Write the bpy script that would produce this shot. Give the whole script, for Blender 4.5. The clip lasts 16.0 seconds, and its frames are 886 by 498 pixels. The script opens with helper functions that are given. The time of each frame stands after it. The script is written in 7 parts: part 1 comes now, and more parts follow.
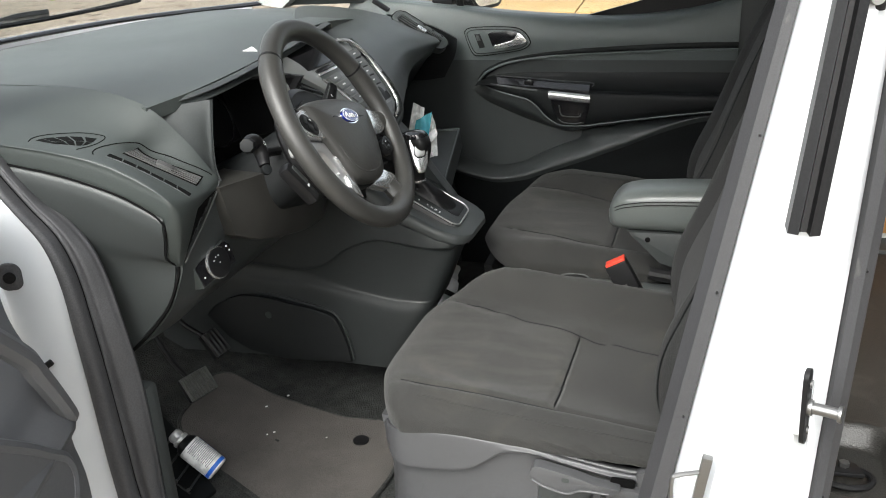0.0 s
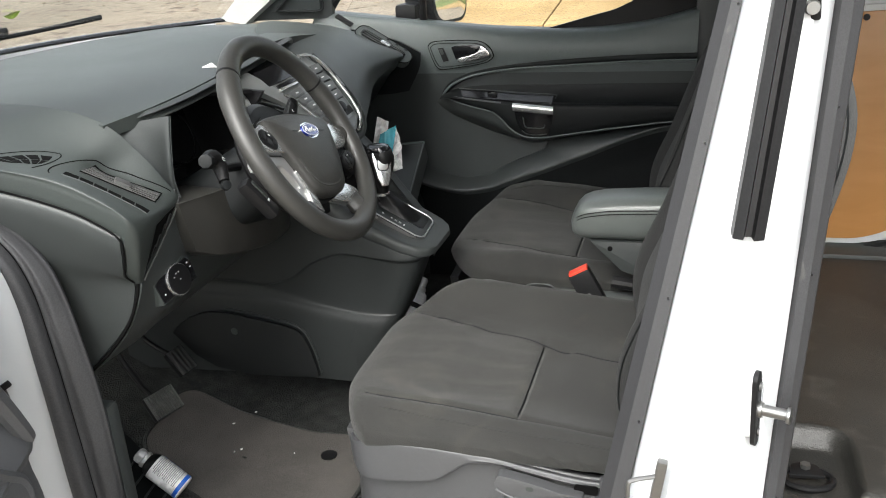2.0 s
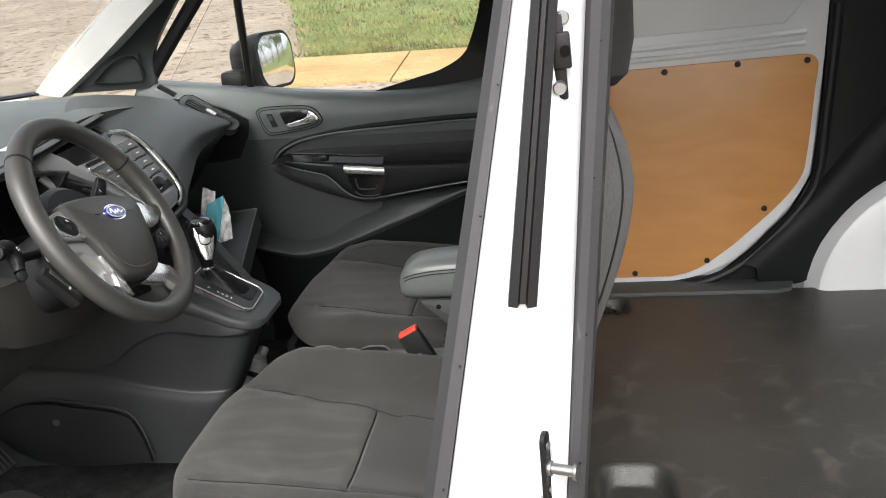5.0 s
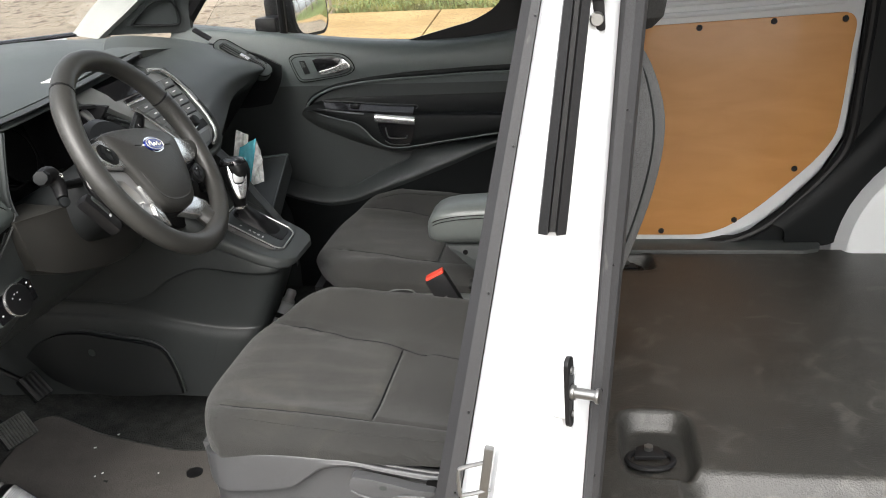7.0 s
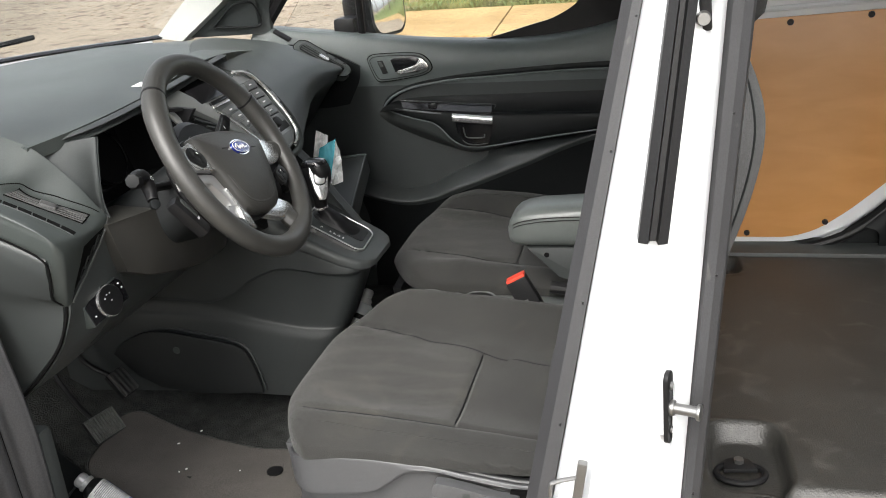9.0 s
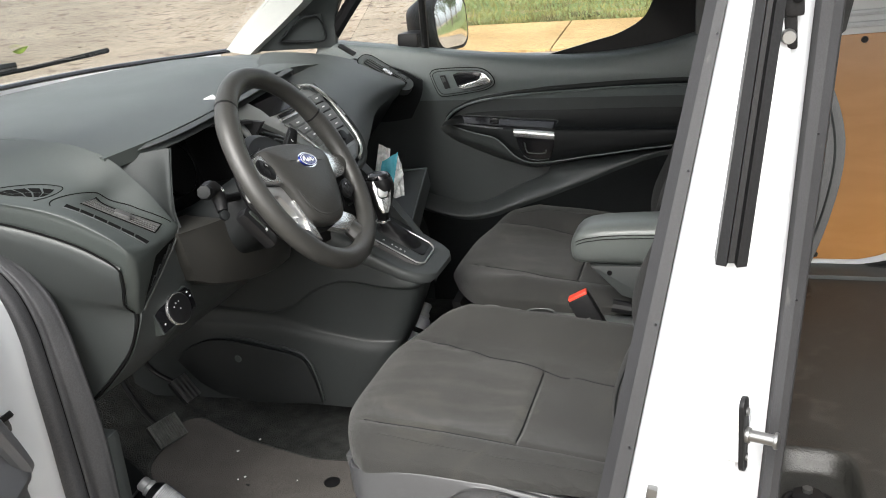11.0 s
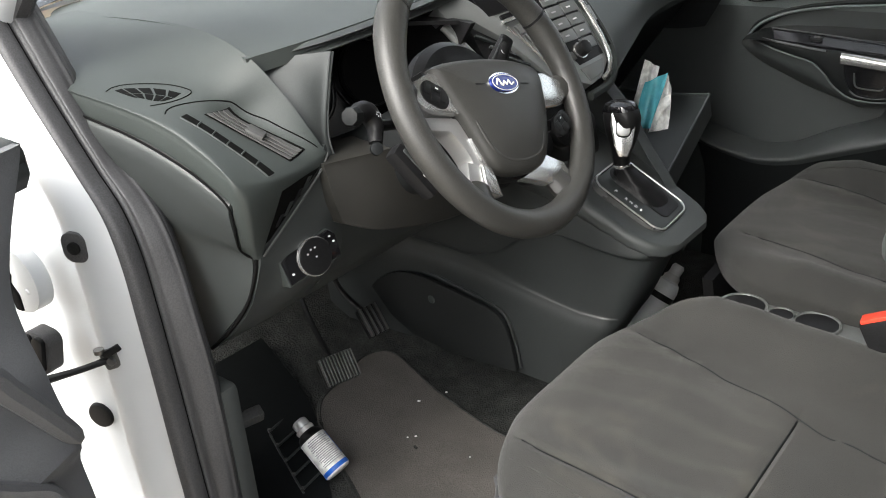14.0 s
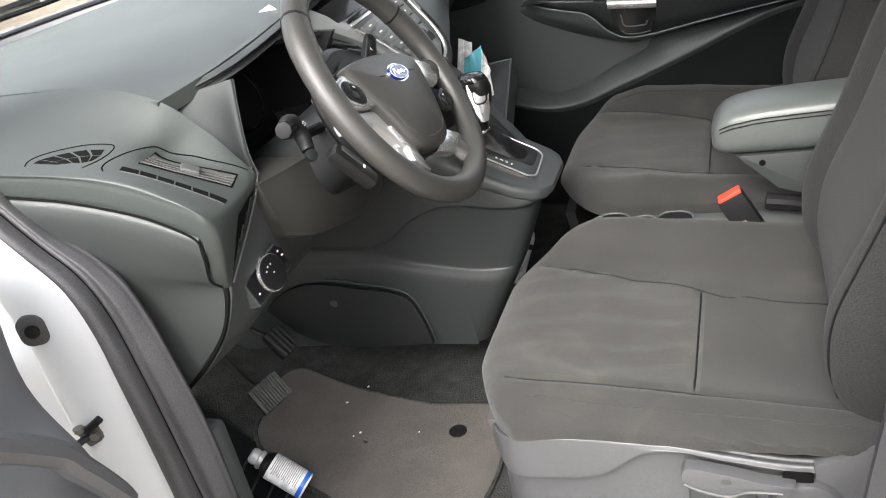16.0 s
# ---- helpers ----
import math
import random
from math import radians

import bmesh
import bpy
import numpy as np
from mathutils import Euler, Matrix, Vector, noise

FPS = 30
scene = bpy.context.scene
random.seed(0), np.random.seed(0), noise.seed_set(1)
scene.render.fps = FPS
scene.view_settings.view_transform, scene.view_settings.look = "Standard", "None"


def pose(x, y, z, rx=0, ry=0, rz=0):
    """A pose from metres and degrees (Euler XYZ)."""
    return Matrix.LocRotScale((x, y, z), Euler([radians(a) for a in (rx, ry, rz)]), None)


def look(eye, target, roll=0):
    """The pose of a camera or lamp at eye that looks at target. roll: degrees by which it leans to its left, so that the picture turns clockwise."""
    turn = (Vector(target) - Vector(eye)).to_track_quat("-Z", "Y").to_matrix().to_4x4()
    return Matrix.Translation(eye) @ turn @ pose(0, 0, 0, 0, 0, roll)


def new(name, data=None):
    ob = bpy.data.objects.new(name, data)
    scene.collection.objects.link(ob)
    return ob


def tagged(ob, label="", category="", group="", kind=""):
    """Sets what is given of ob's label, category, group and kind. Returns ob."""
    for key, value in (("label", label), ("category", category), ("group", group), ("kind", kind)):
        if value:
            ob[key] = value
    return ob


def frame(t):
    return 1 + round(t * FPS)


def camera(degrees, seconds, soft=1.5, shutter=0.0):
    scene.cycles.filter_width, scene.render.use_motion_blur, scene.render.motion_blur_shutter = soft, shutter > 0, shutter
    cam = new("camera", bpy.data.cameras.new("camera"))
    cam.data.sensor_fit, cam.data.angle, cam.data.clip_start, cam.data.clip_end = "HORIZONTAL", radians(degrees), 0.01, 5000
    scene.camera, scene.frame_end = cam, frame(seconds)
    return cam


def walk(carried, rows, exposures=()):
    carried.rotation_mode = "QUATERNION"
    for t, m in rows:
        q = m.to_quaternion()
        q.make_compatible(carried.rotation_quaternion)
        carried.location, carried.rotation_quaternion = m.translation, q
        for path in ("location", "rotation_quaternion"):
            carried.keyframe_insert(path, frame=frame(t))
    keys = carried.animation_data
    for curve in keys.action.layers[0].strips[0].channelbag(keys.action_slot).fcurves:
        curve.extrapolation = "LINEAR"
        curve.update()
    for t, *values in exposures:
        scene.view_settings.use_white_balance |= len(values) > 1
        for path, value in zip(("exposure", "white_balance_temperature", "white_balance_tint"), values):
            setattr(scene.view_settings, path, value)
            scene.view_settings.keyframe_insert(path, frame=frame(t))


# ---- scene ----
cam = camera(56.0, 16.0, 1.0)
PATH = [
    (0, (0.31, -0.718, 1.51), (-0.287, 1.044, 0.776), -2.9),
    (0.5, (0.317, -0.709, 1.528), (-0.26, 1.066, 0.809), -2.6),
    (1, (0.309, -0.712, 1.519), (-0.249, 1.073, 0.811), -2.6),
    (1.5, (0.324, -0.714, 1.511), (-0.227, 1.074, 0.806), -2.8),
    (2, (0.334, -0.718, 1.509), (-0.208, 1.072, 0.802), -3.3),
    (2.5, (0.346, -0.72, 1.51), (-0.181, 1.075, 0.802), -3.9),
    (3, (0.355, -0.716, 1.513), (-0.142, 1.087, 0.805), -4.3),
    (3.5, (0.364, -0.722, 1.527), (-0.103, 1.097, 0.84), -4.6),
    (4, (0.408, -0.715, 1.54), (0.046, 1.151, 0.918), -5.5),
    (4.2, (0.425, -0.697, 1.541), (0.156, 1.188, 0.93), -5.0),
    (6.5, (0.417, -0.728, 1.516), (0.186, 1.152, 0.876), -3.6),
    (7, (0.416, -0.738, 1.508), (0.121, 1.115, 0.815), -2.9),
    (7.5, (0.41, -0.734, 1.516), (0.06, 1.107, 0.818), -3.1),
    (8, (0.398, -0.72, 1.511), (0.0, 1.109, 0.807), -3.4),
    (10.5, (0.376, -0.718, 1.518), (-0.145, 1.097, 0.859), -4.8),
    (11, (0.363, -0.719, 1.517), (-0.211, 1.083, 0.864), -4.2),
    (11.5, (0.339, -0.702, 1.52), (-0.267, 1.088, 0.865), -4.1),
    (12, (0.384, -0.635, 1.511), (-0.252, 1.141, 0.847), -3.8),
    (12.5, (0.517, -0.519, 1.495), (-0.458, 1.071, 0.772), -4.7),
    (13, (0.563, -0.474, 1.487), (-0.609, 0.963, 0.737), -6.0),
    (13.5, (0.513, -0.41, 1.462), (-0.68, 0.972, 0.644), -4.2),
    (14, (0.331, -0.288, 1.471), (-0.842, 1.093, 0.625), -3.9),
    (14.5, (0.236, -0.216, 1.479), (-0.913, 1.173, 0.613), -3.3),
    (15, (0.275, -0.314, 1.48), (-0.751, 1.163, 0.606), -4.7),
    (15.5, (0.3, -0.449, 1.472), (-0.632, 1.088, 0.594), -10.8),
    (16, (0.176, -0.5, 1.494), (-0.522, 1.154, 0.612), -12.6),
]
EXPOSURES = [(0, 0.86, 6400, 7), (3.5, 0.9, 6450, 8), (4.2, 0.95, 6500, 10), (7, 0.83, 6500, 9), (11.5, 0.93, 6450, 8), (13, 0.96, 6400, 7), (13.6, 1.05, 6400, 8), (14, 1.1, 6500, 8), (14.5, 2.26, 6500, 10), (15, 2.45, 6500, 12), (15.5, 2.16, 6500, 13), (16, 1.56, 6500, 11)]
walk(cam, [(t, look(eye, target, roll)) for t, eye, target, roll in PATH], EXPOSURES)

# ---- light ----
SUN_ELEV, SUN_ROT = 45.0, 182.0
world = bpy.data.worlds.new("sky")
scene.world = world
world.use_nodes = True
wn = world.node_tree
sky = wn.nodes.new("ShaderNodeTexSky")
sky.sky_type, sky.sun_disc = 'NISHITA', False
sky.sun_elevation, sky.sun_rotation = radians(SUN_ELEV), radians(SUN_ROT)
sky.air_density, sky.dust_density, sky.ozone_density = 1.0, 6.0, 1.0
veil = wn.nodes.new("ShaderNodeHueSaturation")  # thin cloud greys the blue
veil.inputs["Saturation"].default_value = 0.28
wn.links.new(sky.outputs[0], veil.inputs["Color"])
wn.links.new(veil.outputs[0], wn.nodes["Background"].inputs[0])
wn.nodes["Background"].inputs[1].default_value = 0.29
sun_data = bpy.data.lights.new("sun", 'SUN')
sun_data.energy, sun_data.angle, sun_data.color = 0.24, radians(40), (1.0, 0.99, 0.97)
sun = new("sun", sun_data)
sun.matrix_world = look((-0.35, -9.4, 10.6), (0, 0.6, 0.6))


# ---- materials ----
def mat(name, base, rough=0.6, metal=0.0, var=0.15, scale=6.0, grain=400.0, bump=0.15, dist=0.0006, stain=None, coat=0.0, spec=0.5, sheen=0.0, rv=0.08):
    m = bpy.data.materials.new(name)
    m.use_nodes = True
    n, l = m.node_tree.nodes, m.node_tree.links
    b = n["Principled BSDF"]
    tc = n.new("ShaderNodeTexCoord")
    big = n.new("ShaderNodeTexNoise")
    big.inputs["Scale"].default_value, big.inputs["Detail"].default_value = scale, 5
    l.new(tc.outputs["Object"], big.inputs["Vector"])
    fine = n.new("ShaderNodeTexNoise")
    fine.inputs["Scale"].default_value, fine.inputs["Detail"].default_value = grain, 3
    l.new(tc.outputs["Object"], fine.inputs["Vector"])
    ramp = n.new("ShaderNodeValToRGB")
    c = base
    ramp.color_ramp.elements[0].position, ramp.color_ramp.elements[1].position = 0.3, 0.7
    ramp.color_ramp.elements[0].color = (*[v * (1 - var) for v in c], 1)
    ramp.color_ramp.elements[1].color = (*[min(1, v * (1 + var)) for v in c], 1)
    l.new(big.outputs["Fac"], ramp.inputs[0])
    col = ramp.outputs[0]
    mix = n.new("ShaderNodeMix")
    mix.data_type, mix.blend_type = 'RGBA', 'MULTIPLY'
    mix.inputs[0].default_value = 0.04 if metal > 0.1 or not bump else 0.5
    g = n.new("ShaderNodeValToRGB")
    g.color_ramp.elements[0].color, g.color_ramp.elements[1].color = (0.6, 0.6, 0.6, 1), (1.4, 1.4, 1.4, 1)
    g.color_ramp.elements[0].position, g.color_ramp.elements[1].position = 0.39, 0.61
    l.new(fine.outputs["Fac"], g.inputs[0])
    l.new(col, mix.inputs[6])
    l.new(g.outputs[0], mix.inputs[7])
    col = mix.outputs[2]
    if stain:
        st = n.new("ShaderNodeTexNoise")
        st.inputs["Scale"].default_value, st.inputs["Detail"].default_value, st.inputs["Distortion"].default_value = stain[1], 8, 1.2
        l.new(tc.outputs["Object"], st.inputs["Vector"])
        sr = n.new("ShaderNodeValToRGB")
        sr.color_ramp.elements[0].position, sr.color_ramp.elements[1].position = stain[2], stain[2] + 0.18
        sr.color_ramp.elements[1].color = (stain[3],) * 3 + (1,)
        l.new(st.outputs["Fac"], sr.inputs[0])
        mx = n.new("ShaderNodeMix")
        mx.data_type = 'RGBA'
        l.new(sr.outputs[0], mx.inputs[0])
        l.new(col, mx.inputs[6])
        mx.inputs[7].default_value = (*stain[0], 1)
        col = mx.outputs[2]
    l.new(col, b.inputs["Base Color"])
    rr = n.new("ShaderNodeMapRange")
    rr.inputs[3].default_value, rr.inputs[4].default_value = max(0.02, rough - rv), min(1, rough + rv)
    l.new(big.outputs["Fac"], rr.inputs[0])
    l.new(rr.outputs[0], b.inputs["Roughness"])
    b.inputs["Metallic"].default_value = metal
    b.inputs["Specular IOR Level"].default_value = spec
    b.inputs["Coat Weight"].default_value = coat
    b.inputs["Sheen Weight"].default_value = sheen
    if bump:
        bp = n.new("ShaderNodeBump")
        bp.inputs["Strength"].default_value, bp.inputs["Distance"].default_value = bump, dist
        l.new(fine.outputs["Fac"], bp.inputs["Height"])
        l.new(bp.outputs[0], b.inputs["Normal"])
    return m


# shade inside openings and joints is put into this near-black colour
DARK = mat("cavity shade black", (0.003, 0.003, 0.003), 0.9, bump=0, var=0.0, spec=0.1)
PLASTIC = mat("dash plastic", (0.034, 0.04, 0.0378), 0.52, grain=900, bump=0.35, dist=0.0005, var=0.08, stain=((0.062, 0.069, 0.064), 5, 0.62, 0.25))
PLASTIC2 = mat("lower trim plastic", (0.0342, 0.0382, 0.0376), 0.50, grain=900, bump=0.35, dist=0.0005, var=0.10)
# green-blue cast of sky and grass is put into both door base colours
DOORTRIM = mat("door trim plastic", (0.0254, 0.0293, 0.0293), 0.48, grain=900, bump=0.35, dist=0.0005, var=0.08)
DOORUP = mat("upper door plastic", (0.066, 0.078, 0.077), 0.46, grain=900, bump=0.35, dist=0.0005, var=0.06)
BLACK = mat("black plastic", (0.008, 0.008, 0.0085), 0.45, bump=0.1, var=0.1, spec=0.22)
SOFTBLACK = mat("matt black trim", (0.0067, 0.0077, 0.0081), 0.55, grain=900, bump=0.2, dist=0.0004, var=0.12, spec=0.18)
GLOSS = mat("gloss black", (0.008, 0.008, 0.009), 0.12, bump=0, var=0.05)
SEATBASE = mat("grey seat base plastic", (0.0607, 0.0616, 0.0644), 0.45, grain=900, bump=0.3, dist=0.0005, var=0.06)
LEATHER = mat("wheel rubber", (0.034, 0.0335, 0.0310), 0.42, grain=700, bump=0.45, dist=0.0008, var=0.12)
FABRIC = mat("seat cloth", (0.0212, 0.0209, 0.0185), 0.95, grain=700, bump=1.0, dist=0.0010, var=0.24, scale=9, sheen=0.10, stain=((0.066, 0.060, 0.048), 7, 0.55, 0.50))
CLOTH = mat("plain seat cloth", (0.0197, 0.0195, 0.0178), 0.95, grain=700, bump=1.0, dist=0.0010, var=0.22, scale=9, sheen=0.08, stain=((0.056, 0.052, 0.042), 7, 0.57, 0.42))
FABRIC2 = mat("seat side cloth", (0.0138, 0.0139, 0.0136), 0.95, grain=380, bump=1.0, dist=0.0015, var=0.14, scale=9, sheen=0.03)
CARPET = mat("carpet", (0.0359, 0.0373, 0.0359), 1.0, grain=260, bump=0.9, dist=0.006, var=0.35, scale=30, stain=((0.058, 0.055, 0.048), 25, 0.58, 0.5), spec=0.15)
MATT = mat("floor mat", (0.0769, 0.0705, 0.0647), 0.97, grain=420, bump=0.8, dist=0.002, var=0.15, scale=12, stain=((0.10, 0.09, 0.075), 9, 0.66, 0.4))
CARGO = mat("cargo rubber mat", (0.0228, 0.0222, 0.02), 0.46, grain=300, bump=0.7, dist=0.0016, var=0.26, scale=5, stain=((0.092, 0.088, 0.080), 13, 0.56, 0.46))
PAINT = mat("white paint", (0.5733, 0.5915, 0.6052), 0.28, bump=0, var=0.015, grain=2, coat=0.4, rv=0.01)
SEAL = mat("rubber seal", (0.0516, 0.0516, 0.0538), 0.62, grain=500, bump=0.3, var=0.2, stain=((0.12, 0.11, 0.1), 40, 0.68, 0.5))
STACK = mat("satin stack silver", (0.216, 0.2232, 0.2196), 0.34, metal=0.4, bump=0.05, var=0.05)
BUTTON = mat("button grey", (0.1265, 0.132, 0.1293), 0.42, metal=0.25, bump=0.05, var=0.05)
LOUVRE = mat("louvre grey", (0.0723, 0.0723, 0.0714), 0.5, grain=900, bump=0.15, var=0.05)
SILVER = mat("satin silver", (0.62, 0.62, 0.61), 0.22, metal=0.85, bump=0, var=0.04)
MIDSILVER = mat("brushed silver", (0.36, 0.36, 0.355), 0.32, metal=0.5, bump=0, var=0.05)
DSILVER = mat("dark satin silver", (0.11, 0.11, 0.11), 0.28, metal=0.6, bump=0, var=0.05)
CHROME = mat("chrome", (0.85, 0.85, 0.85), 0.10, metal=1.0, bump=0, var=0.02)
STEEL = mat("zinc steel", (0.22, 0.22, 0.215), 0.36, metal=0.9, bump=0.1, var=0.15)
PALE = mat("pale grey trim", (0.34, 0.35, 0.33), 0.75, grain=900, bump=0.2, var=0.04)
PILLARGREY = mat("grey pillar trim", (0.0234, 0.0234, 0.025), 0.6, grain=900, bump=0.25, var=0.08, stain=((0.2, 0.19, 0.17), 30, 0.7, 0.4))
WHITEP = mat("white paper", (0.80, 0.80, 0.78), 0.7, bump=0.1, grain=60, var=0.04)
BLUEP = mat("teal film", (0.10, 0.42, 0.50), 0.25, bump=0, var=0.2, scale=30)
BLUE = mat("blue label", (0.015, 0.12, 0.55), 0.35, bump=0, var=0.05)
BADGE = mat("badge blue", (0.008, 0.02, 0.17), 0.15, bump=0, var=0.05, coat=0.5)
RED = mat("red button", (0.62, 0.05, 0.025), 0.4, bump=0, var=0.05)
INK = mat("grey print", (0.35, 0.35, 0.36), 0.6, bump=0, var=0.05)
MARK = mat("white marking", (0.7, 0.7, 0.7), 0.5, bump=0, var=0.03)
LEAF = mat("leaf", (0.16, 0.24, 0.03), 0.6, bump=0.2, var=0.3, scale=30)
GREY = mat("pedal lever grey", (0.075, 0.075, 0.073), 0.55, bump=0.1, var=0.1)


def plywood():
    m = mat("plywood", (0.47, 0.225, 0.072), 0.5, var=0.08, scale=3, grain=120, bump=0.08, coat=0.15)
    n, l = m.node_tree.nodes, m.node_tree.links
    tc, mp, w = n.new("ShaderNodeTexCoord"), n.new("ShaderNodeMapping"), n.new("ShaderNodeTexNoise")
    mp.inputs["Scale"].default_value = (2.0, 2.0, 7)
    w.inputs["Scale"].default_value, w.inputs["Detail"].default_value, w.inputs["Distortion"].default_value = 2.5, 6, 0.6
    l.new(tc.outputs["Object"], mp.inputs[0])
    l.new(mp.outputs[0], w.inputs["Vector"])
    r = n.new("ShaderNodeValToRGB")
    r.color_ramp.elements[0].position, r.color_ramp.elements[1].position = 0.3, 0.75
    r.color_ramp.elements[0].color, r.color_ramp.elements[1].color = (0.40, 0.186, 0.054, 1), (0.46, 0.224, 0.072, 1)
    l.new(w.outputs["Fac"], r.inputs[0])
    l.new(r.outputs[0], n["Principled BSDF"].inputs["Base Color"])
    return m


PLY = plywood()


def waves(m):
    """Thin pale wavy lines woven into the cloth, running fore and aft."""
    n, l = m.node_tree.nodes, m.node_tree.links
    p = n["Principled BSDF"]
    old = p.inputs["Base Color"].links[0].from_socket
    tc, w = n.new("ShaderNodeTexCoord"), n.new("ShaderNodeTexWave")
    w.bands_direction = 'Y'
    w.inputs["Scale"].default_value, w.inputs["Distortion"].default_value, w.inputs["Detail"].default_value, w.inputs["Detail Scale"].default_value = 4.6, 6.0, 1.0, 0.9
    mp = n.new("ShaderNodeMapping")
    mp.inputs["Rotation"].default_value = (0, 0, radians(-14))
    l.new(tc.outputs["Object"], mp.inputs[0])
    l.new(mp.outputs[0], w.inputs["Vector"])
    r = n.new("ShaderNodeValToRGB")
    r.color_ramp.elements[0].position, r.color_ramp.elements[1].position = 0.62, 1.0
    l.new(w.outputs["Fac"], r.inputs[0])
    mx = n.new("ShaderNodeMix")
    mx.data_type = 'RGBA'
    sc = n.new("ShaderNodeMath")
    sc.operation = 'MULTIPLY'
    sc.inputs[1].default_value = 0.17
    l.new(r.outputs[0], sc.inputs[0])
    l.new(sc.outputs[0], mx.inputs[0])
    l.new(old, mx.inputs[6])
    mx.inputs[7].default_value = (0.060, 0.060, 0.052, 1)
    l.new(mx.outputs[2], p.inputs["Base Color"])


waves(FABRIC)
def glass(name, tint=(0.95, 0.97, 0.97)):
    m = bpy.data.materials.new(name)
    m.use_nodes = True
    b = m.node_tree.nodes["Principled BSDF"]
    b.inputs["Base Color"].default_value = (*tint, 1)
    b.inputs["Roughness"].default_value, b.inputs["IOR"].default_value = 0.0, 1.45
    b.inputs["Transmission Weight"].default_value = 1.0
    return m


GLASS = glass("window glass")
MIRROR = mat("mirror", (0.9, 0.9, 0.9), 0.03, metal=1.0, bump=0, var=0.0)


def ground_mat(name, c1, c2, c3, s1, s2, s3, bump=0.5, dist=0.02, rough=0.95):
    """Two scales of patches with speckle on top."""
    m = bpy.data.materials.new(name)
    m.use_nodes = True
    n, l = m.node_tree.nodes, m.node_tree.links
    tc = n.new("ShaderNodeTexCoord")
    a, b, c = (n.new("ShaderNodeTexNoise") for _ in range(3))
    for node, s in ((a, s1), (b, s2), (c, s3)):
        node.inputs["Scale"].default_value, node.inputs["Detail"].default_value = s, 6
        l.new(tc.outputs["Object"], node.inputs["Vector"])
    r = n.new("ShaderNodeValToRGB")
    r.color_ramp.elements[0].position, r.color_ramp.elements[1].position = 0.35, 0.65
    r.color_ramp.elements[0].color, r.color_ramp.elements[1].color = (*c1, 1), (*c2, 1)
    l.new(a.outputs["Fac"], r.inputs[0])
    k = n.new("ShaderNodeValToRGB")
    k.color_ramp.elements[0].position, k.color_ramp.elements[1].position = 0.56, 0.66
    l.new(b.outputs["Fac"], k.inputs[0])
    x = n.new("ShaderNodeMix")
    x.data_type = 'RGBA'
    l.new(k.outputs[0], x.inputs[0])
    l.new(r.outputs[0], x.inputs[6])
    x.inputs[7].default_value = (*c3, 1)
    sp = n.new("ShaderNodeMix")
    sp.data_type, sp.blend_type = 'RGBA', 'MULTIPLY'
    sp.inputs[0].default_value = 0.6
    kr = n.new("ShaderNodeValToRGB")
    kr.color_ramp.elements[0].position, kr.color_ramp.elements[1].position = 0.35, 0.6
    kr.color_ramp.elements[0].color = (0.45, 0.43, 0.4, 1)
    l.new(c.outputs["Fac"], kr.inputs[0])
    l.new(x.outputs[2], sp.inputs[6])
    l.new(kr.outputs[0], sp.inputs[7])
    p = n["Principled BSDF"]
    l.new(sp.outputs[2], p.inputs["Base Color"])
    p.inputs["Roughness"].default_value = rough
    bp = n.new("ShaderNodeBump")
    bp.inputs["Strength"].default_value, bp.inputs["Distance"].default_value = bump, dist
    l.new(c.outputs["Fac"], bp.inputs["Height"])
    l.new(bp.outputs[0], p.inputs["Normal"])
    return m


CONCRETE = ground_mat("weathered concrete", (0.19, 0.155, 0.112), (0.27, 0.225, 0.168), (0.10, 0.07, 0.045), 0.8, 5, 22)
SIDEWALK = ground_mat("yellow aggregate", (0.30, 0.195, 0.075), (0.41, 0.285, 0.125), (0.20, 0.125, 0.05), 1.5, 30, 60)
GRASS = ground_mat("lawn", (0.10, 0.14, 0.035), (0.16, 0.20, 0.06), (0.24, 0.18, 0.09), 1.2, 3, 25, bump=1.0, dist=0.05)


# ---- modelling helpers ----
V = Vector


def part(name, bm, material, parent=None, label="", angle=35, smooth=True):
    me = bpy.data.meshes.new(name)
    bmesh.ops.recalc_face_normals(bm, faces=bm.faces)
    bm.to_mesh(me)
    bm.free()
    me.materials.append(material)
    if smooth:
        me.polygons.foreach_set("use_smooth", [True] * len(me.polygons))
        me.set_sharp_from_angle(angle=radians(angle))
    ob = new(name, me)
    if parent:
        ob.parent = parent
    if label:
        ob["label"] = label
    return ob


def thing(name, label, category, at=(0, 0, 0), group="", kind=""):
    ob = new(name)
    ob.empty_display_size = 0.1
    ob.location = at
    return tagged(ob, label, category, group, kind)


def put(ob, at):
    """Shift a part's mesh so that it stays where it is under a thing placed at `at`."""
    ob.data.transform(Matrix.Translation(-V(at)))
    return ob


def cr(points, n):
    """A smooth curve through the points, resampled to n."""
    p = [V(q) for q in points]
    if len(p) == 1:
        return [p[0].copy() for _ in range(n)]
    out = []
    for i in range(n):
        s = i / (n - 1) * (len(p) - 1)
        k = min(int(s), len(p) - 2)
        t = s - k
        a, b = p[k], p[k + 1]
        z = p[k - 1] if k else a * 2 - b
        c = p[k + 2] if k + 2 < len(p) else b * 2 - a
        out.append(0.5 * ((2 * a) + (b - z) * t + (2 * z - 5 * a + 4 * b - c) * t * t + (3 * a - z - 3 * b + c) * t ** 3))
    return out


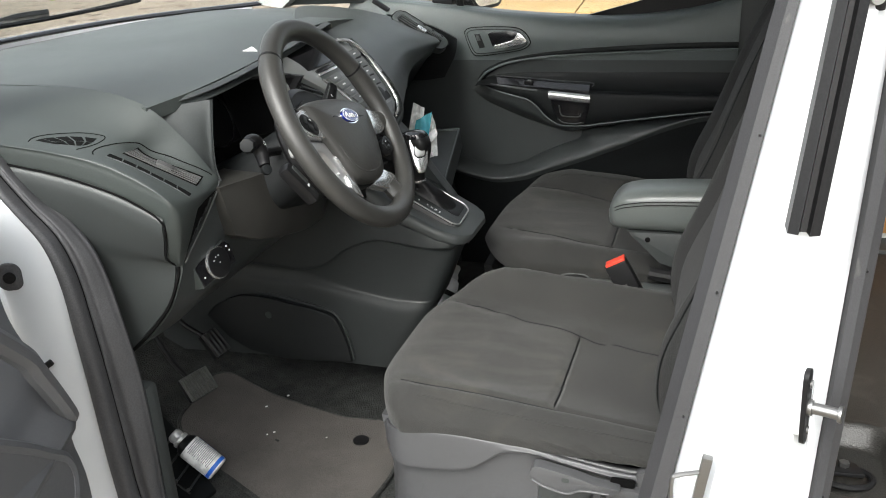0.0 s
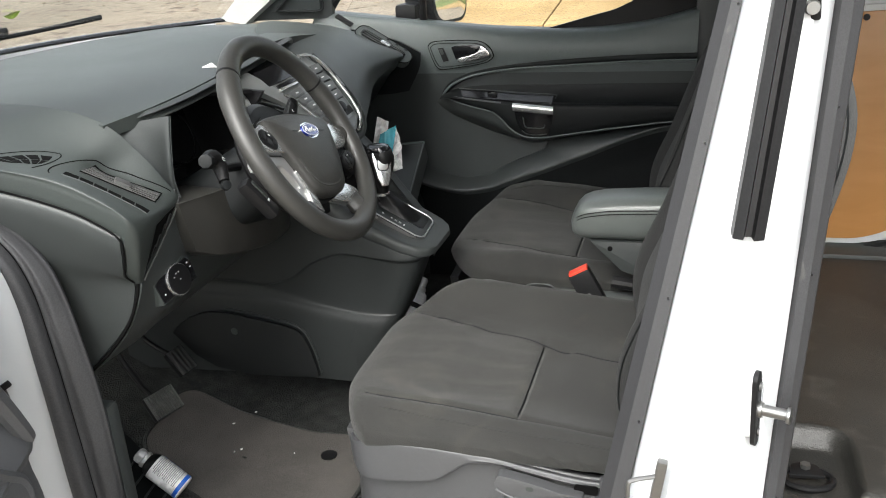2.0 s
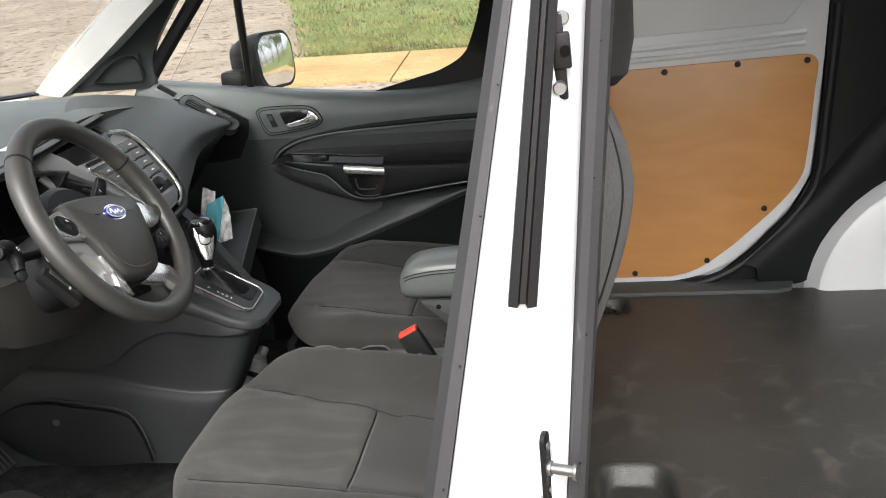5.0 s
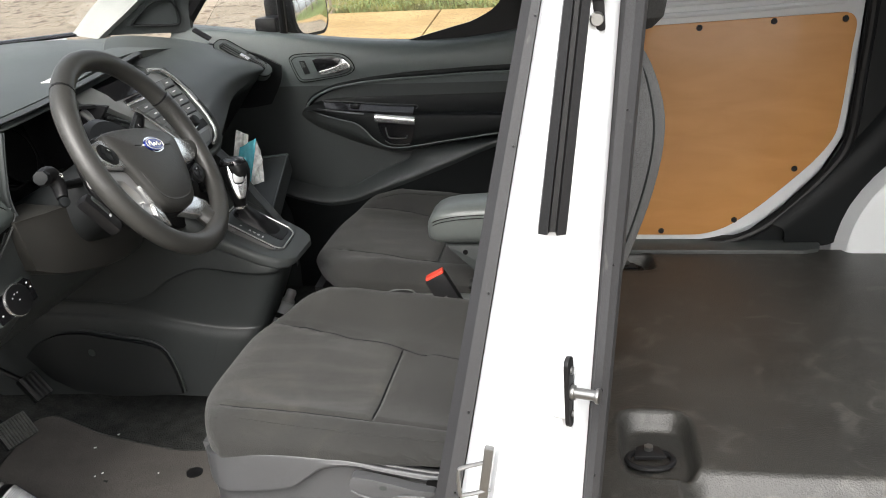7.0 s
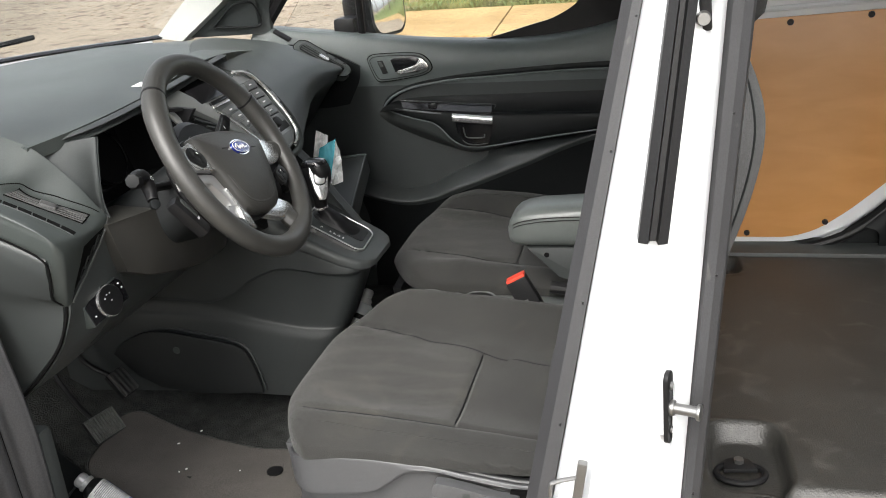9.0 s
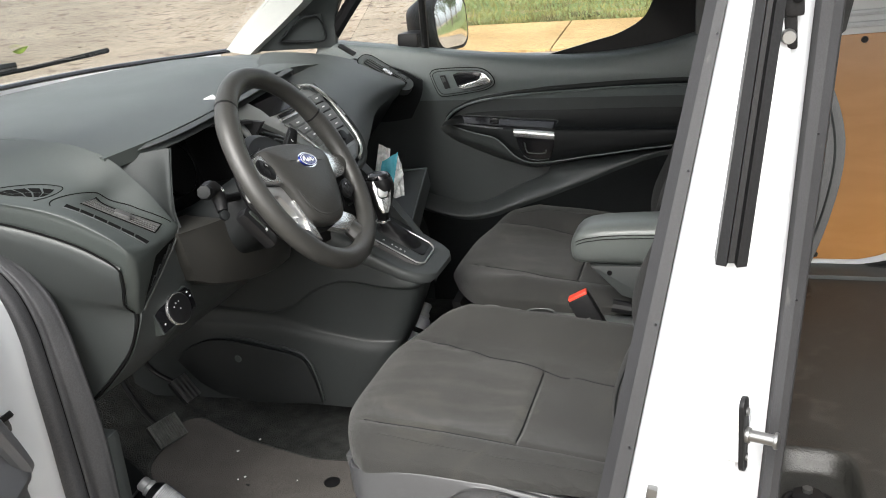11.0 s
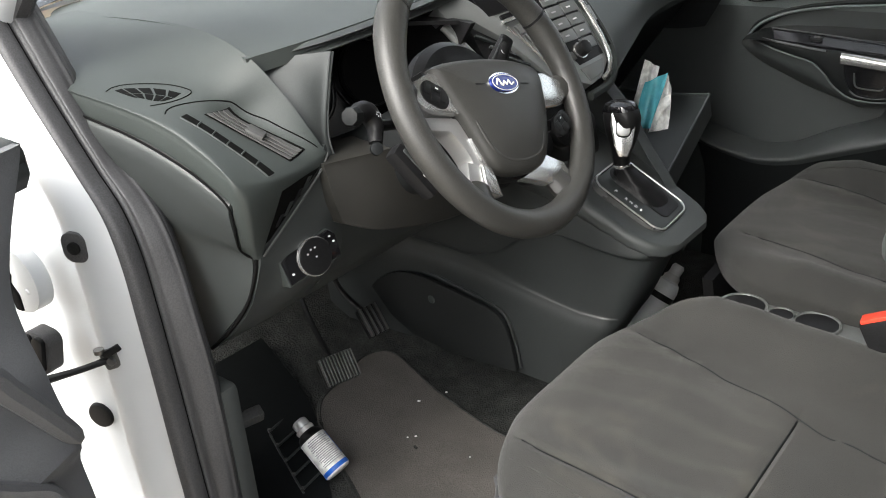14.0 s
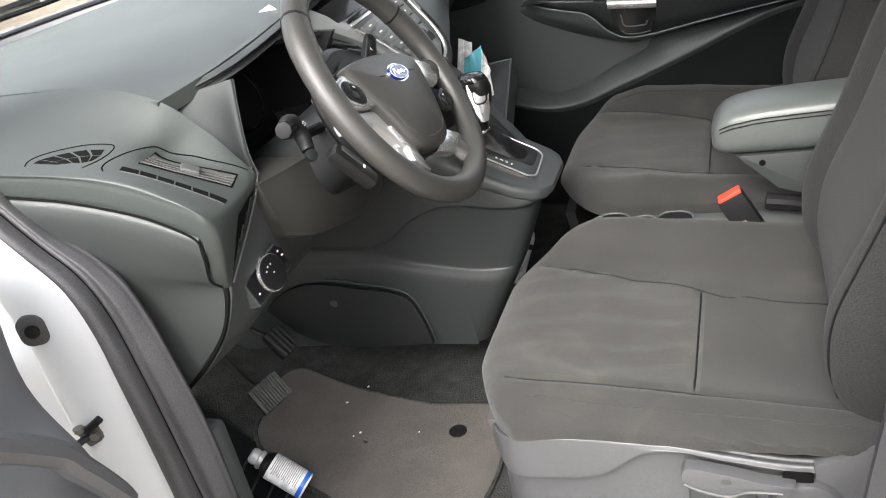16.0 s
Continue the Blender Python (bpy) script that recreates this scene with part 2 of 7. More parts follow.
def grid_faces(bm, rows, close_u=False, close_v=False):
    vs = [[bm.verts.new(q) for q in r] for r in rows]
    nu, nv = len(vs), len(vs[0])
    for i in range(nu - (0 if close_u else 1)):
        for j in range(nv - (0 if close_v else 1)):
            a, b, c, d = vs[i][j], vs[(i + 1) % nu][j], vs[(i + 1) % nu][(j + 1) % nv], vs[i][(j + 1) % nv]
            try:
                bm.faces.new((a, b, c, d))
            except ValueError:
                pass
    return vs


def patch(rows, nu=16, nv=24, thick=0.012, toward=(0, 0, -1), bm=None):
    """A smooth sheet through rows of control points, with a thickness."""
    bm = bm or bmesh.new()
    fine = [cr(r, nv) for r in rows]
    cols = [cr([fine[i][j] for i in range(len(fine))], nu) for j in range(nv)]
    top = [[cols[j][i] for j in range(nv)] for i in range(nu)]
    off = V(toward).normalized() * thick
    a = grid_faces(bm, top)
    b = grid_faces(bm, [[q + off for q in r] for r in top])
    for i in range(nu - 1):
        for j in (0, nv - 1):
            bm.faces.new((a[i][j], a[i + 1][j], b[i + 1][j], b[i][j]))
    for j in range(nv - 1):
        for i in (0, nu - 1):
            bm.faces.new((a[i][j], a[i][j + 1], b[i][j + 1], b[i][j]))
    return bm


def loft(rings, closed=True, cap=True, bm=None):
    bm = bm or bmesh.new()
    vs = grid_faces(bm, rings, close_v=closed)
    if cap:
        bm.faces.new(vs[0])
        bm.faces.new(vs[-1][::-1])
    return bm


def tube(points, r, n=10, samples=None, bm=None, closed=False, flat=1.0):
    """A tube along a smooth curve; r is a number or one per point."""
    path = cr(points, samples or max(2, 6 * len(points)))
    rad = [r] * len(path) if isinstance(r, (int, float)) else [v.x for v in cr([(q, 0, 0) for q in r], len(path))]
    rings, s = [], None
    for i, p in enumerate(path):
        d = (path[min(i + 1, len(path) - 1)] - path[max(i - 1, 0)]).normalized()
        if s is None:
            s = d.cross(V((0, 0, 1)))
            if s.length < 0.05:
                s = d.cross(V((0, 1, 0)))
        s = (s - d * s.dot(d)).normalized()
        u = s.cross(d)
        rings.append([p + rad[i] * (s * math.cos(a) + u * flat * math.sin(a)) for a in (2 * math.pi * k / n for k in range(n))])
    return loft(rings, bm=bm)


def prism(pts, axis, a, b, bevel=0.0, seg=2, bm=None):
    """A polygon in the plane across `axis`, drawn out from a to b along it."""
    own = bmesh.new()
    put3 = {'x': lambda p, s: (s, p[0], p[1]), 'y': lambda p, s: (p[0], s, p[1]), 'z': lambda p, s: (p[0], p[1], s)}[axis]
    lo = [own.verts.new(put3(p, a)) for p in pts]
    hi = [own.verts.new(put3(p, b)) for p in pts]
    own.faces.new(lo)
    own.faces.new(hi[::-1])
    for i in range(len(pts)):
        own.faces.new((lo[i], lo[(i + 1) % len(pts)], hi[(i + 1) % len(pts)], hi[i]))
    if bevel:
        bmesh.ops.recalc_face_normals(own, faces=own.faces)
        bmesh.ops.bevel(own, geom=own.edges[:], offset=bevel, segments=seg, profile=0.6, affect='EDGES', clamp_overlap=True)
    return join(own, bm)


def join(own, bm):
    if bm is None:
        return own
    tmp = bpy.data.meshes.new("tmp")
    own.to_mesh(tmp)
    own.free()
    bm.from_mesh(tmp)
    bpy.data.meshes.remove(tmp)
    return bm


def box(at, size, bevel=0.004, rot=(0, 0, 0), bm=None, seg=2):
    own = bmesh.new()
    bmesh.ops.create_cube(own, size=1)
    bmesh.ops.scale(own, vec=size, verts=own.verts)
    if bevel:
        bmesh.ops.bevel(own, geom=own.edges[:], offset=bevel, segments=seg, profile=0.6, affect='EDGES', clamp_overlap=True)
    bmesh.ops.transform(own, matrix=pose(*at, *rot), verts=own.verts)
    return join(own, bm)


def disc(at, r, depth, rot=(0, 0, 0), n=24, r2=None, bevel=0.0, bm=None):
    own = bmesh.new()
    bmesh.ops.create_cone(own, cap_ends=True, segments=n, radius1=r, radius2=r if r2 is None else r2, depth=depth)
    if bevel:
        es = [e for e in own.edges if len(e.link_faces) == 2 and any(len(f.verts) > 4 for f in e.link_faces)]
        bmesh.ops.bevel(own, geom=es, offset=bevel, segments=2, profile=0.6, affect='EDGES')
    bmesh.ops.transform(own, matrix=pose(*at, *rot), verts=own.verts)
    return join(own, bm)


def moved(bm, m):
    bmesh.ops.transform(bm, matrix=m, verts=bm.verts)
    return bm


def frame_at(o, xdir, zdir):
    """A pose with its z axis along zdir and its x axis near xdir."""
    z = V(zdir).normalized()
    x = V(xdir)
    x = (x - z * x.dot(z)).normalized()
    y = z.cross(x)
    m = Matrix((x, y, z)).transposed().to_4x4()
    m.translation = o
    return m


def rounded(w, h, r, n=6):
    """An outline of a rounded rectangle, centred."""
    out = []
    for cx, cy, a0 in ((w / 2 - r, h / 2 - r, 0), (-w / 2 + r, h / 2 - r, 90), (-w / 2 + r, -h / 2 + r, 180), (w / 2 - r, -h / 2 + r, 270)):
        for k in range(n + 1):
            a = radians(a0 + 90 * k / n)
            out.append((cx + r * math.cos(a), cy + r * math.sin(a)))
    return out


# ---- ground outside ----
def rise(x, y):
    """The lot climbs away from the van and levels off far out."""
    d = max(0.0, max(y - 3.0, -x - 3.5))
    return 0.10 * min(d, 60.0)


def ground_sheet(x0, x1, y0, y1, nx, ny, lift=0.0, power=1.0):
    bm = bmesh.new()
    rows = []
    for i in range(nx + 1):
        x = x0 + (x1 - x0) * i / nx
        rows.append([V((x, y0 + (y1 - y0) * j / ny, rise(x, y0 + (y1 - y0) * j / ny) + lift)) for j in range(ny + 1)])
    grid_faces(bm, rows)
    return bm


tagged(part("ground", ground_sheet(-300, 300, -300, 300, 120, 120), CONCRETE, smooth=True), "weathered pale concrete lot strewn with dead leaves", "ground", kind="structure")
near = part("pavement", ground_sheet(-60, 40, -20, 8.25, 50, 28, 0.006), CONCRETE)
tagged(near, "weathered cracked concrete drive under and round the van", "pavement", kind="structure")
walkway = tagged(thing("sidewalk", "sandy yellow exposed aggregate sidewalk with cracks", "sidewalk"), kind="structure")
for k in range(10):
    x0 = -2.78 + 1.65 * k
    bm = bmesh.new()
    lo, hi = rise(0, 8.25), rise(0, 9.85)
    q = [(x0, 8.25, lo), (x0 + 1.63, 8.25, lo), (x0 + 1.63, 9.85, hi), (x0, 9.85, hi)]
    a = [bm.verts.new(V(p) + V((0, 0, 0.03))) for p in q]
    b = [bm.verts.new(V(p) - V((0, 0, 0.1))) for p in q]
    bm.faces.new(a)
    bm.faces.new(b[::-1])
    for i in range(4):
        bm.faces.new((a[i], a[(i + 1) % 4], b[(i + 1) % 4], b[i]))
    part("slab", bm, SIDEWALK, walkway, smooth=False)
lawn = bmesh.new()
random.seed(5)
for k in range(26000):
    x, y = random.uniform(-6.5, 6), 9.85 + 14 * random.random() ** 1.7
    if x < -2.55 - 0.306 * (y - 10.0) + random.gauss(0, 0.12):
        continue
    z = rise(x, y) + 0.02
    h, a = random.uniform(0.03, 0.09), random.uniform(0, 6.28)
    dx, dy = 0.012 * math.cos(a), 0.012 * math.sin(a)
    lean = random.uniform(-0.04, 0.04)
    lawn.faces.new([lawn.verts.new(p) for p in ((x - dx, y - dy, z), (x + dx, y + dy, z), (x + lean, y + lean, z + h))])
GRASSBLADE = mat("grass blade", (0.120, 0.115, 0.036), 0.8, var=0.6, scale=2.0, grain=9, bump=0)
tagged(part("grass", lawn, GRASSBLADE, smooth=False), "short patchy green lawn beside the sidewalk", "grass", kind="stuff")
turf = bmesh.new()
grid_faces(turf, [[V((u * 42 - (2.55 + 0.306 * (v * 50 - 0.15)) * (1 - u), 9.85 + 50 * v, rise(0, 9.85 + 50 * v) + 0.02)) for v in (k / 40 for k in range(41))] for u in (k / 20 for k in range(21))])
tagged(part("lawn", turf, GRASS), "patchy lawn with bare soil", "lawn", kind="structure")
leaves = bmesh.new()
for k in range(5200):
    x, y = random.uniform(-16, -1.0), random.uniform(-1, 22)
    z = rise(x, y) + 0.012
    s, a = random.uniform(0.02, 0.06), random.uniform(0, 6.28)
    c, d = s * math.cos(a), s * math.sin(a)
    leaves.faces.new([leaves.verts.new(p) for p in ((x - c, y - d, z), (x + d * .4, y - c * .4, z + .006), (x + c, y + d, z), (x - d * .4, y + c * .4, z + .004))])
tagged(part("dead_leaves", leaves, mat("dead leaf", (0.16, 0.10, 0.05), 0.9, var=0.5, scale=3, bump=0), smooth=False), "scattered brown dead leaves on the concrete", "leaves", kind="stuff")
block = tagged(thing("cinder_block", "grey hollow concrete block lying on the drive", "block", (-5.55, 13.15, rise(0, 13.15))), "")
bm = box((0, 0, 0.1), (0.42, 0.2, 0.2), 0.008)
part("block", bm, mat("block concrete", (0.20, 0.18, 0.15), 0.95, var=0.3, scale=9, grain=60, bump=0.8, dist=0.01), block)
# no holes are cut: dark slabs on top paint the shade inside them
for k in (-1, 1):
    part("hollow", box((k * 0.1, 0, 0.19), (0.13, 0.12, 0.03), 0.01), mat("hollow shade", (0.03, 0.028, 0.025), 0.95), block)


# ---- van shell ----
van = thing("van_body", "white cargo van body with the near doors open", "van")


def sheet_part(name, rows, material, nu=12, nv=16, thick=0.03, toward=(0, 1, 0), label="", parent=None):
    return part(name, patch(rows, nu, nv, thick, toward), material, parent or van, label)


# floor, toe board and tunnel
part("front_floor", box((-0.28, 0.985, 0.42), (1.36, 1.59, 0.06), 0.01), CARPET, van, "dark charcoal carpet")
sheet_part("toe_board", [[(-0.66, 0.20, 0.447), (-0.66, 0.9, 0.447), (-0.66, 1.68, 0.447)], [(-0.72, 0.20, 0.458), (-0.72, 0.9, 0.458), (-0.72, 1.68, 0.458)], [(-0.88, 0.20, 0.535), (-0.88, 0.9, 0.535), (-0.88, 1.68, 0.535)], [(-1.03, 0.20, 0.70), (-1.03, 0.9, 0.70), (-1.03, 1.68, 0.70)], [(-1.10, 0.20, 1.2), (-1.10, 0.9, 1.2), (-1.10, 1.68, 1.2)]], CARPET, nu=24, toward=(-1, 0, 0), label="dark carpet")
part("underbody", box((0.45, 0.94, 0.33), (3.4, 1.64, 0.12), 0.02), BLACK, van)
part("cargo_subfloor", box((1.38, 0.94, 0.46), (1.90, 1.60, 0.14), 0.01), PAINT, van)
# sill below the front door
part("door_sill", prism([(0.10, 0.30), (0.24, 0.30), (0.27, 0.44), (0.25, 0.49), (0.20, 0.47), (0.12, 0.46)], 'x', -0.60, 0.34, 0.012), PAINT, van, "white painted sill")
part("sill_trim", prism([(0.225, 0.44), (0.32, 0.44), (0.31, 0.475), (0.27, 0.505), (0.23, 0.495)], 'x', -0.58, 0.30, 0.008), PLASTIC2, van, "dark plastic sill trim")
# roof, rear and side walls that close the van
sheet_part("roof", [[(-0.45, 0.33, 1.76), (-0.5, 0.94, 1.80), (-0.45, 1.55, 1.76)], [(0.8, 0.30, 1.80), (0.8, 0.94, 1.84), (0.8, 1.58, 1.80)], [(2.3, 0.30, 1.78), (2.3, 0.94, 1.82), (2.3, 1.58, 1.78)]], PAINT, toward=(0, 0, 1), thick=0.04)
sheet_part("headliner", [[(-0.44, 0.34, 1.73), (-0.48, 0.94, 1.77), (-0.44, 1.54, 1.73)], [(0.5, 0.32, 1.765), (0.5, 0.94, 1.80), (0.5, 1.56, 1.765)]], mat("headliner felt", (0.42, 0.42, 0.40), 0.95, grain=300, bump=0.3, var=0.04), toward=(0, 0, 1), thick=0.01)
part("rear_door_panel", box((2.32, 0.94, 1.12), (0.05, 1.62, 1.30), 0.02), PAINT, van)
part("rear_quarter_panel", box((1.86, 0.13, 1.17), (0.90, 0.05, 1.26), 0.02), PAINT, van)
part("far_quarter_panel", box((1.78, 1.80, 1.17), (1.06, 0.05, 1.30), 0.02), PAINT, van)
part("roof_rail", box((0.45, 0.285, 1.72), (1.8, 0.07, 0.09), 0.02), PAINT, van)
part("far_roof_rail", box((0.45, 1.60, 1.72), (1.8, 0.07, 0.09), 0.02), PAINT, van)


# B-pillar: each strip follows the pillar's lean in side and end view
def bx(z, x0, x1):
    """x at height z for a line through x0 at z 0.82 and x1 at z 1.44."""
    return x0 + (x1 - x0) * (z - 0.82) / 0.62


def by(z, c):
    return 0.19 * z + c - 0.09


def pillar_strip(name, outline, material, label="", z0=0.42, z1=1.74, n=14):
    """outline: (x at 0.82, x at 1.44, depth) corners."""
    rings = []
    for k in range(n):
        z = z0 + (z1 - z0) * k / (n - 1)
        rings.append([V((bx(z, a, b), by(z, c), z)) for a, b, c in outline])
    return part(name, loft(rings), material, van, label, angle=30)


pillar_strip("pillar_trim", [(0.250, 0.368, 0.052), (0.247, 0.365, 0.034), (0.260, 0.376, 0.022), (0.278, 0.386, 0.020), (0.281, 0.388, 0.05), (0.29, 0.40, 0.09), (0.26, 0.375, 0.09)], PILLARGREY, "dark grey rubber door seal with pale scuffs")
pillar_strip("pillar_lip", [(0.279, 0.386, 0.034), (0.281, 0.388, 0.012), (0.286, 0.391, 0.004), (0.290, 0.394, 0.006), (0.296, 0.398, 0.002), (0.318, 0.406, 0.004), (0.322, 0.410, 0.03)], PAINT, "recessed painted edge")
pillar_strip("b_pillar", [(0.312, 0.402, 0.040), (0.314, 0.404, 0.008), (0.321, 0.410, -0.013), (0.332, 0.418, -0.019), (0.372, 0.438, -0.021), (0.396, 0.450, -0.017), (0.405, 0.456, -0.008), (0.424, 0.466, 0.012), (0.431, 0.471, 0.020), (0.433, 0.473, 0.04), (0.44, 0.50, 0.09), (0.312, 0.40, 0.09)], PAINT, "white painted pillar")
pillar_strip("rear_seal", [(0.430, 0.470, 0.028), (0.433, 0.476, 0.010), (0.440, 0.486, 0.004), (0.448, 0.496, 0.012), (0.454, 0.502, 0.040), (0.45, 0.50, 0.09), (0.435, 0.48, 0.08)], PILLARGREY, "dark grey rubber seal")
pillar_strip("inner_pillar", [(0.29, 0.39, 0.085), (0.45, 0.50, 0.085), (0.46, 0.50, 0.14), (0.30, 0.41, 0.14)], PLASTIC2)
strip = pillar_strip("rubber_strip", [(0.340, 0.410, -0.014), (0.341, 0.411, -0.040), (0.352, 0.420, -0.044), (0.354, 0.422, -0.034), (0.362, 0.427, -0.034), (0.364, 0.429, -0.046), (0.375, 0.438, -0.042), (0.376, 0.439, -0.014)], BLACK, "black rubber weatherstrip", z0=1.212)
# sliding door striker
SPM = frame_at((0.4185, 0.0790, 1.035), (0.31, 0.95, 0.02), (0.95, -0.31, 0.03))
st = part("striker_plate", moved(prism(rounded(0.020, 0.086, 0.0095), 'z', -0.002, 0.003, 0.001), SPM), BLACK, van, "black striker plate")
part("striker_boss", moved(prism(rounded(0.014, 0.070, 0.0065), 'z', -0.030, -0.002, 0.002), SPM), PAINT, van)
part("striker_pin", moved(disc((0, 0, 0.016), 0.0060, 0.034), SPM), STEEL, st, "steel pin")
part("pin_base", moved(disc((0, 0, 0.005), 0.0085, 0.005, bevel=0.001), SPM), STEEL, st)
part("pin_head", moved(disc((0, 0, 0.033), 0.0088, 0.004, bevel=0.001), SPM), STEEL, st)
for k in (-1, 1):
    part("plate_screw", moved(disc((0, 0.027 * k, 0.0045), 0.0045, 0.002, n=12), SPM), DSILVER, st)
for k in range(6):
    z = 0.88 + 0.13 * k + 0.03 * math.sin(5 * k)
    part("seal_pin", disc((bx(z, 0.272, 0.383), by(z, 0.0195), z), 0.0013, 0.003, (90, 0, 0), 8), BLACK, van)
    part("seal_pin", disc((bx(z + 0.04, 0.441, 0.487), by(z + 0.04, 0.0045), z + 0.04), 0.0013, 0.003, (90, 0, 0), 8), BLACK, van)
# latch bracket high on the pillar
part("latch_bracket", box((0.448, 0.164, 1.462), (0.018, 0.014, 0.036), 0.003, (0, -4, 0)), BLACK, van, "black latch bracket")
part("bracket_foot", box((0.4455, 0.166, 1.455), (0.012, 0.010, 0.085), 0.003, (0, -4, 0)), BLACK, van)
part("bracket_hole", disc((0.451, 0.1565, 1.462), 0.0055, 0.004, (90, 0, 0), 16), DARK, van)
for bxx, bz in ((0.4490, 1.4935), (0.4450, 1.4255)):
    part("bracket_bolt", disc((bxx, 0.19 * bz - 0.115, bz), 0.0075, 0.010, (90, 0, 0), 20, 0.006), STEEL, van, "steel bolt")
for path in ([(0.4005, 0.0815, 1.03), (0.399, 0.0765, 1.004), (0.398, 0.0685, 0.961), (0.395, 0.0585, 0.905), (0.392, 0.048, 0.85)], [(0.428, 0.088, 1.06), (0.426, 0.0815, 1.024), (0.4235, 0.0675, 0.952), (0.394, 0.0590, 0.907)]):
    part("pressed_crease", tube(path, 0.0024, 6, 24), PAINT, van)
# wire hook low on the pillar
hook = part("wire_hook", tube([(0.326, 0.070, 0.945), (0.300, 0.060, 0.943), (0.294, 0.057, 0.938), (0.295, 0.056, 0.912), (0.300, 0.058, 0.907), (0.328, 0.070, 0.907)], 0.0026, 8, 60), STEEL, van, "thin steel wire hook")
part("hook_plate", box((0.324, 0.070, 0.927), (0.011, 0.010, 0.076), 0.002, (0, 8, 0)), STEEL, hook)

# hinge pillar beside the dashboard
# edge of the painted face, and the crest of the rubber flap that covers the trim's edge
PAINT_EDGE = [(-0.86, 1.42), (-0.79, 1.32), (-0.735, 1.245), (-0.69, 1.192), (-0.648, 1.143), (-0.612, 1.095), (-0.596, 1.03), (-0.592, 0.95), (-0.588, 0.86), (-0.586, 0.78), (-0.583, 0.70), (-0.574, 0.60), (-0.545, 0.52), (-0.47, 0.462), (-0.1, 0.45), (0.25, 0.455)]
FLAP_EDGE = [(-0.845, 1.43), (-0.778, 1.335), (-0.728, 1.262), (-0.690, 1.205), (-0.650, 1.153), (-0.602, 1.112), (-0.572, 1.070), (-0.556, 1.015), (-0.546, 0.950), (-0.538, 0.890), (-0.533, 0.820), (-0.532, 0.72), (-0.530, 0.60), (-0.48, 0.50), (-0.1, 0.485), (0.25, 0.49)]


def between(u, y, proud=0.0):
    """A line along the seal, u of the way from the paint to the flap's crest."""
    return [(a + (b - a) * u + proud, y, c + (d - c) * u) for (a, c), (b, d) in zip(PAINT_EDGE, FLAP_EDGE)]


face = [[V((x + dx, 0.186 + dy, z)) for x, z in PAINT_EDGE[:14]] for dx, dy in ((0.006, 0.006), (-0.012, -0.010), (-0.05, -0.026), (-0.082, -0.030), (-0.098, -0.022), (-0.112, -0.010), (-0.17, -0.008), (-0.22, -0.016), (-0.30, -0.04), (-0.32, -0.09))]
part("hinge_pillar", patch(face, 40, 48, 0.02, (-0.3, 1, 0)), PAINT, van, "white painted door hinge pillar")
part("door_seal", patch([between(-0.02, 0.192), between(0.0, 0.176, 0.004), between(0.10, 0.170, 0.012), between(0.22, 0.176, 0.018), between(0.32, 0.190, 0.014), between(0.36, 0.200, 0.008), between(0.42, 0.204, 0.010), between(0.55, 0.206, 0.014), between(0.80, 0.218, 0.010), between(0.97, 0.226, 0.004), between(1.02, 0.233, 0.002), between(1.0, 0.246, -0.014)], 60, 90, 0.006, (-0.6, 0.8, 0)), SEAL, van, "dark rubber door seal")
part("seal_joint", tube([V(p) for p in between(0.345, 0.197, 0.009)], 0.0016, 6, 90), DARK, van)
part("kick_panel_lower", box((-0.70, 0.252, 0.62), (0.34, 0.03, 0.42), 0.01), PLASTIC2, van)
# hole plug, check strap, bump stop and hinge on the pillar
hp = V((-0.663, 0.160, 1.051))
part("hole_plug", moved(prism(rounded(0.036, 0.042, 0.014), 'z', 0, 0.008, 0.002), frame_at(hp, (1, 0.2, 0), (0.5, -1, 0))), SEAL, van, "black rubber hole plug")
part("plug_core", moved(disc((0, 0, 0.008), 0.009, 0.006, bevel=0.001), frame_at(hp, (1, 0.2, 0), (0.5, -1, 0))), BLACK, van)
strap = part("door_check_strap", tube([(-0.648, 0.166, 0.886), (-0.675, 0.12, 0.878), (-0.72, 0.06, 0.868), (-0.76, 0.0, 0.862)], [0.007, 0.006, 0.009, 0.009], 8, flat=0.7), BLACK, van, "black door check strap")
part("strap_bracket", box((-0.650, 0.162, 0.886), (0.034, 0.014, 0.030), 0.004, (0, -20, 25)), GREY, strap)
part("strap_tab", box((-0.640, 0.156, 0.902), (0.030, 0.008, 0.010), 0.002, (0, -30, 25)), BLACK, strap)
part("strap_bolt", disc((-0.642, 0.153, 0.886), 0.006, 0.005, (90, 0, 25), 12), STEEL, strap)
part("strap_bolt", disc((-0.655, 0.146, 0.902), 0.007, 0.006), STEEL, strap)
leaf = [(-0.045, 0.046), (-0.020, 0.050), (0.006, 0.042), (0.024, 0.022), (0.030, -0.004), (0.024, -0.028), (0.006, -0.044), (-0.020, -0.050), (-0.034, -0.048)]
HM = frame_at((-0.770, 0.132, 0.985), (1, 0.16, 0), (0.16, -1, 0))
hinge = part("hinge_upper", moved(prism([(p.x, p.y) for p in cr([(x, y, 0) for x, y in leaf], 34)], 'z', -0.012, 0.012, 0.006), HM), PAINT, van, "white painted hinge leaf")
part("hinge_slot", moved(prism([(-0.040, 0.030), (-0.028, 0.026), (-0.020, 0.008), (-0.026, -0.004), (-0.014, -0.020), (-0.014, -0.046), (-0.030, -0.046), (-0.036, -0.010)], 'z', -0.01, 0.0145, 0.002), HM), DARK, hinge)
part("hinge_dimple", moved(disc((0.006, -0.012, 0.0122), 0.006, 0.003, n=16, r2=0.003), HM), PAINT, hinge)
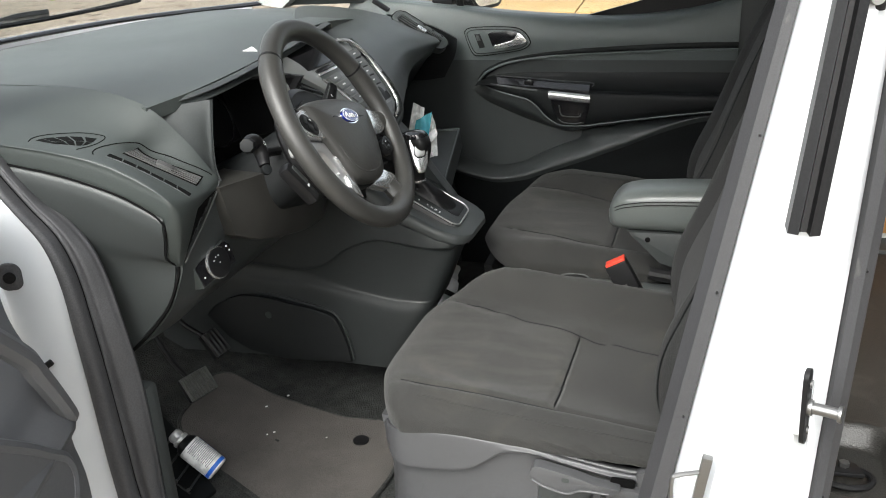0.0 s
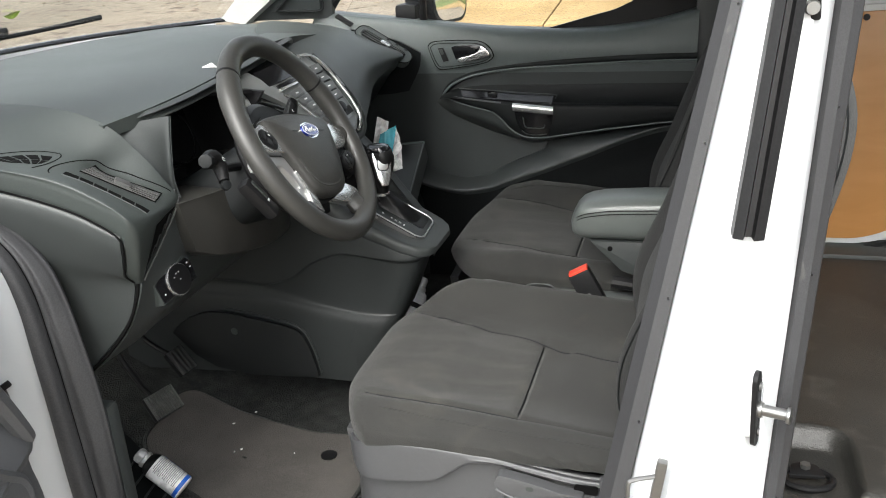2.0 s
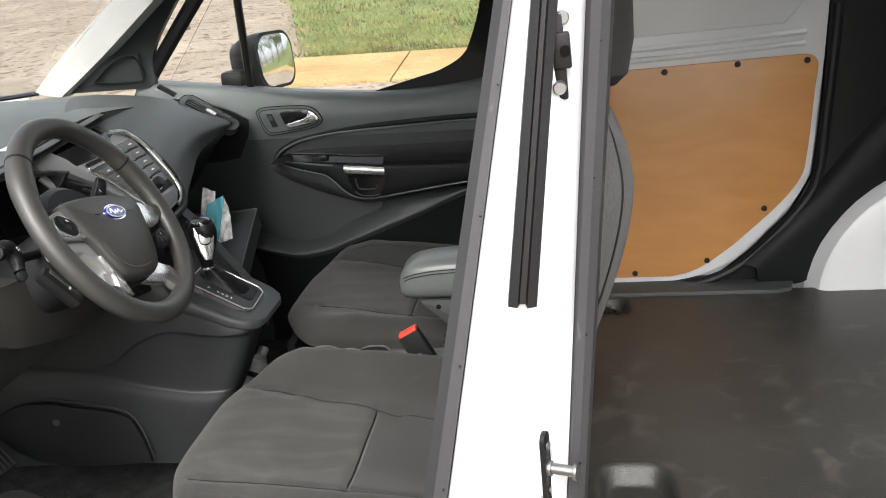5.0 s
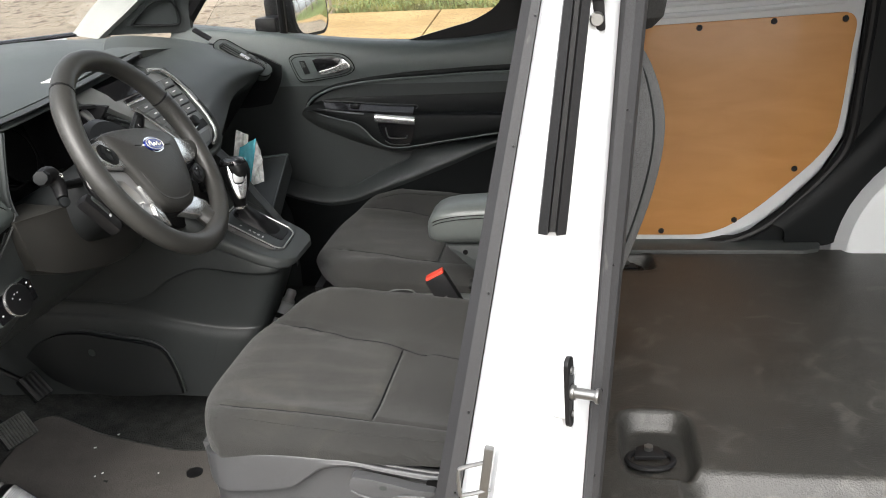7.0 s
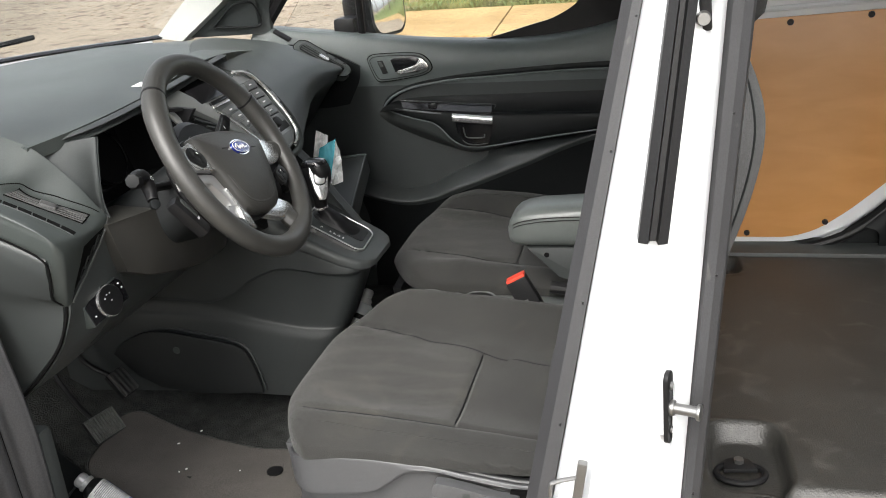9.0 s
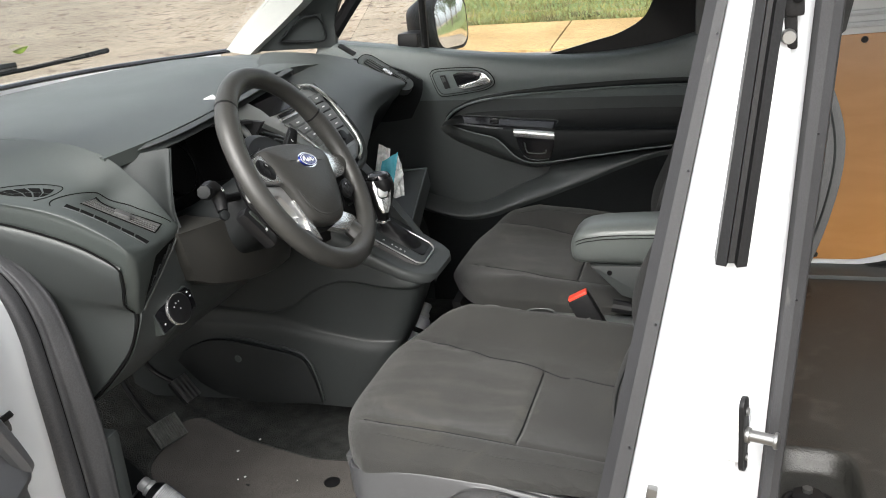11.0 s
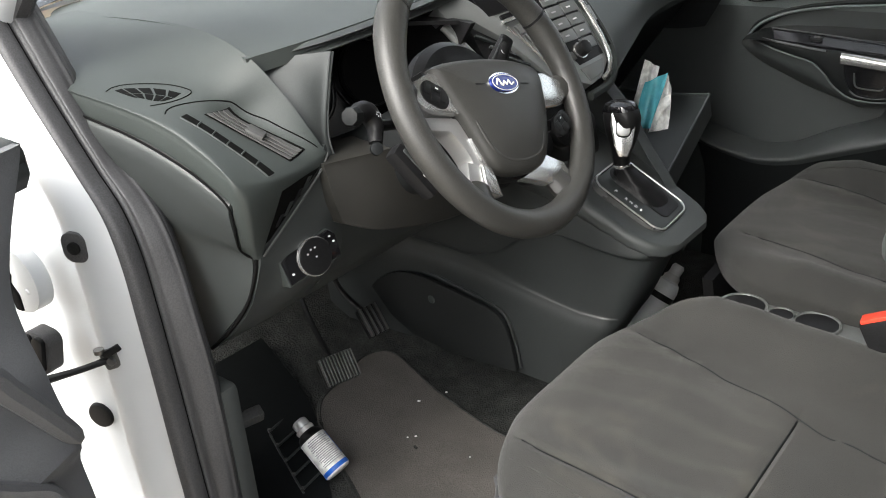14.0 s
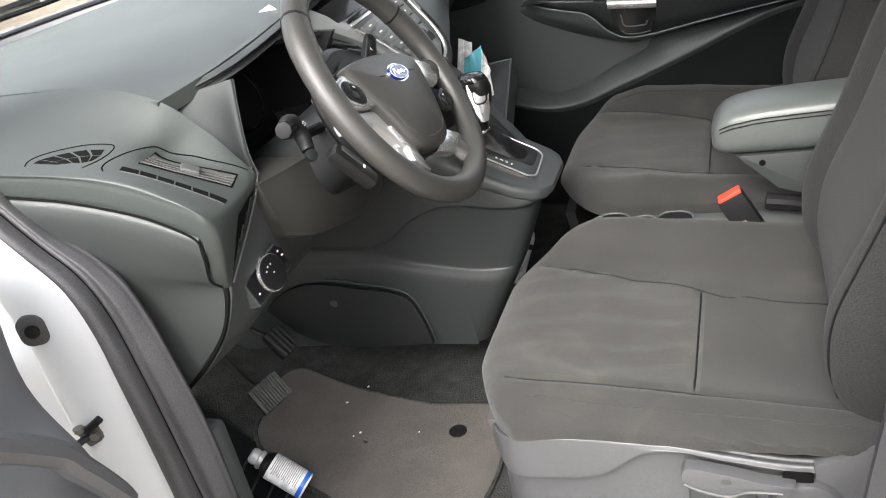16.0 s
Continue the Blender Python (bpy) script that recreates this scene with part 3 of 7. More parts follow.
BM = frame_at((-0.782, 0.128, 0.872), (1, 0.25, -0.25), (0.25, -1, 0.05))
stop = part("bump_stop", moved(prism(rounded(0.048, 0.066, 0.016), 'z', -0.012, 0.014, 0.005), BM), SEAL, van, "black rubber bump stop")
part("stop_ridge", moved(prism(rounded(0.020, 0.058, 0.008), 'z', 0.006, 0.021, 0.004), BM @ Matrix.Translation((0.008, 0.002, 0))), BLACK, stop)
part("stop_ridge", moved(prism(rounded(0.012, 0.050, 0.005), 'z', 0.006, 0.018, 0.003), BM @ Matrix.Translation((-0.013, 0.002, 0))), BLACK, stop)
part("lower_plug", disc((-0.752, 0.166, 0.745), 0.022, 0.006, (90, 0, 20), 24, 0.020, bevel=0.002), BLACK, van, "black rubber plug")
# A-pillar on the near side and windscreen
part("a_pillar", tube([(-0.86, 0.19, 1.22), (-0.78, 0.21, 1.36), (-0.55, 0.27, 1.62), (-0.38, 0.3, 1.74)], 0.04, 12, flat=0.8), PAINT, van)
part("a_pillar_seal", tube([(-0.78, 0.215, 1.33), (-0.56, 0.27, 1.56), (-0.36, 0.30, 1.70)], 0.018, 8), SEAL, van)
BASE = [(-1.00, 0.24, 1.285), (-1.30, 0.55, 1.285), (-1.40, 0.94, 1.285), (-1.30, 1.34, 1.295), (-1.03, 1.63, 1.305)]
TOP = [(-0.46, 0.36, 1.75), (-0.52, 0.65, 1.775), (-0.54, 0.94, 1.78), (-0.52, 1.23, 1.775), (-0.46, 1.52, 1.75)]
ws = part("windscreen", patch([BASE, TOP], 6, 24, 0.005, (-0.6, 0, 0.6)), GLASS, van, "clear windscreen")
ws.visible_shadow = False
part("windscreen_band", tube([V(p) + V((0.02, 0, -0.004)) for p in BASE], 0.018, 8, 40, flat=0.4), GLOSS, van, "black windscreen edge")
bonnet = [[V(p) + V((-0.035, 0, -0.01)) for p in BASE], [V(p) + V((-0.12, 0, -0.03)) for p in BASE], [(-1.5, 0.10, 1.16), (-1.75, 0.5, 1.14), (-1.8, 0.94, 1.15), (-1.75, 1.4, 1.14), (-1.5, 1.78, 1.16)], [(-1.9, 0.10, 0.95), (-2.15, 0.5, 0.95), (-2.2, 0.94, 0.96), (-2.15, 1.4, 0.95), (-1.9, 1.78, 0.95)]]
part("bonnet", patch(bonnet, 16, 24, 0.02, (0, 0, -1)), PAINT, van, "white bonnet")
part("front_wing", box((-1.45, 1.80, 0.85), (1.2, 0.06, 0.7), 0.02), PAINT, van)
wiper = thing("windscreen_wiper", "black wiper blade resting on the windscreen", "wiper")
part("blade", tube([(-1.36, 0.88, 1.325), (-1.33, 1.1, 1.325), (-1.25, 1.34, 1.345)], 0.008, 6), BLACK, wiper)
part("arm", tube([(-1.42, 0.80, 1.30), (-1.37, 0.98, 1.335), (-1.34, 1.08, 1.34)], 0.01, 6), BLACK, wiper)
# far A-pillar trim and the sail panel
pil = [[(-1.03, 1.60, 1.30), (-0.955, 1.612, 1.285)], [(-0.90, 1.60, 1.42), (-0.80, 1.62, 1.40)], [(-0.62, 1.555, 1.62), (-0.53, 1.575, 1.60)], [(-0.45, 1.51, 1.74), (-0.36, 1.53, 1.72)]]
part("a_pillar_trim", patch(pil, 20, 6, 0.05, (0.2, 1, 0)), PALE, van, "pale grey pillar trim")


# ---- trees along the street, seen in the mirror ----
BARK = mat("bark", (0.11, 0.085, 0.06), 0.95, var=0.3, scale=8, grain=60, bump=0.8, dist=0.02)
FOLIAGE = mat("foliage", (0.055, 0.085, 0.022), 0.8, var=0.5, scale=0.8, grain=4, bump=0)


def tree(x, y, h, seed):
    random.seed(seed)
    ob = thing("street_tree", "broad green street tree beyond the lawn", "tree", (x, y, rise(x, y)), "street trees")
    part("trunk", tube([(0, 0, -0.1), (0.08, 0.05, h * 0.25), (-0.05, 0.1, h * 0.5), (0.1, 0, h * 0.75)], [0.22, 0.17, 0.12, 0.05], 8), BARK, ob)
    for k in range(4):
        a = k * 1.6 + seed
        part("limb", tube([(0, 0, h * 0.35), (0.8 * math.cos(a), 0.8 * math.sin(a), h * 0.55), (1.7 * math.cos(a), 1.7 * math.sin(a), h * 0.72)], [0.09, 0.06, 0.03], 6), BARK, ob)
    crown = bmesh.new()
    clumps = [V((random.gauss(0, 1.1), random.gauss(0, 1.1), h * random.uniform(0.45, 0.98))) for _ in range(26)]
    for c in clumps:
        for _ in range(60):
            p = c + V((random.gauss(0, 0.42), random.gauss(0, 0.42), random.gauss(0, 0.32)))
            u = V((random.uniform(-1, 1), random.uniform(-1, 1), random.uniform(-1, 1))).normalized() * random.uniform(0.08, 0.16)
            w = u.cross(V((random.uniform(-1, 1), random.uniform(-1, 1), 1))).normalized() * u.length * 0.6
            crown.faces.new([crown.verts.new(q) for q in (p - u, p + w, p + u, p - w)])
    part("crown", crown, FOLIAGE, ob, smooth=False)


for tx, ty, th, ts in ((13, 15, 6.0, 1), (18, 12, 7.0, 2), (22, 20, 7.5, 3), (28, 16, 8.0, 4), (16, 21, 6.5, 5), (34, 24, 9.0, 6), (24, 9.5, 6.5, 7)):
    tree(tx, ty, th, ts)

part("far_b_pillar", prism([(0.352, 1.735), (0.425, 1.735), (0.44, 1.80), (0.352, 1.80)], 'z', 0.45, 1.72, 0.006), DOORTRIM, van, "dark far pillar trim")
gl = bmesh.new()
for k in range(8):
    a, b = k / 8, (k + 1) / 8
    wa, wb = 0.011 * math.sin(math.pi * a), 0.011 * math.sin(math.pi * b)
    vs = [gl.verts.new(p) for p in ((0, 0.055 * a, -wa + 0.006 * a), (0.003, 0.055 * b, -wb + 0.006 * b), (0, 0.055 * b, wb * 0.4 + 0.012 * b * b), (0.003, 0.055 * a, wa * 0.4 + 0.012 * a * a))]
    gl.faces.new(vs)
moved(gl, Matrix.Translation((-1.222, 0.955, 1.382)))
tagged(part("fallen_leaf", gl, LEAF, smooth=False), "yellow-green leaf lying on the windscreen", "leaf")

from mathutils.bvhtree import BVHTree
# ---- dashboard ----
dash = thing("dashboard", "dark grey moulded plastic dashboard with side vents", "dashboard")
# upper pad
part("top_pad", patch([[V(p) + V((0.03, 0, -0.02)) for p in [(-1.12, 0.40, 1.285)] + BASE[1:]],
                       [(-0.92, 0.40, 1.284), (-1.05, 0.60, 1.290), (-1.10, 0.94, 1.300), (-1.03, 1.3, 1.310), (-0.90, 1.62, 1.285)],
                       [(-0.70, 0.398, 1.282), (-0.72, 0.58, 1.288), (-0.74, 0.80, 1.305), (-0.76, 1.1, 1.325), (-0.76, 1.62, 1.275)],
                       [(-0.545, 0.380, 1.255), (-0.515, 0.50, 1.268), (-0.520, 0.70, 1.281), (-0.55, 1.05, 1.306), (-0.64, 1.62, 1.250)]], 30, 50, 0.022), PLASTIC, dash, "dark grey soft-grain dash top")
part("brow_edge", patch([[(-0.560, 0.405, 1.250), (-0.508, 0.50, 1.268), (-0.513, 0.70, 1.282), (-0.545, 1.055, 1.308)], [(-0.555, 0.405, 1.246), (-0.498, 0.50, 1.262), (-0.503, 0.70, 1.276), (-0.535, 1.06, 1.302)], [(-0.585, 0.405, 1.240), (-0.54, 0.50, 1.250), (-0.548, 0.70, 1.264), (-0.58, 1.06, 1.290)]], 6, 20, 0.012), PLASTIC2, dash)
# outboard pod: one moulding from the crease over the lip, across the top and down the rear face
POD = [[(-0.98, 0.215, 1.245), (-0.98, 0.214, 1.269), (-0.985, 0.221, 1.277), (-1.0, 0.3, 1.28), (-1.01, 0.36, 1.283), (-1.02, 0.42, 1.285)],
       [(-0.76, 0.216, 1.215), (-0.76, 0.215, 1.239), (-0.76, 0.221, 1.246), (-0.75, 0.3, 1.258), (-0.73, 0.36, 1.274), (-0.71, 0.404, 1.284)],
       [(-0.602, 0.234, 1.189), (-0.6, 0.233, 1.214), (-0.6, 0.239, 1.222), (-0.585, 0.306, 1.227), (-0.565, 0.345, 1.233), (-0.56, 0.386, 1.262)],
       [(-0.525, 0.242, 1.165), (-0.527, 0.241, 1.193), (-0.528, 0.247, 1.204), (-0.53, 0.3, 1.1985), (-0.53, 0.352, 1.188), (-0.502, 0.398, 1.208)],
       [(-0.475, 0.247, 1.142), (-0.47, 0.246, 1.167), (-0.474, 0.253, 1.178), (-0.475, 0.31, 1.164), (-0.478, 0.372, 1.1495), (-0.474, 0.41, 1.162)],
       [(-0.445, 0.249, 1.124), (-0.436, 0.248, 1.148), (-0.438, 0.257, 1.153), (-0.44, 0.311, 1.1415), (-0.456, 0.372, 1.134), (-0.459, 0.416, 1.136)],
       [(-0.447, 0.251, 1.105), (-0.43, 0.254, 1.125), (-0.4265, 0.268, 1.133), (-0.432, 0.315, 1.128), (-0.45, 0.376, 1.122), (-0.458, 0.42, 1.126)],
       [(-0.452, 0.256, 1.085), (-0.434, 0.26, 1.098), (-0.43, 0.272, 1.103), (-0.436, 0.308, 1.103), (-0.448, 0.35, 1.104), (-0.456, 0.385, 1.106)],
       [(-0.46, 0.263, 1.06), (-0.445, 0.268, 1.064), (-0.442, 0.276, 1.066), (-0.444, 0.294, 1.068), (-0.45, 0.312, 1.07), (-0.455, 0.332, 1.072)],
       [(-0.467, 0.267, 1.05), (-0.456, 0.276, 1.04), (-0.454, 0.282, 1.036), (-0.453, 0.286, 1.036), (-0.455, 0.29, 1.04), (-0.457, 0.294, 1.044)]]
pod_bm = patch(POD, 72, 48, 0.02, (-0.6, 0.4, -0.7))
POD_TREE = BVHTree.FromBMesh(pod_bm)
PN = V((0.487, 0.222, 0.845)).normalized()
part("vent_pod", pod_bm, PLASTIC, dash)


def onto(p, n=PN, lift=0.0):
    """Point of the pod's outer skin under p, raised by lift."""
    hit = POD_TREE.ray_cast(V(p) + n * 0.05, -n)[0]
    return (hit if hit is not None else V(p)) + n * lift


def skin(quad, lift, n=PN, nu=8, nv=6, thick=0.004):
    """Thin sheet that follows the pod's skin between four corners."""
    a, b, c, d = [V(p) for p in quad]
    rows = [[onto(a.lerp(b, v / nv).lerp(d.lerp(c, v / nv), u / nu), n, lift) for v in range(nv + 1)] for u in range(nu + 1)]
    return patch(rows, nu, nv, thick, -n)


def groove(pts, r=0.0011, n=PN):
    return tube([onto(p, n, 0.0) for p in cr(pts, 40)], r, 6, 60)


# fuse cover on the end, standing clear of the moulding by a dark joint
part("joint_backing", patch([[(-0.92, 0.222, 1.25), (-0.681, 0.232, 1.215), (-0.602, 0.243, 1.195), (-0.52, 0.250, 1.172), (-0.455, 0.262, 1.13)],
                             [(-0.90, 0.222, 1.19), (-0.68, 0.234, 1.16), (-0.60, 0.244, 1.145), (-0.53, 0.252, 1.12), (-0.462, 0.275, 1.035)]], 8, 20, 0.01, (0, 1, 0)), BLACK, dash)
part("end_panel", patch([[(-0.90, 0.226, 1.240), (-0.681, 0.236, 1.203), (-0.602, 0.246, 1.186), (-0.522, 0.253, 1.161), (-0.452, 0.264, 1.121)],
                         [(-0.90, 0.212, 1.238), (-0.681, 0.222, 1.201), (-0.602, 0.232, 1.184), (-0.522, 0.240, 1.158), (-0.450, 0.250, 1.119)],
                         [(-0.89, 0.206, 1.225), (-0.68, 0.217, 1.190), (-0.602, 0.227, 1.173), (-0.524, 0.236, 1.147), (-0.452, 0.248, 1.106)],
                         [(-0.87, 0.206, 1.19), (-0.68, 0.218, 1.165), (-0.60, 0.228, 1.150), (-0.526, 0.238, 1.124), (-0.456, 0.252, 1.085)],
                         [(-0.82, 0.215, 1.13), (-0.68, 0.229, 1.10), (-0.60, 0.239, 1.09), (-0.53, 0.250, 1.073), (-0.470, 0.266, 1.049)],
                         [(-0.74, 0.245, 1.04), (-0.66, 0.252, 1.035), (-0.60, 0.258, 1.032), (-0.53, 0.266, 1.030), (-0.465, 0.279, 1.030)],
                         [(-0.68, 0.268, 0.96), (-0.63, 0.270, 0.957), (-0.58, 0.272, 0.955), (-0.53, 0.274, 0.955), (-0.494, 0.277, 0.960)],
                         [(-0.63, 0.285, 0.855), (-0.62, 0.284, 0.855), (-0.61, 0.282, 0.855), (-0.604, 0.280, 0.856), (-0.598, 0.279, 0.857)]], 48, 30, 0.012, (0, 1, 0)), PLASTIC2, dash, "dark plastic fuse cover")
part("panel_gap", tube([(-0.461, 0.284, 1.036), (-0.466, 0.281, 1.010), (-0.490, 0.277, 0.960), (-0.54, 0.277, 0.905), (-0.595, 0.278, 0.858)], 0.0028, 6, 24), DARK, dash)
part("moulding_joint", tube([(-0.90, 0.209, 1.238), (-0.681, 0.220, 1.2035), (-0.602, 0.2305, 1.1865), (-0.523, 0.2385, 1.162), (-0.478, 0.2445, 1.139), (-0.452, 0.248, 1.118), (-0.450, 0.2515, 1.095), (-0.464, 0.262, 1.055), (-0.463, 0.274, 1.038)], 0.0015, 6, 80), DARK, dash)
# knee and switch panel
part("switch_panel", patch([[(-0.457, 0.287, 1.042), (-0.458, 0.345, 1.080), (-0.465, 0.425, 1.140)],
                            [(-0.457, 0.283, 1.020), (-0.455, 0.36, 1.030), (-0.462, 0.430, 1.055)],
                            [(-0.486, 0.280, 0.958), (-0.466, 0.36, 0.965), (-0.480, 0.445, 0.985)],
                            [(-0.538, 0.280, 0.900), (-0.525, 0.36, 0.905), (-0.525, 0.450, 0.925)],
                            [(-0.592, 0.282, 0.857), (-0.580, 0.36, 0.868), (-0.575, 0.450, 0.872)]], 24, 20, 0.02, (-1, 0, 0)), PLASTIC2, dash)
part("knee_bolster", patch([[(-0.52, 0.408, 1.122), (-0.50, 0.48, 1.120), (-0.49, 0.58, 1.113), (-0.50, 0.68, 1.102), (-0.52, 0.76, 1.092)],
                            [(-0.456, 0.404, 1.122), (-0.440, 0.48, 1.118), (-0.428, 0.58, 1.111), (-0.432, 0.68, 1.100), (-0.446, 0.76, 1.090)],
                            [(-0.449, 0.404, 1.115), (-0.431, 0.48, 1.111), (-0.420, 0.58, 1.104), (-0.425, 0.68, 1.094), (-0.441, 0.76, 1.084)],
                            [(-0.440, 0.406, 1.070), (-0.416, 0.49, 1.060), (-0.404, 0.59, 1.050), (-0.410, 0.68, 1.045), (-0.432, 0.76, 1.040)],
                            [(-0.441, 0.416, 1.040), (-0.422, 0.48, 1.014), (-0.412, 0.60, 0.988), (-0.420, 0.70, 0.978), (-0.440, 0.76, 0.974)],
                            [(-0.448, 0.418, 1.033), (-0.434, 0.48, 1.004), (-0.426, 0.60, 0.976), (-0.432, 0.70, 0.967), (-0.448, 0.76, 0.963)],
                            [(-0.50, 0.424, 1.030), (-0.50, 0.48, 1.002), (-0.50, 0.60, 0.980), (-0.50, 0.70, 0.972), (-0.50, 0.76, 0.968)]], 36, 30, 0.02, (-1, 0, 0)), mat("knee panel plastic", (0.0235, 0.0228, 0.0205), 0.42, grain=900, bump=0.3, dist=0.0005, var=0.10), dash, "brown-grey column surround")
part("lower_panel", patch([[(-0.475, 0.42, 1.02), (-0.50, 0.6, 0.99), (-0.50, 0.84, 0.97)], [(-0.515, 0.43, 0.93), (-0.52, 0.6, 0.93), (-0.52, 0.84, 0.93)], [(-0.575, 0.43, 0.872), (-0.575, 0.6, 0.875), (-0.575, 0.84, 0.88)]], 10, 14, 0.015, (-1, 0, 0)), PLASTIC2, dash)
part("lower_cover", patch([[(-0.60, 0.30, 0.868), (-0.60, 0.5, 0.880), (-0.58, 0.84, 0.885)], [(-0.95, 0.30, 0.86), (-0.95, 0.5, 0.88), (-0.95, 0.84, 0.88)]], 6, 12, 0.02, (0, 0, 1)), BLACK, dash)
# instrument binnacle
part("left_cheek", patch([[(-0.575, 0.400, 1.243), (-0.53, 0.44, 1.248), (-0.497, 0.470, 1.250), (-0.490, 0.478, 1.250), (-0.505, 0.484, 1.248), (-0.64, 0.486, 1.245)],
                          [(-0.515, 0.404, 1.205), (-0.50, 0.430, 1.21), (-0.490, 0.453, 1.21), (-0.485, 0.461, 1.21), (-0.50, 0.467, 1.208), (-0.63, 0.475, 1.20)],
                          [(-0.475, 0.416, 1.150), (-0.478, 0.424, 1.152), (-0.478, 0.432, 1.153), (-0.476, 0.440, 1.153), (-0.49, 0.446, 1.15), (-0.62, 0.465, 1.15)],
                          [(-0.466, 0.420, 1.110), (-0.468, 0.426, 1.110), (-0.468, 0.432, 1.110), (-0.468, 0.440, 1.110), (-0.48, 0.446, 1.11), (-0.61, 0.46, 1.09)]], 20, 24, 0.008, (-1, -0.5, 0)), PLASTIC2, dash)
part("binnacle_hood", patch([[(-0.66, 0.46, 1.235), (-0.66, 0.60, 1.245), (-0.66, 0.74, 1.235)], [(-0.60, 0.47, 1.240), (-0.59, 0.62, 1.250), (-0.54, 0.735, 1.243)], [(-0.56, 0.48, 1.240), (-0.545, 0.62, 1.250), (-0.47, 0.728, 1.242)]], 10, 16, 0.006, (0, 0, 1)), BLACK, dash)
part("binnacle_right", patch([[(-0.66, 0.75, 1.25), (-0.56, 0.745, 1.25), (-0.452, 0.735, 1.243)], [(-0.66, 0.75, 1.10), (-0.58, 0.745, 1.12), (-0.53, 0.735, 1.13)]], 8, 8, 0.012, (0, 1, 0)), BLACK, dash)
part("instrument_face", patch([[(-0.66, 0.46, 1.255), (-0.66, 0.75, 1.255)], [(-0.60, 0.46, 1.08), (-0.60, 0.75, 1.08)]], 4, 8, 0.01, (-1, 0, 0)), GLOSS, dash, "dark unlit instrument cluster")
for k in (0, 1):
    ring = part("gauge_ring", moved(tube([(0.054 * math.cos(a), 0.054 * math.sin(a), 0.008) for a in (q * math.pi / 10 for q in range(21))], 0.0016, 6, 70, disc((0, 0, 0), 0.052, 0.01, n=32)), frame_at((-0.622, 0.535 + 0.135 * k, 1.165), (0, 1, 0), (0.94, 0, 0.33))), BLACK, dash)
part("binnacle_floor", patch([[(-0.62, 0.46, 1.085), (-0.62, 0.75, 1.085)], [(-0.47, 0.45, 1.12), (-0.50, 0.75, 1.11)]], 4, 8, 0.01), BLACK, dash)
# centre stack
CS = frame_at((-0.425, 0.895, 1.170), (0, 1, 0), (0.80, -0.12, 0.58))
FACE = [(-0.070, 0.092), (-0.048, 0.062), (-0.004, -0.030), (0.030, -0.068), (0.062, -0.084), (0.100, -0.079), (0.132, -0.058), (0.141, -0.02), (0.141, 0.04), (0.132, 0.085), (0.105, 0.115), (0.02, 0.105)]
part("stack_panel", moved(prism(FACE, 'z', -0.04, 0.002, 0.002), CS), STACK, dash, "satin grey radio panel")
part("screen_recess", patch([[(-0.56, 0.80, 1.285), (-0.58, 1.03, 1.30)], [(-0.49, 0.80, 1.245), (-0.50, 1.02, 1.255)]], 4, 8, 0.01), GLOSS, dash, "dark display screen")
part("stack_cd_slot", moved(box((-0.012, 0.0785, 0.004), (0.082, 0.007, 0.006), 0.001), CS), GLOSS, dash, "dark disc slot")
part("stack_silver_bar", moved(box((-0.012, 0.0695, 0.005), (0.088, 0.006, 0.008), 0.002), CS), SILVER, dash, "bright silver bar")
part("display_shelf", moved(prism([(-0.075, 0.086), (0.06, 0.086), (0.075, 0.125), (-0.09, 0.125)], 'z', -0.02, 0.004, 0.002), CS), GLOSS, dash)
# slanted button strip beside the bright line
for k in range(5):
    u, v = -0.012 + 0.0115 * k, 0.050 - 0.0195 * k
    part("strip_button", moved(prism([(u - 0.024, v + 0.007), (u + 0.022, v + 0.009), (u + 0.026, v - 0.006), (u - 0.017, v - 0.009)], 'z', 0.0, 0.0065, 0.0015), CS), BUTTON, dash, "grey push button" if not k else "")
    part("button_mark", moved(box((u, v, 0.0068), (0.010, 0.003, 0.0008), 0), CS), MARK, dash)
part("strip_line", moved(tube([(-0.052, 0.060, 0.004), (-0.030, 0.020, 0.006), (-0.006, -0.034, 0.006), (0.020, -0.066, 0.004)], 0.0026, 6, 30), CS), SILVER, dash, "bright trim line")
part("key_bed", moved(prism([(0.038, 0.090), (0.124, 0.090), (0.130, 0.05), (0.131, -0.043), (0.060, -0.046), (0.045, 0.0)], 'z', 0.0, 0.0030, 0.0005), CS), BLACK, dash)
for r in range(5):
    for c in range(2):
        u, v = 0.067 + 0.041 * c + (0.004 if r < 4 else 0), 0.079 - 0.0235 * r
        if r == 4 and c == 0:
            continue
        part("radio_button", moved(prism([(u - 0.0190, v + 0.0105), (u + 0.0190, v + 0.0095), (u + 0.0190, v - 0.0105), (u - 0.0190, v - 0.0095)], 'z', 0.0, 0.0055, 0.0015), CS), BUTTON, dash)
        part("button_mark", moved(box((u - 0.004, v, 0.0058), (0.010, 0.0025, 0.0008), 0), CS), MARK if c else INK, dash)
part("radio_knob", moved(disc((0.078, -0.0235, 0.012), 0.0125, 0.02, bevel=0.003), CS), BLACK, dash, "black volume knob")
part("knob_ring", moved(disc((0.078, -0.0235, 0.004), 0.0150, 0.006, bevel=0.001), CS), SILVER, dash)
part("low_cover", moved(prism([(0.055, -0.052), (0.122, -0.050), (0.102, -0.074), (0.064, -0.079)], 'z', 0.0, 0.0045, 0.002), CS), BUTTON, dash)
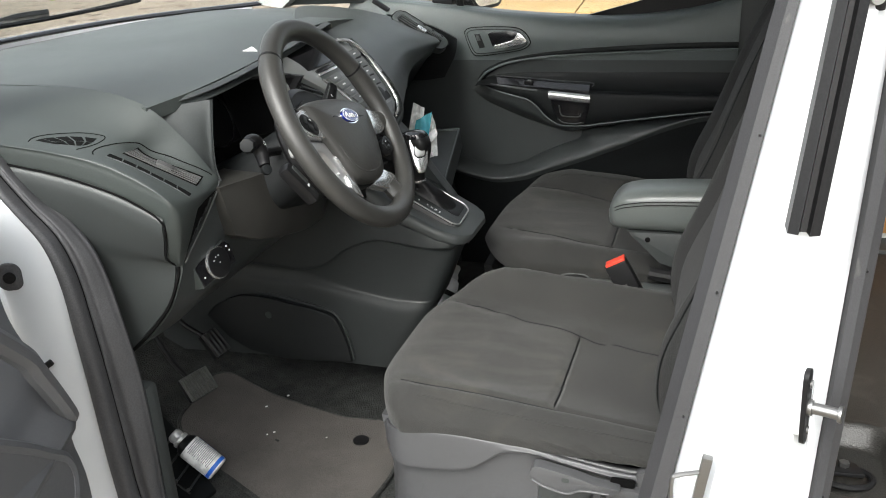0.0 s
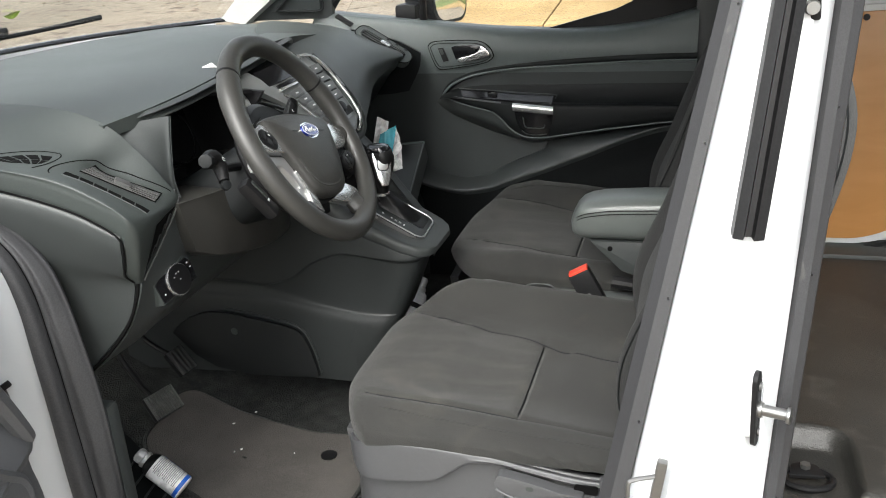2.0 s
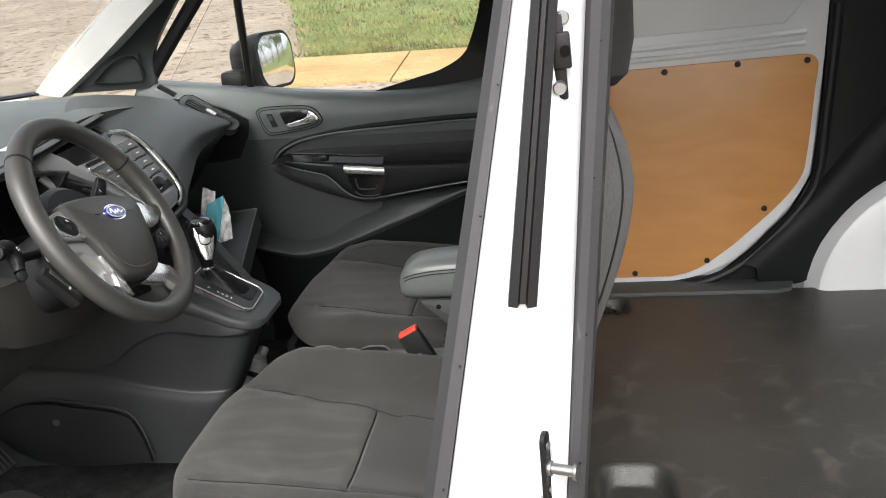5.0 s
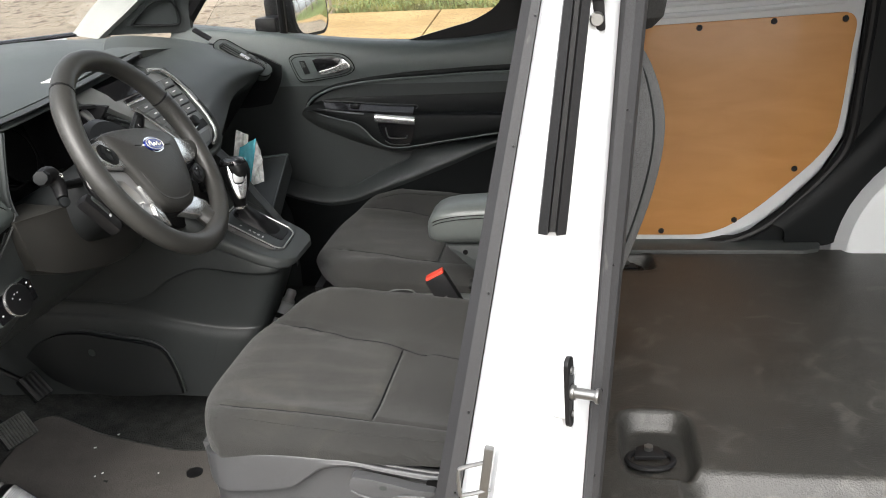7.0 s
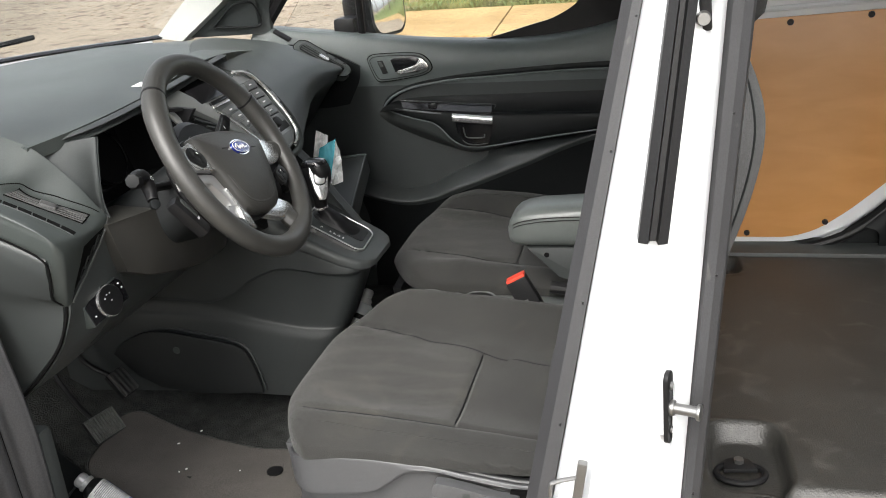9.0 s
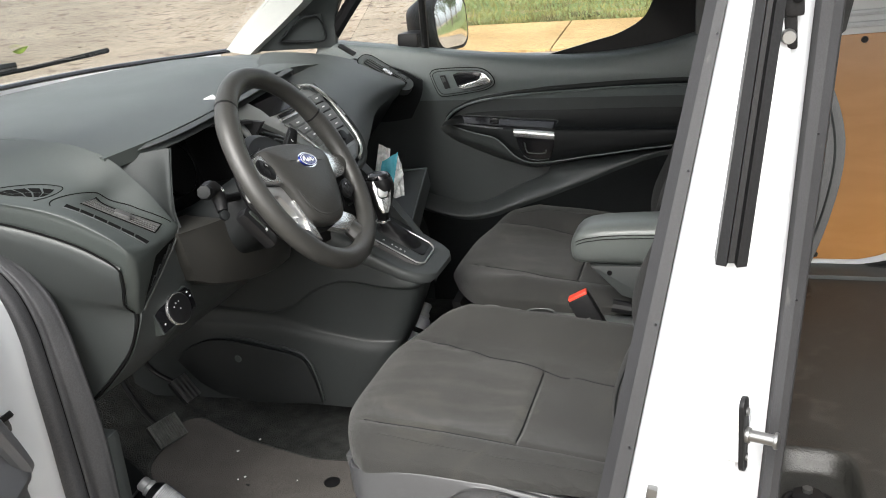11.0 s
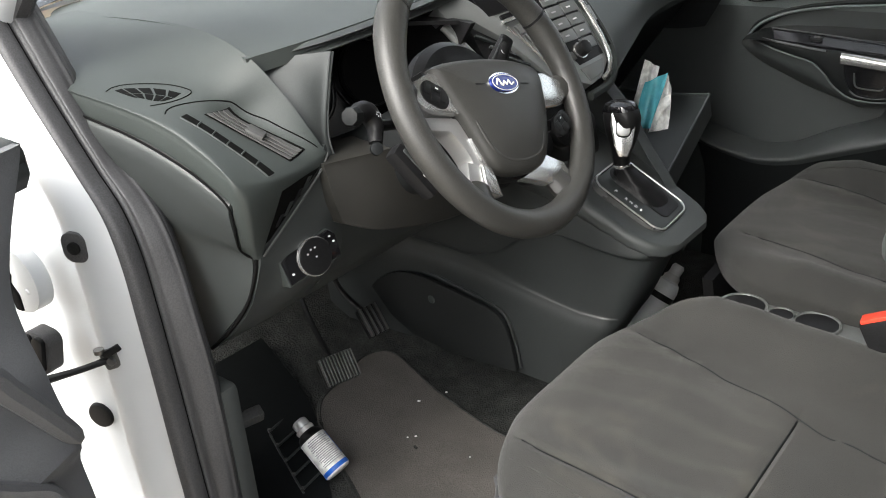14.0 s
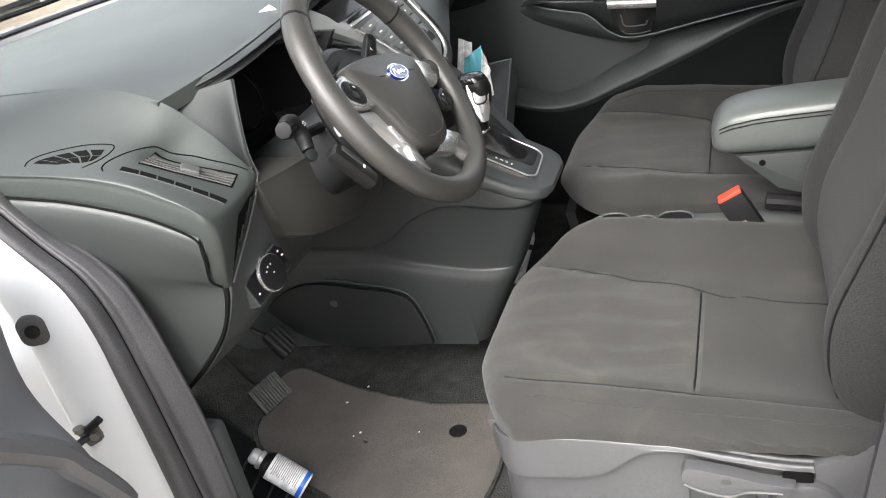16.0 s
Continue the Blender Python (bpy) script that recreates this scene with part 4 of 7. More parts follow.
part("stack_edge", moved(tube([(0.085, 0.121, 0.004), (0.122, 0.108, 0.006), (0.141, 0.070, 0.008), (0.145, 0.0, 0.008), (0.138, -0.050, 0.007), (0.118, -0.074, 0.006), (0.096, -0.084, 0.004)], 0.0040, 8, 50), CS), SILVER, dash, "bright silver trim edge")
part("stack_vent", moved(tube([(0.149, 0.078, 0.000), (0.157, 0.03, 0.002), (0.155, -0.034, 0.002)], 0.0055, 8, 20), CS), GLOSS, dash, "narrow black side vent")
part("vent_tab", moved(box((0.155, 0.030, 0.006), (0.007, 0.030, 0.005), 0.002), CS), STACK, dash)
part("stack_flank", moved(tube([(0.152, 0.115, -0.010), (0.168, 0.04, -0.004), (0.164, -0.045, -0.004), (0.128, -0.090, -0.010), (0.06, -0.100, -0.012)], 0.008, 8, 40), CS), PLASTIC, dash)
# broad silver band and dark vent between cluster and radio
part("silver_band", moved(prism([(-0.165, 0.130), (-0.105, 0.135), (-0.062, 0.085), (-0.046, 0.058), (-0.004, -0.036), (-0.016, -0.046), (-0.070, 0.045), (-0.115, 0.092), (-0.160, 0.108)], 'z', -0.03, 0.0035, 0.003), CS), STACK, dash, "satin silver band")
part("left_vent", moved(prism([(-0.120, 0.088), (-0.072, 0.044), (-0.020, -0.044), (-0.050, -0.070), (-0.125, 0.02)], 'z', -0.03, -0.004, 0.003), CS), BLACK, dash, "black centre vent")
for k in range(5):
    part("vent_slat", moved(box((-0.098 + 0.017 * k, 0.052 - 0.024 * k, -0.002), (0.052, 0.004, 0.006), 0.001, (0, 0, -35)), CS), PLASTIC2, dash)
part("vent_surround", moved(tube([(-0.165, 0.10, -0.004), (-0.135, 0.02, -0.004), (-0.060, -0.078, -0.006), (-0.012, -0.058, -0.004)], 0.008, 8, 30), CS), STACK, dash)
part("hazard_switch", box((-0.527, 0.808, 1.249), (0.018, 0.048, 0.012), 0.005, (0, 35, -10)), BLACK, dash, "black hazard switch")
part("hazard_mark", box((-0.521, 0.824, 1.254), (0.012, 0.003, 0.004), 0.001, (0, 35, -10)), MARK, dash)
# heater controls below
HC = frame_at((-0.40, 0.90, 1.02), (0, 1, 0), (0.92, -0.1, 0.38))
part("heater_panel", moved(prism(rounded(0.20, 0.11, 0.03), 'z', -0.03, 0.004, 0.003), HC), BLACK, dash, "black heater control panel")
for k in (-1, 0, 1):
    part("heater_knob", moved(disc((0.062 * k, 0.01, 0.012), 0.024, 0.02, bevel=0.003), HC), BLACK, dash)
    part("knob_ring", moved(disc((0.062 * k, 0.01, 0.004), 0.028, 0.004), HC), DSILVER, dash)
# passenger-side pad
part("passenger_pad", patch([[(-0.60, 1.01, 1.312), (-0.70, 1.25, 1.325), (-0.66, 1.50, 1.29), (-0.60, 1.64, 1.25)],
                             [(-0.48, 1.03, 1.255), (-0.55, 1.22, 1.275), (-0.56, 1.45, 1.255), (-0.52, 1.63, 1.215)],
                             [(-0.40, 1.03, 1.180), (-0.450, 1.20, 1.205), (-0.478, 1.42, 1.208), (-0.455, 1.60, 1.190)],
                             [(-0.365, 1.03, 1.105), (-0.410, 1.19, 1.130), (-0.460, 1.38, 1.152), (-0.465, 1.585, 1.168)]], 24, 30, 0.025, (-0.6, 0, -0.8)), PLASTIC, dash)
part("passenger_lower", patch([[(-0.40, 1.03, 1.09), (-0.47, 1.30, 1.13), (-0.50, 1.66, 1.15)], [(-0.52, 1.03, 0.98), (-0.60, 1.3, 1.0), (-0.62, 1.68, 1.0)], [(-0.62, 1.03, 0.86), (-0.70, 1.3, 0.86), (-0.72, 1.68, 0.86)]], 10, 14, 0.02, (-1, 0, 0)), BLACK, dash, "black open glovebox cavity")
part("passenger_end_cap", patch([[(-0.62, 1.62, 1.262), (-0.50, 1.655, 1.225), (-0.42, 1.66, 1.185)], [(-0.60, 1.67, 1.20), (-0.50, 1.672, 1.17), (-0.43, 1.672, 1.14)], [(-0.62, 1.68, 1.06), (-0.54, 1.68, 1.06), (-0.47, 1.68, 1.07)]], 8, 10, 0.02, (-0.3, 1, 0)), SOFTBLACK, dash)
# glovebox lid hanging open
part("glovebox_lid", patch([[(-0.60, 1.10, 0.93), (-0.61, 1.5, 0.945)], [(-0.47, 1.12, 0.905), (-0.48, 1.5, 0.945)], [(-0.345, 1.235, 0.86), (-0.375, 1.50, 0.955)]], 8, 10, 0.045, (0.2, 0, -1)), DOORTRIM, dash, "glovebox lid hanging open")
part("lid_edge", tube([(-0.376, 1.502, 0.957), (-0.346, 1.236, 0.862)], 0.0028, 8, 12), DOORUP, dash, "paler lid edge")
part("lid_edge", tube([(-0.61, 1.502, 0.947), (-0.48, 1.502, 0.948), (-0.376, 1.502, 0.957)], 0.0028, 8, 20), DOORUP, dash)

# pod vents
V1, V2, V3, V4 = V((-0.538, 0.299, 1.205)), V((-0.543, 0.338, 1.199)), V((-0.471, 0.389, 1.136)), V((-0.459, 0.354, 1.135))
vent = part("side_vent", skin((V1, V2, V3, V4), 0.0006, nu=14, nv=8), DARK, dash, "grey louvred side vent")
for k in range(4):
    rows = []
    for i in range(15):
        t = 0.02 + 0.96 * i / 14
        st = 0.014 * math.tanh(6 * math.sin(7.5 * t + 1.3 * k))
        a, b = V1.lerp(V4, t), V2.lerp(V3, t)
        w0, w1 = 0.01 + 0.225 * k + st * (k > 0), 0.225 + 0.225 * k + st
        rows.append([onto(a.lerp(b, w0), PN, 0.0034), onto(a.lerp(b, (w0 + w1) / 2), PN, 0.0028), onto(a.lerp(b, w1), PN, 0.0016)])
    part("louvre", patch(rows, 28, 4, 0.0015, -PN), LOUVRE, vent, "pale grey louvre" if not k else "")
tb = onto(V1.lerp(V3, 0.50), PN, 0.004)
part("vent_tab", moved(box((0, 0, 0), (0.024, 0.019, 0.007), 0.002), frame_at(tb, V4 - V1, PN)), LOUVRE, vent)
S0, S1 = V((-0.545, 0.2725, 1.206)), V((-0.437, 0.309, 1.141))
SD = V((-0.30, 0.90, -0.05)).normalized() * 0.0052
slot = part("demist_slot", skin((S0 - SD, S0 + SD, S1 + SD * 1.2, S1 - SD * 1.2), 0.0005, nu=20, nv=2), DARK, dash, "narrow demister slot")
for k in range(5):
    p = S0.lerp(S1, 0.17 + 0.165 * k)
    part("slot_bar", tube([onto(p - SD * 1.1 + (S1 - S0) * 0.01, PN, 0.0006), onto(p + SD * 1.1 - (S1 - S0) * 0.01, PN, 0.0006)], 0.0011, 6), PLASTIC, slot)
part("slot_lip", groove([S0 - SD * 1.4, S0.lerp(S1, 0.5) - SD * 1.5, S1 - SD * 1.6], 0.0007), PLASTIC, slot)
part("panel_joint", groove([(-0.5552, 0.2563, 1.2135), (-0.5612, 0.2631, 1.2157), (-0.5635, 0.2772, 1.2171), (-0.5586, 0.2995, 1.2169), (-0.5465, 0.332, 1.2124), (-0.5369, 0.3503, 1.2014), (-0.5145, 0.3698, 1.1831), (-0.4935, 0.3832, 1.1688), (-0.4737, 0.3979, 1.1539), (-0.4622, 0.4078, 1.1416)], 0.0010), DARK, dash)
# rear face: dark opening with slanting slats
RN = V((0.93, 0.16, 0.12)).normalized()
rv = part("rear_vent", skin(((-0.43, 0.318, 1.117), (-0.45, 0.402, 1.119), (-0.45, 0.306, 1.052), (-0.44, 0.292, 1.054)), 0.0006, RN, 10, 6), DARK, dash, "black side window vent")
for k in range(4):
    p = V((-0.44, 0.386 - 0.019 * k, 1.114 - 0.011 * k))
    d = V((0, -0.016 + 0.002 * k, -0.020 + 0.002 * k))
    part("slat", skin((p, p + V((0, -0.008, 0.001)), p + d + V((0, -0.007, 0.001)), p + d), 0.0016, RN, 4, 2, 0.002), BLACK if k % 2 else PLASTIC2, rv)
part("pod_lip", tube([(-0.4585, 0.4215, 1.131), (-0.455, 0.400, 1.111), (-0.452, 0.352, 1.079), (-0.452, 0.305, 1.048), (-0.452, 0.288, 1.036)], 0.0016, 6, 40), LOUVRE, dash)
# demister grille: dark cells in a shallow frame
UP = V((0.05, -0.1, 1)).normalized()
T = [V(p) for p in ((-0.6504, 0.25, 1.2332), (-0.6464, 0.2598, 1.2338), (-0.6343, 0.2714, 1.2331), (-0.6196, 0.2841, 1.2319), (-0.6008, 0.2946, 1.2291), (-0.5802, 0.3018, 1.2249))]
M = [V(p) for p in ((-0.6323, 0.2516, 1.2301), (-0.6257, 0.2587, 1.2298), (-0.6146, 0.2686, 1.2288), (-0.6021, 0.2766, 1.2271), (-0.5881, 0.2835, 1.2247), (-0.5783, 0.2872, 1.2225))]
B = [V(p) for p in ((-0.6149, 0.2549, 1.2272), (-0.6096, 0.2577, 1.2266), (-0.6003, 0.2613, 1.225), (-0.5901, 0.2642, 1.2232), (-0.5842, 0.2686, 1.2222), (-0.5811, 0.2736, 1.2219))]
grille = part("demist_grille", groove([(-0.6558, 0.2427, 1.2331), (-0.6586, 0.2533, 1.2351), (-0.6528, 0.2678, 1.2362), (-0.6351, 0.2856, 1.2353), (-0.6111, 0.3025, 1.2329), (-0.5872, 0.3114, 1.2286), (-0.5753, 0.3112, 1.225), (-0.5724, 0.2956, 1.2218), (-0.575, 0.275, 1.2205), (-0.5823, 0.2549, 1.2205)], 0.0009, UP), DARK, dash, "black demister grille")
for k in range(5):
    for a, b in ((T, M), (M, B)):
        q = (a[k].lerp(a[k + 1], 0.10), a[k].lerp(a[k + 1], 0.90), b[k].lerp(b[k + 1], 0.90), b[k].lerp(b[k + 1], 0.10))
        q = (q[0].lerp(q[3], 0.06), q[1].lerp(q[2], 0.06), q[2].lerp(q[1], 0.08), q[3].lerp(q[0], 0.08))
        part("grille_cell", skin(q, 0.0006, UP, 3, 3), DARK, grille)
# passenger-side vent
PW = frame_at((-0.515, 1.612, 1.2175), (0.85, 0.02, -0.52), (0.50, -0.32, 0.80))
pb = part("vent_bezel", moved(prism(rounded(0.176, 0.070, 0.028), 'z', -0.02, 0.0015, 0.002), PW), PLASTIC, dash, "grey vent surround")
pv = part("passenger_vent", moved(prism(rounded(0.138, 0.034, 0.010), 'z', -0.01, 0.0056, 0.001), PW @ Matrix.Translation((0, -0.006, 0))), DARK, dash, "black passenger vent")
part("bezel_joint", moved(tube([(x, y, 0.001) for x, y in rounded(0.180, 0.074, 0.029)] + [(0.090, 0.008, 0.001)], 0.0013, 6, 100), PW), DARK, pb)
part("vent_frame", moved(tube([(x, y - 0.006, 0.0056) for x, y in rounded(0.146, 0.042, 0.014)] + [(0.073, 0.001, 0.0056)], 0.0016, 6, 80), PW), PLASTIC2, pv)
for k in (-1, 0, 1):
    part("slat", moved(box((0, -0.006 + 0.010 * k, 0.0062), (0.132, 0.0022, 0.003), 0.0005), PW), PLASTIC2, pv)
part("vent_tab", moved(box((0.005, -0.006, 0.010), (0.030, 0.013, 0.006), 0.002), PW), SILVER, pv, "bright vent tab")
for k in range(3):
    part("side_stud", moved(box((0.0 + 0.03 * k, 0.026, 0.0055), (0.008, 0.006, 0.003), 0.001), PW), BLACK, pb)
part("top_grille", moved(box((-0.135, 0.0, 0.0), (0.055, 0.018, 0.008), 0.003), PW), BLACK, dash)

# ---- steering wheel and column ----
HUB, WN = V((-0.304, 0.589, 1.189)), V((0.869, 0.059, 0.491))
WH = frame_at(HUB, (0, 1, 0), WN) @ Matrix.Rotation(radians(-12), 4, 'Z')  # x across, y up the wheel, z towards the seat
wheel = thing("steering_wheel", "dark grey steering wheel with silver spoke trim", "steering wheel", tuple(HUB))
RIM = 0.1815


def wpart(name, bm, material, label="", parent=wheel):
    moved(bm, WH)
    moved(bm, Matrix.Translation(-HUB))
    return part(name, bm, material, parent, label)


def ring_mesh(a0, a1, r, major=RIM, n=64, m=14, out=0.0):
    rings = []
    for i in range(n + 1):
        a = radians(a0 + (a1 - a0) * i / n)
        c = V((math.cos(a), math.sin(a), 0))
        rr = r * (1 + 0.12 * math.exp(-((math.sin(a) - 0.45) / 0.2) ** 2))
        rings.append([c * (major + 1.08 * rr * math.cos(b)) + V((0, 0, rr * 0.95 * math.sin(b) + out)) for b in (2 * math.pi * k / m for k in range(m))])
    return rings


bm = bmesh.new()
grid_faces(bm, ring_mesh(0, 360, 0.0178, n=96)[:-1], close_u=True, close_v=True)
wpart("rim", bm, LEATHER, "grained dark grey rim")
for a in (38, 142):
    wpart("rim_seam", loft(ring_mesh(a - 0.6, a + 0.6, 0.0184, n=2)), BLACK)
# airbag cover: tapered shield
sh = [(-0.116, 0.032), (-0.098, 0.038), (-0.050, 0.044), (0.0, 0.046), (0.050, 0.044), (0.090, 0.036), (0.104, 0.024), (0.103, 0.004), (0.088, -0.045), (0.062, -0.092), (0.034, -0.110), (-0.004, -0.114), (-0.038, -0.110), (-0.060, -0.094), (-0.080, -0.045), (-0.102, 0.002)]
out = [V((p.x, p.y, 0)) for p in cr([(x, y, 0) for x, y in sh] + [(*sh[0], 0)], 61)[:-1]]
rings = [[V((p.x * s, (p.y + 0.02) * s - 0.02, z)) for p in out] for s, z in ((0.94, -0.05), (1.0, -0.02), (1.0, -0.003), (0.992, 0.002), (0.97, 0.0055), (0.90, 0.009), (0.6, 0.014), (0.25, 0.016))]
wpart("airbag_cover", loft(rings), LEATHER, "smooth dark grey airbag cover")
wpart("cover_seam", loft([[V((p.x * s, (p.y + 0.02) * s - 0.02, z)) for p in out] for s, z in ((1.03, -0.03), (1.03, -0.012), (1.0, -0.010))]), BLACK)
wpart("cover_lip", tube([(-0.070, -0.040, 0.0085), (-0.058, -0.072, 0.0092), (-0.044, -0.088, 0.0092), (-0.020, -0.096, 0.0092), (0.010, -0.096, 0.0092), (0.040, -0.088, 0.0092), (0.056, -0.070, 0.0092), (0.068, -0.040, 0.0085)], 0.0028, 8, 90, flat=0.6), LEATHER, "raised lip of the inner shield")
for s in (-1, 1):
    plate = wpart("side_spoke", prism([(s * 0.085, 0.026), (s * 0.122, 0.027), (s * 0.157, 0.014), (s * 0.165, 0.004), (s * 0.158, -0.008), (s * 0.143, -0.019), (s * 0.128, -0.024), (s * 0.066, -0.030), (s * 0.060, -0.020)], 'z', -0.024, 0.002, 0.004), SILVER, "satin silver spoke")
    if s < 0:
        wpart("lower_spoke", prism([(-0.158, -0.024), (-0.093, -0.028), (-0.064, -0.033), (-0.052, -0.085), (-0.045, -0.106), (-0.050, -0.134), (-0.078, -0.122), (-0.105, -0.119), (-0.087, -0.104), (-0.081, -0.085), (-0.090, -0.065), (-0.104, -0.046), (-0.160, -0.042)], 'z', -0.036, -0.008, 0.005), MIDSILVER, "satin grey lower spoke")
        wpart("spoke_edge", prism([(-0.076, -0.033), (-0.066, -0.034), (-0.054, -0.086), (-0.060, -0.096), (-0.069, -0.088), (-0.075, -0.060)], 'z', -0.022, -0.003, 0.003), SILVER, "bright silver edge beside the hub")
        wpart("spoke_tip", prism([(-0.094, -0.088), (-0.072, -0.093), (-0.078, -0.126), (-0.103, -0.119)], 'z', -0.018, -0.006, 0.0015), MIDSILVER, "silver spoke tip")
        wpart("tip_facet", prism([(-0.071, -0.092), (-0.055, -0.100), (-0.052, -0.138), (-0.077, -0.127)], 'z', -0.018, -0.002, 0.0015), SILVER, "polished spoke tip")
    else:
        wpart("lower_spoke", prism([(0.160, -0.030), (0.110, -0.040), (0.090, -0.070), (0.076, -0.092), (0.100, -0.104), (0.104, -0.070), (0.120, -0.054), (0.160, -0.046)], 'z', -0.046, -0.022, 0.004), BLACK, "black lower spoke")
        wpart("spoke_tip", prism([(0.070, -0.090), (0.108, -0.104), (0.117, -0.124), (0.062, -0.132), (0.004, -0.118), (0.046, -0.106)], 'z', -0.020, -0.005, 0.002), SILVER, "bright silver spoke tip")
    pm = Matrix.Translation((s * 0.124, -0.002 if s < 0 else -0.050, 0)) @ Matrix.Rotation(radians(s * 27), 4, 'Z')
    pad = wpart("control_pad", moved(prism(rounded(0.046, 0.030, 0.0145), 'z', -0.004, 0.0035, 0.002), pm), BLACK, "black oval button pad")
    for px, py, pw, ph in ((-0.013, 0.002, 0.010, 0.014), (0.0, 0.008, 0.012, 0.008), (0.013, 0.002, 0.010, 0.014), (0.0, -0.006, 0.014, 0.010)):
        wpart("pad_button", moved(box((px, py, 0.0038), (pw, ph, 0.0025), 0.001), pm), BLACK, parent=pad)
    wpart("pad_mark", moved(box((0.0, 0.008, 0.0052), (0.005, 0.0016, 0.0006), 0), pm), MARK, parent=pad)
    wpart("rim_root", tube([(s * 0.146, 0.004, -0.014), (s * 0.164, 0.006, -0.008), (s * 0.176, 0.010, 0.0)], [0.018, 0.021, 0.017], 12, flat=0.7), LEATHER)
    wpart("rim_root", tube([(s * 0.084, -0.120, -0.014), (s * 0.094, -0.142, -0.008), (s * 0.104, -0.146, 0.0)], [0.020, 0.022, 0.016], 12, flat=0.7), LEATHER)
wpart("hub_back", disc((0, -0.01, -0.060), 0.070, 0.05, r2=0.08), BLACK)
# oval badge drawn as plain shapes
bg = disc((0, 0, 0), 1, 0.004, n=40)
for v in bg.verts:
    v.co = V((v.co.x * 0.0285, v.co.y * 0.0125, v.co.z + 0.0375))
moved(bg, Matrix.Translation((0, 0.006, -0.0205)))
badge_ring = disc((0, 0, 0), 1, 0.003, n=40)
for v in badge_ring.verts:
    v.co = V((v.co.x * 0.031, v.co.y * 0.0148, v.co.z + 0.0355))
moved(badge_ring, Matrix.Translation((0, 0.006, -0.0205)))
wpart("badge_rim", badge_ring, CHROME, "chrome oval rim")
wpart("badge", bg, BADGE, "dark blue oval badge")
wpart("badge_mark", tube([(-0.019, 0.003, 0.0190), (-0.014, 0.011, 0.0192), (-0.010, 0.005, 0.0192), (-0.006, 0.002, 0.0192), (-0.002, 0.008, 0.0192), (0.002, 0.003, 0.0192), (0.007, 0.009, 0.0192), (0.011, 0.003, 0.0192), (0.018, 0.006, 0.0190)], 0.0012, 6, 60), MARK, "white scroll mark")
wpart("badge_line", tube([(0.0262 * math.cos(a), 0.006 + 0.0108 * math.sin(a), 0.0190) for a in (k * math.pi / 16 for k in range(33))], 0.0006, 6, 80), MARK)
for s in (-1, 1):
    wpart("horn_groove", box((s * 0.047, 0.006, 0.0150), (0.018, 0.0016, 0.002), 0.0004), BLACK)
wpart("airbag_panel", moved(prism(rounded(0.036, 0.012, 0.003), 'z', 0.006, 0.0118, 0.0005), Matrix.Translation((0, -0.068, 0))), PLASTIC2)


def letters(text, size, m, material, parent, name="lettering", label=""):
    cu = bpy.data.curves.new(name, 'FONT')
    cu.body, cu.size, cu.extrude, cu.align_x, cu.align_y = text, size, 0.0004, 'CENTER', 'CENTER'
    tmp = bpy.data.objects.new(name, cu)
    scene.collection.objects.link(tmp)
    dg = bpy.context.evaluated_depsgraph_get()
    me = bpy.data.meshes.new_from_object(tmp.evaluated_get(dg))
    bpy.data.objects.remove(tmp)
    me.transform(m)
    me.materials.clear()
    me.materials.append(material)
    ob = new(name, me)
    ob.parent = parent
    if label:
        ob["label"] = label
    return ob


letters("AIRBAG", 0.0075, Matrix.Translation(-HUB) @ WH @ Matrix.Translation((0, -0.068, 0.0122)), PLASTIC, wheel, "airbag_lettering")

col = thing("steering_column", "dark plastic steering column with stalks", "steering column", tuple(HUB))


def cpart(name, bm, material, label="", parent=col):
    moved(bm, WH)
    moved(bm, Matrix.Translation(-HUB))
    return part(name, bm, material, parent, label)


cpart("column_cover", loft([[V((x * s, y * s - o, z)) for x, y in rounded(0.13, 0.12, 0.04)] for s, o, z in ((0.9, 0.012, -0.07), (1.0, 0.015, -0.10), (1.05, 0.02, -0.16), (1.1, 0.02, -0.26))]), SOFTBLACK, "dark grey column shroud")
cpart("collar", loft([[V((r * math.cos(a), r * math.sin(a) - 0.012, z)) for a in (2 * math.pi * k / 48 for k in range(48))] for r, z in ((0.070, -0.040), (0.098, -0.042), (0.108, -0.052), (0.108, -0.068), (0.098, -0.078), (0.060, -0.082))]), BLACK, "black collar behind the wheel")
# wiper stalk beyond the wheel
tip, root = V((0.133, 0.096, -0.055)), V((0.07, 0.005, -0.095))
d = (tip - root).normalized()
stalk = cpart("stalk", tube([root, root.lerp(tip, 0.4) + V((0, 0.010, 0)), tip - d * 0.035, tip], [0.008, 0.008, 0.012, 0.011], 12), BLACK, "black wiper stalk")
cpart("stalk_paddle", tube([tip - d * 0.070, tip - d * 0.035, tip + d * 0.012], [0.010, 0.017, 0.012], 12, flat=0.55), BLACK, parent=stalk)
cpart("stalk_edge", tube([tip - d * 0.070 + V((-0.008, 0, 0.004)), tip - d * 0.035 + V((-0.016, 0, 0.003)), tip + d * 0.010 + V((-0.012, 0, 0.002))], 0.0016, 6, 30), DOORTRIM, parent=stalk)
for k in range(4):
    m = frame_at(tip - d * (0.016 + 0.012 * k) + V((0.004 if k % 2 else -0.005, 0, 0.0092)), d, (0, 0.1, 1))
    cpart("stalk_mark", moved(tube([(0.0028 * math.cos(a), 0.0028 * math.sin(a), 0) for a in (q * math.pi / 4 for q in range(9))], 0.0006, 4, 24), m), MARK, parent=stalk)
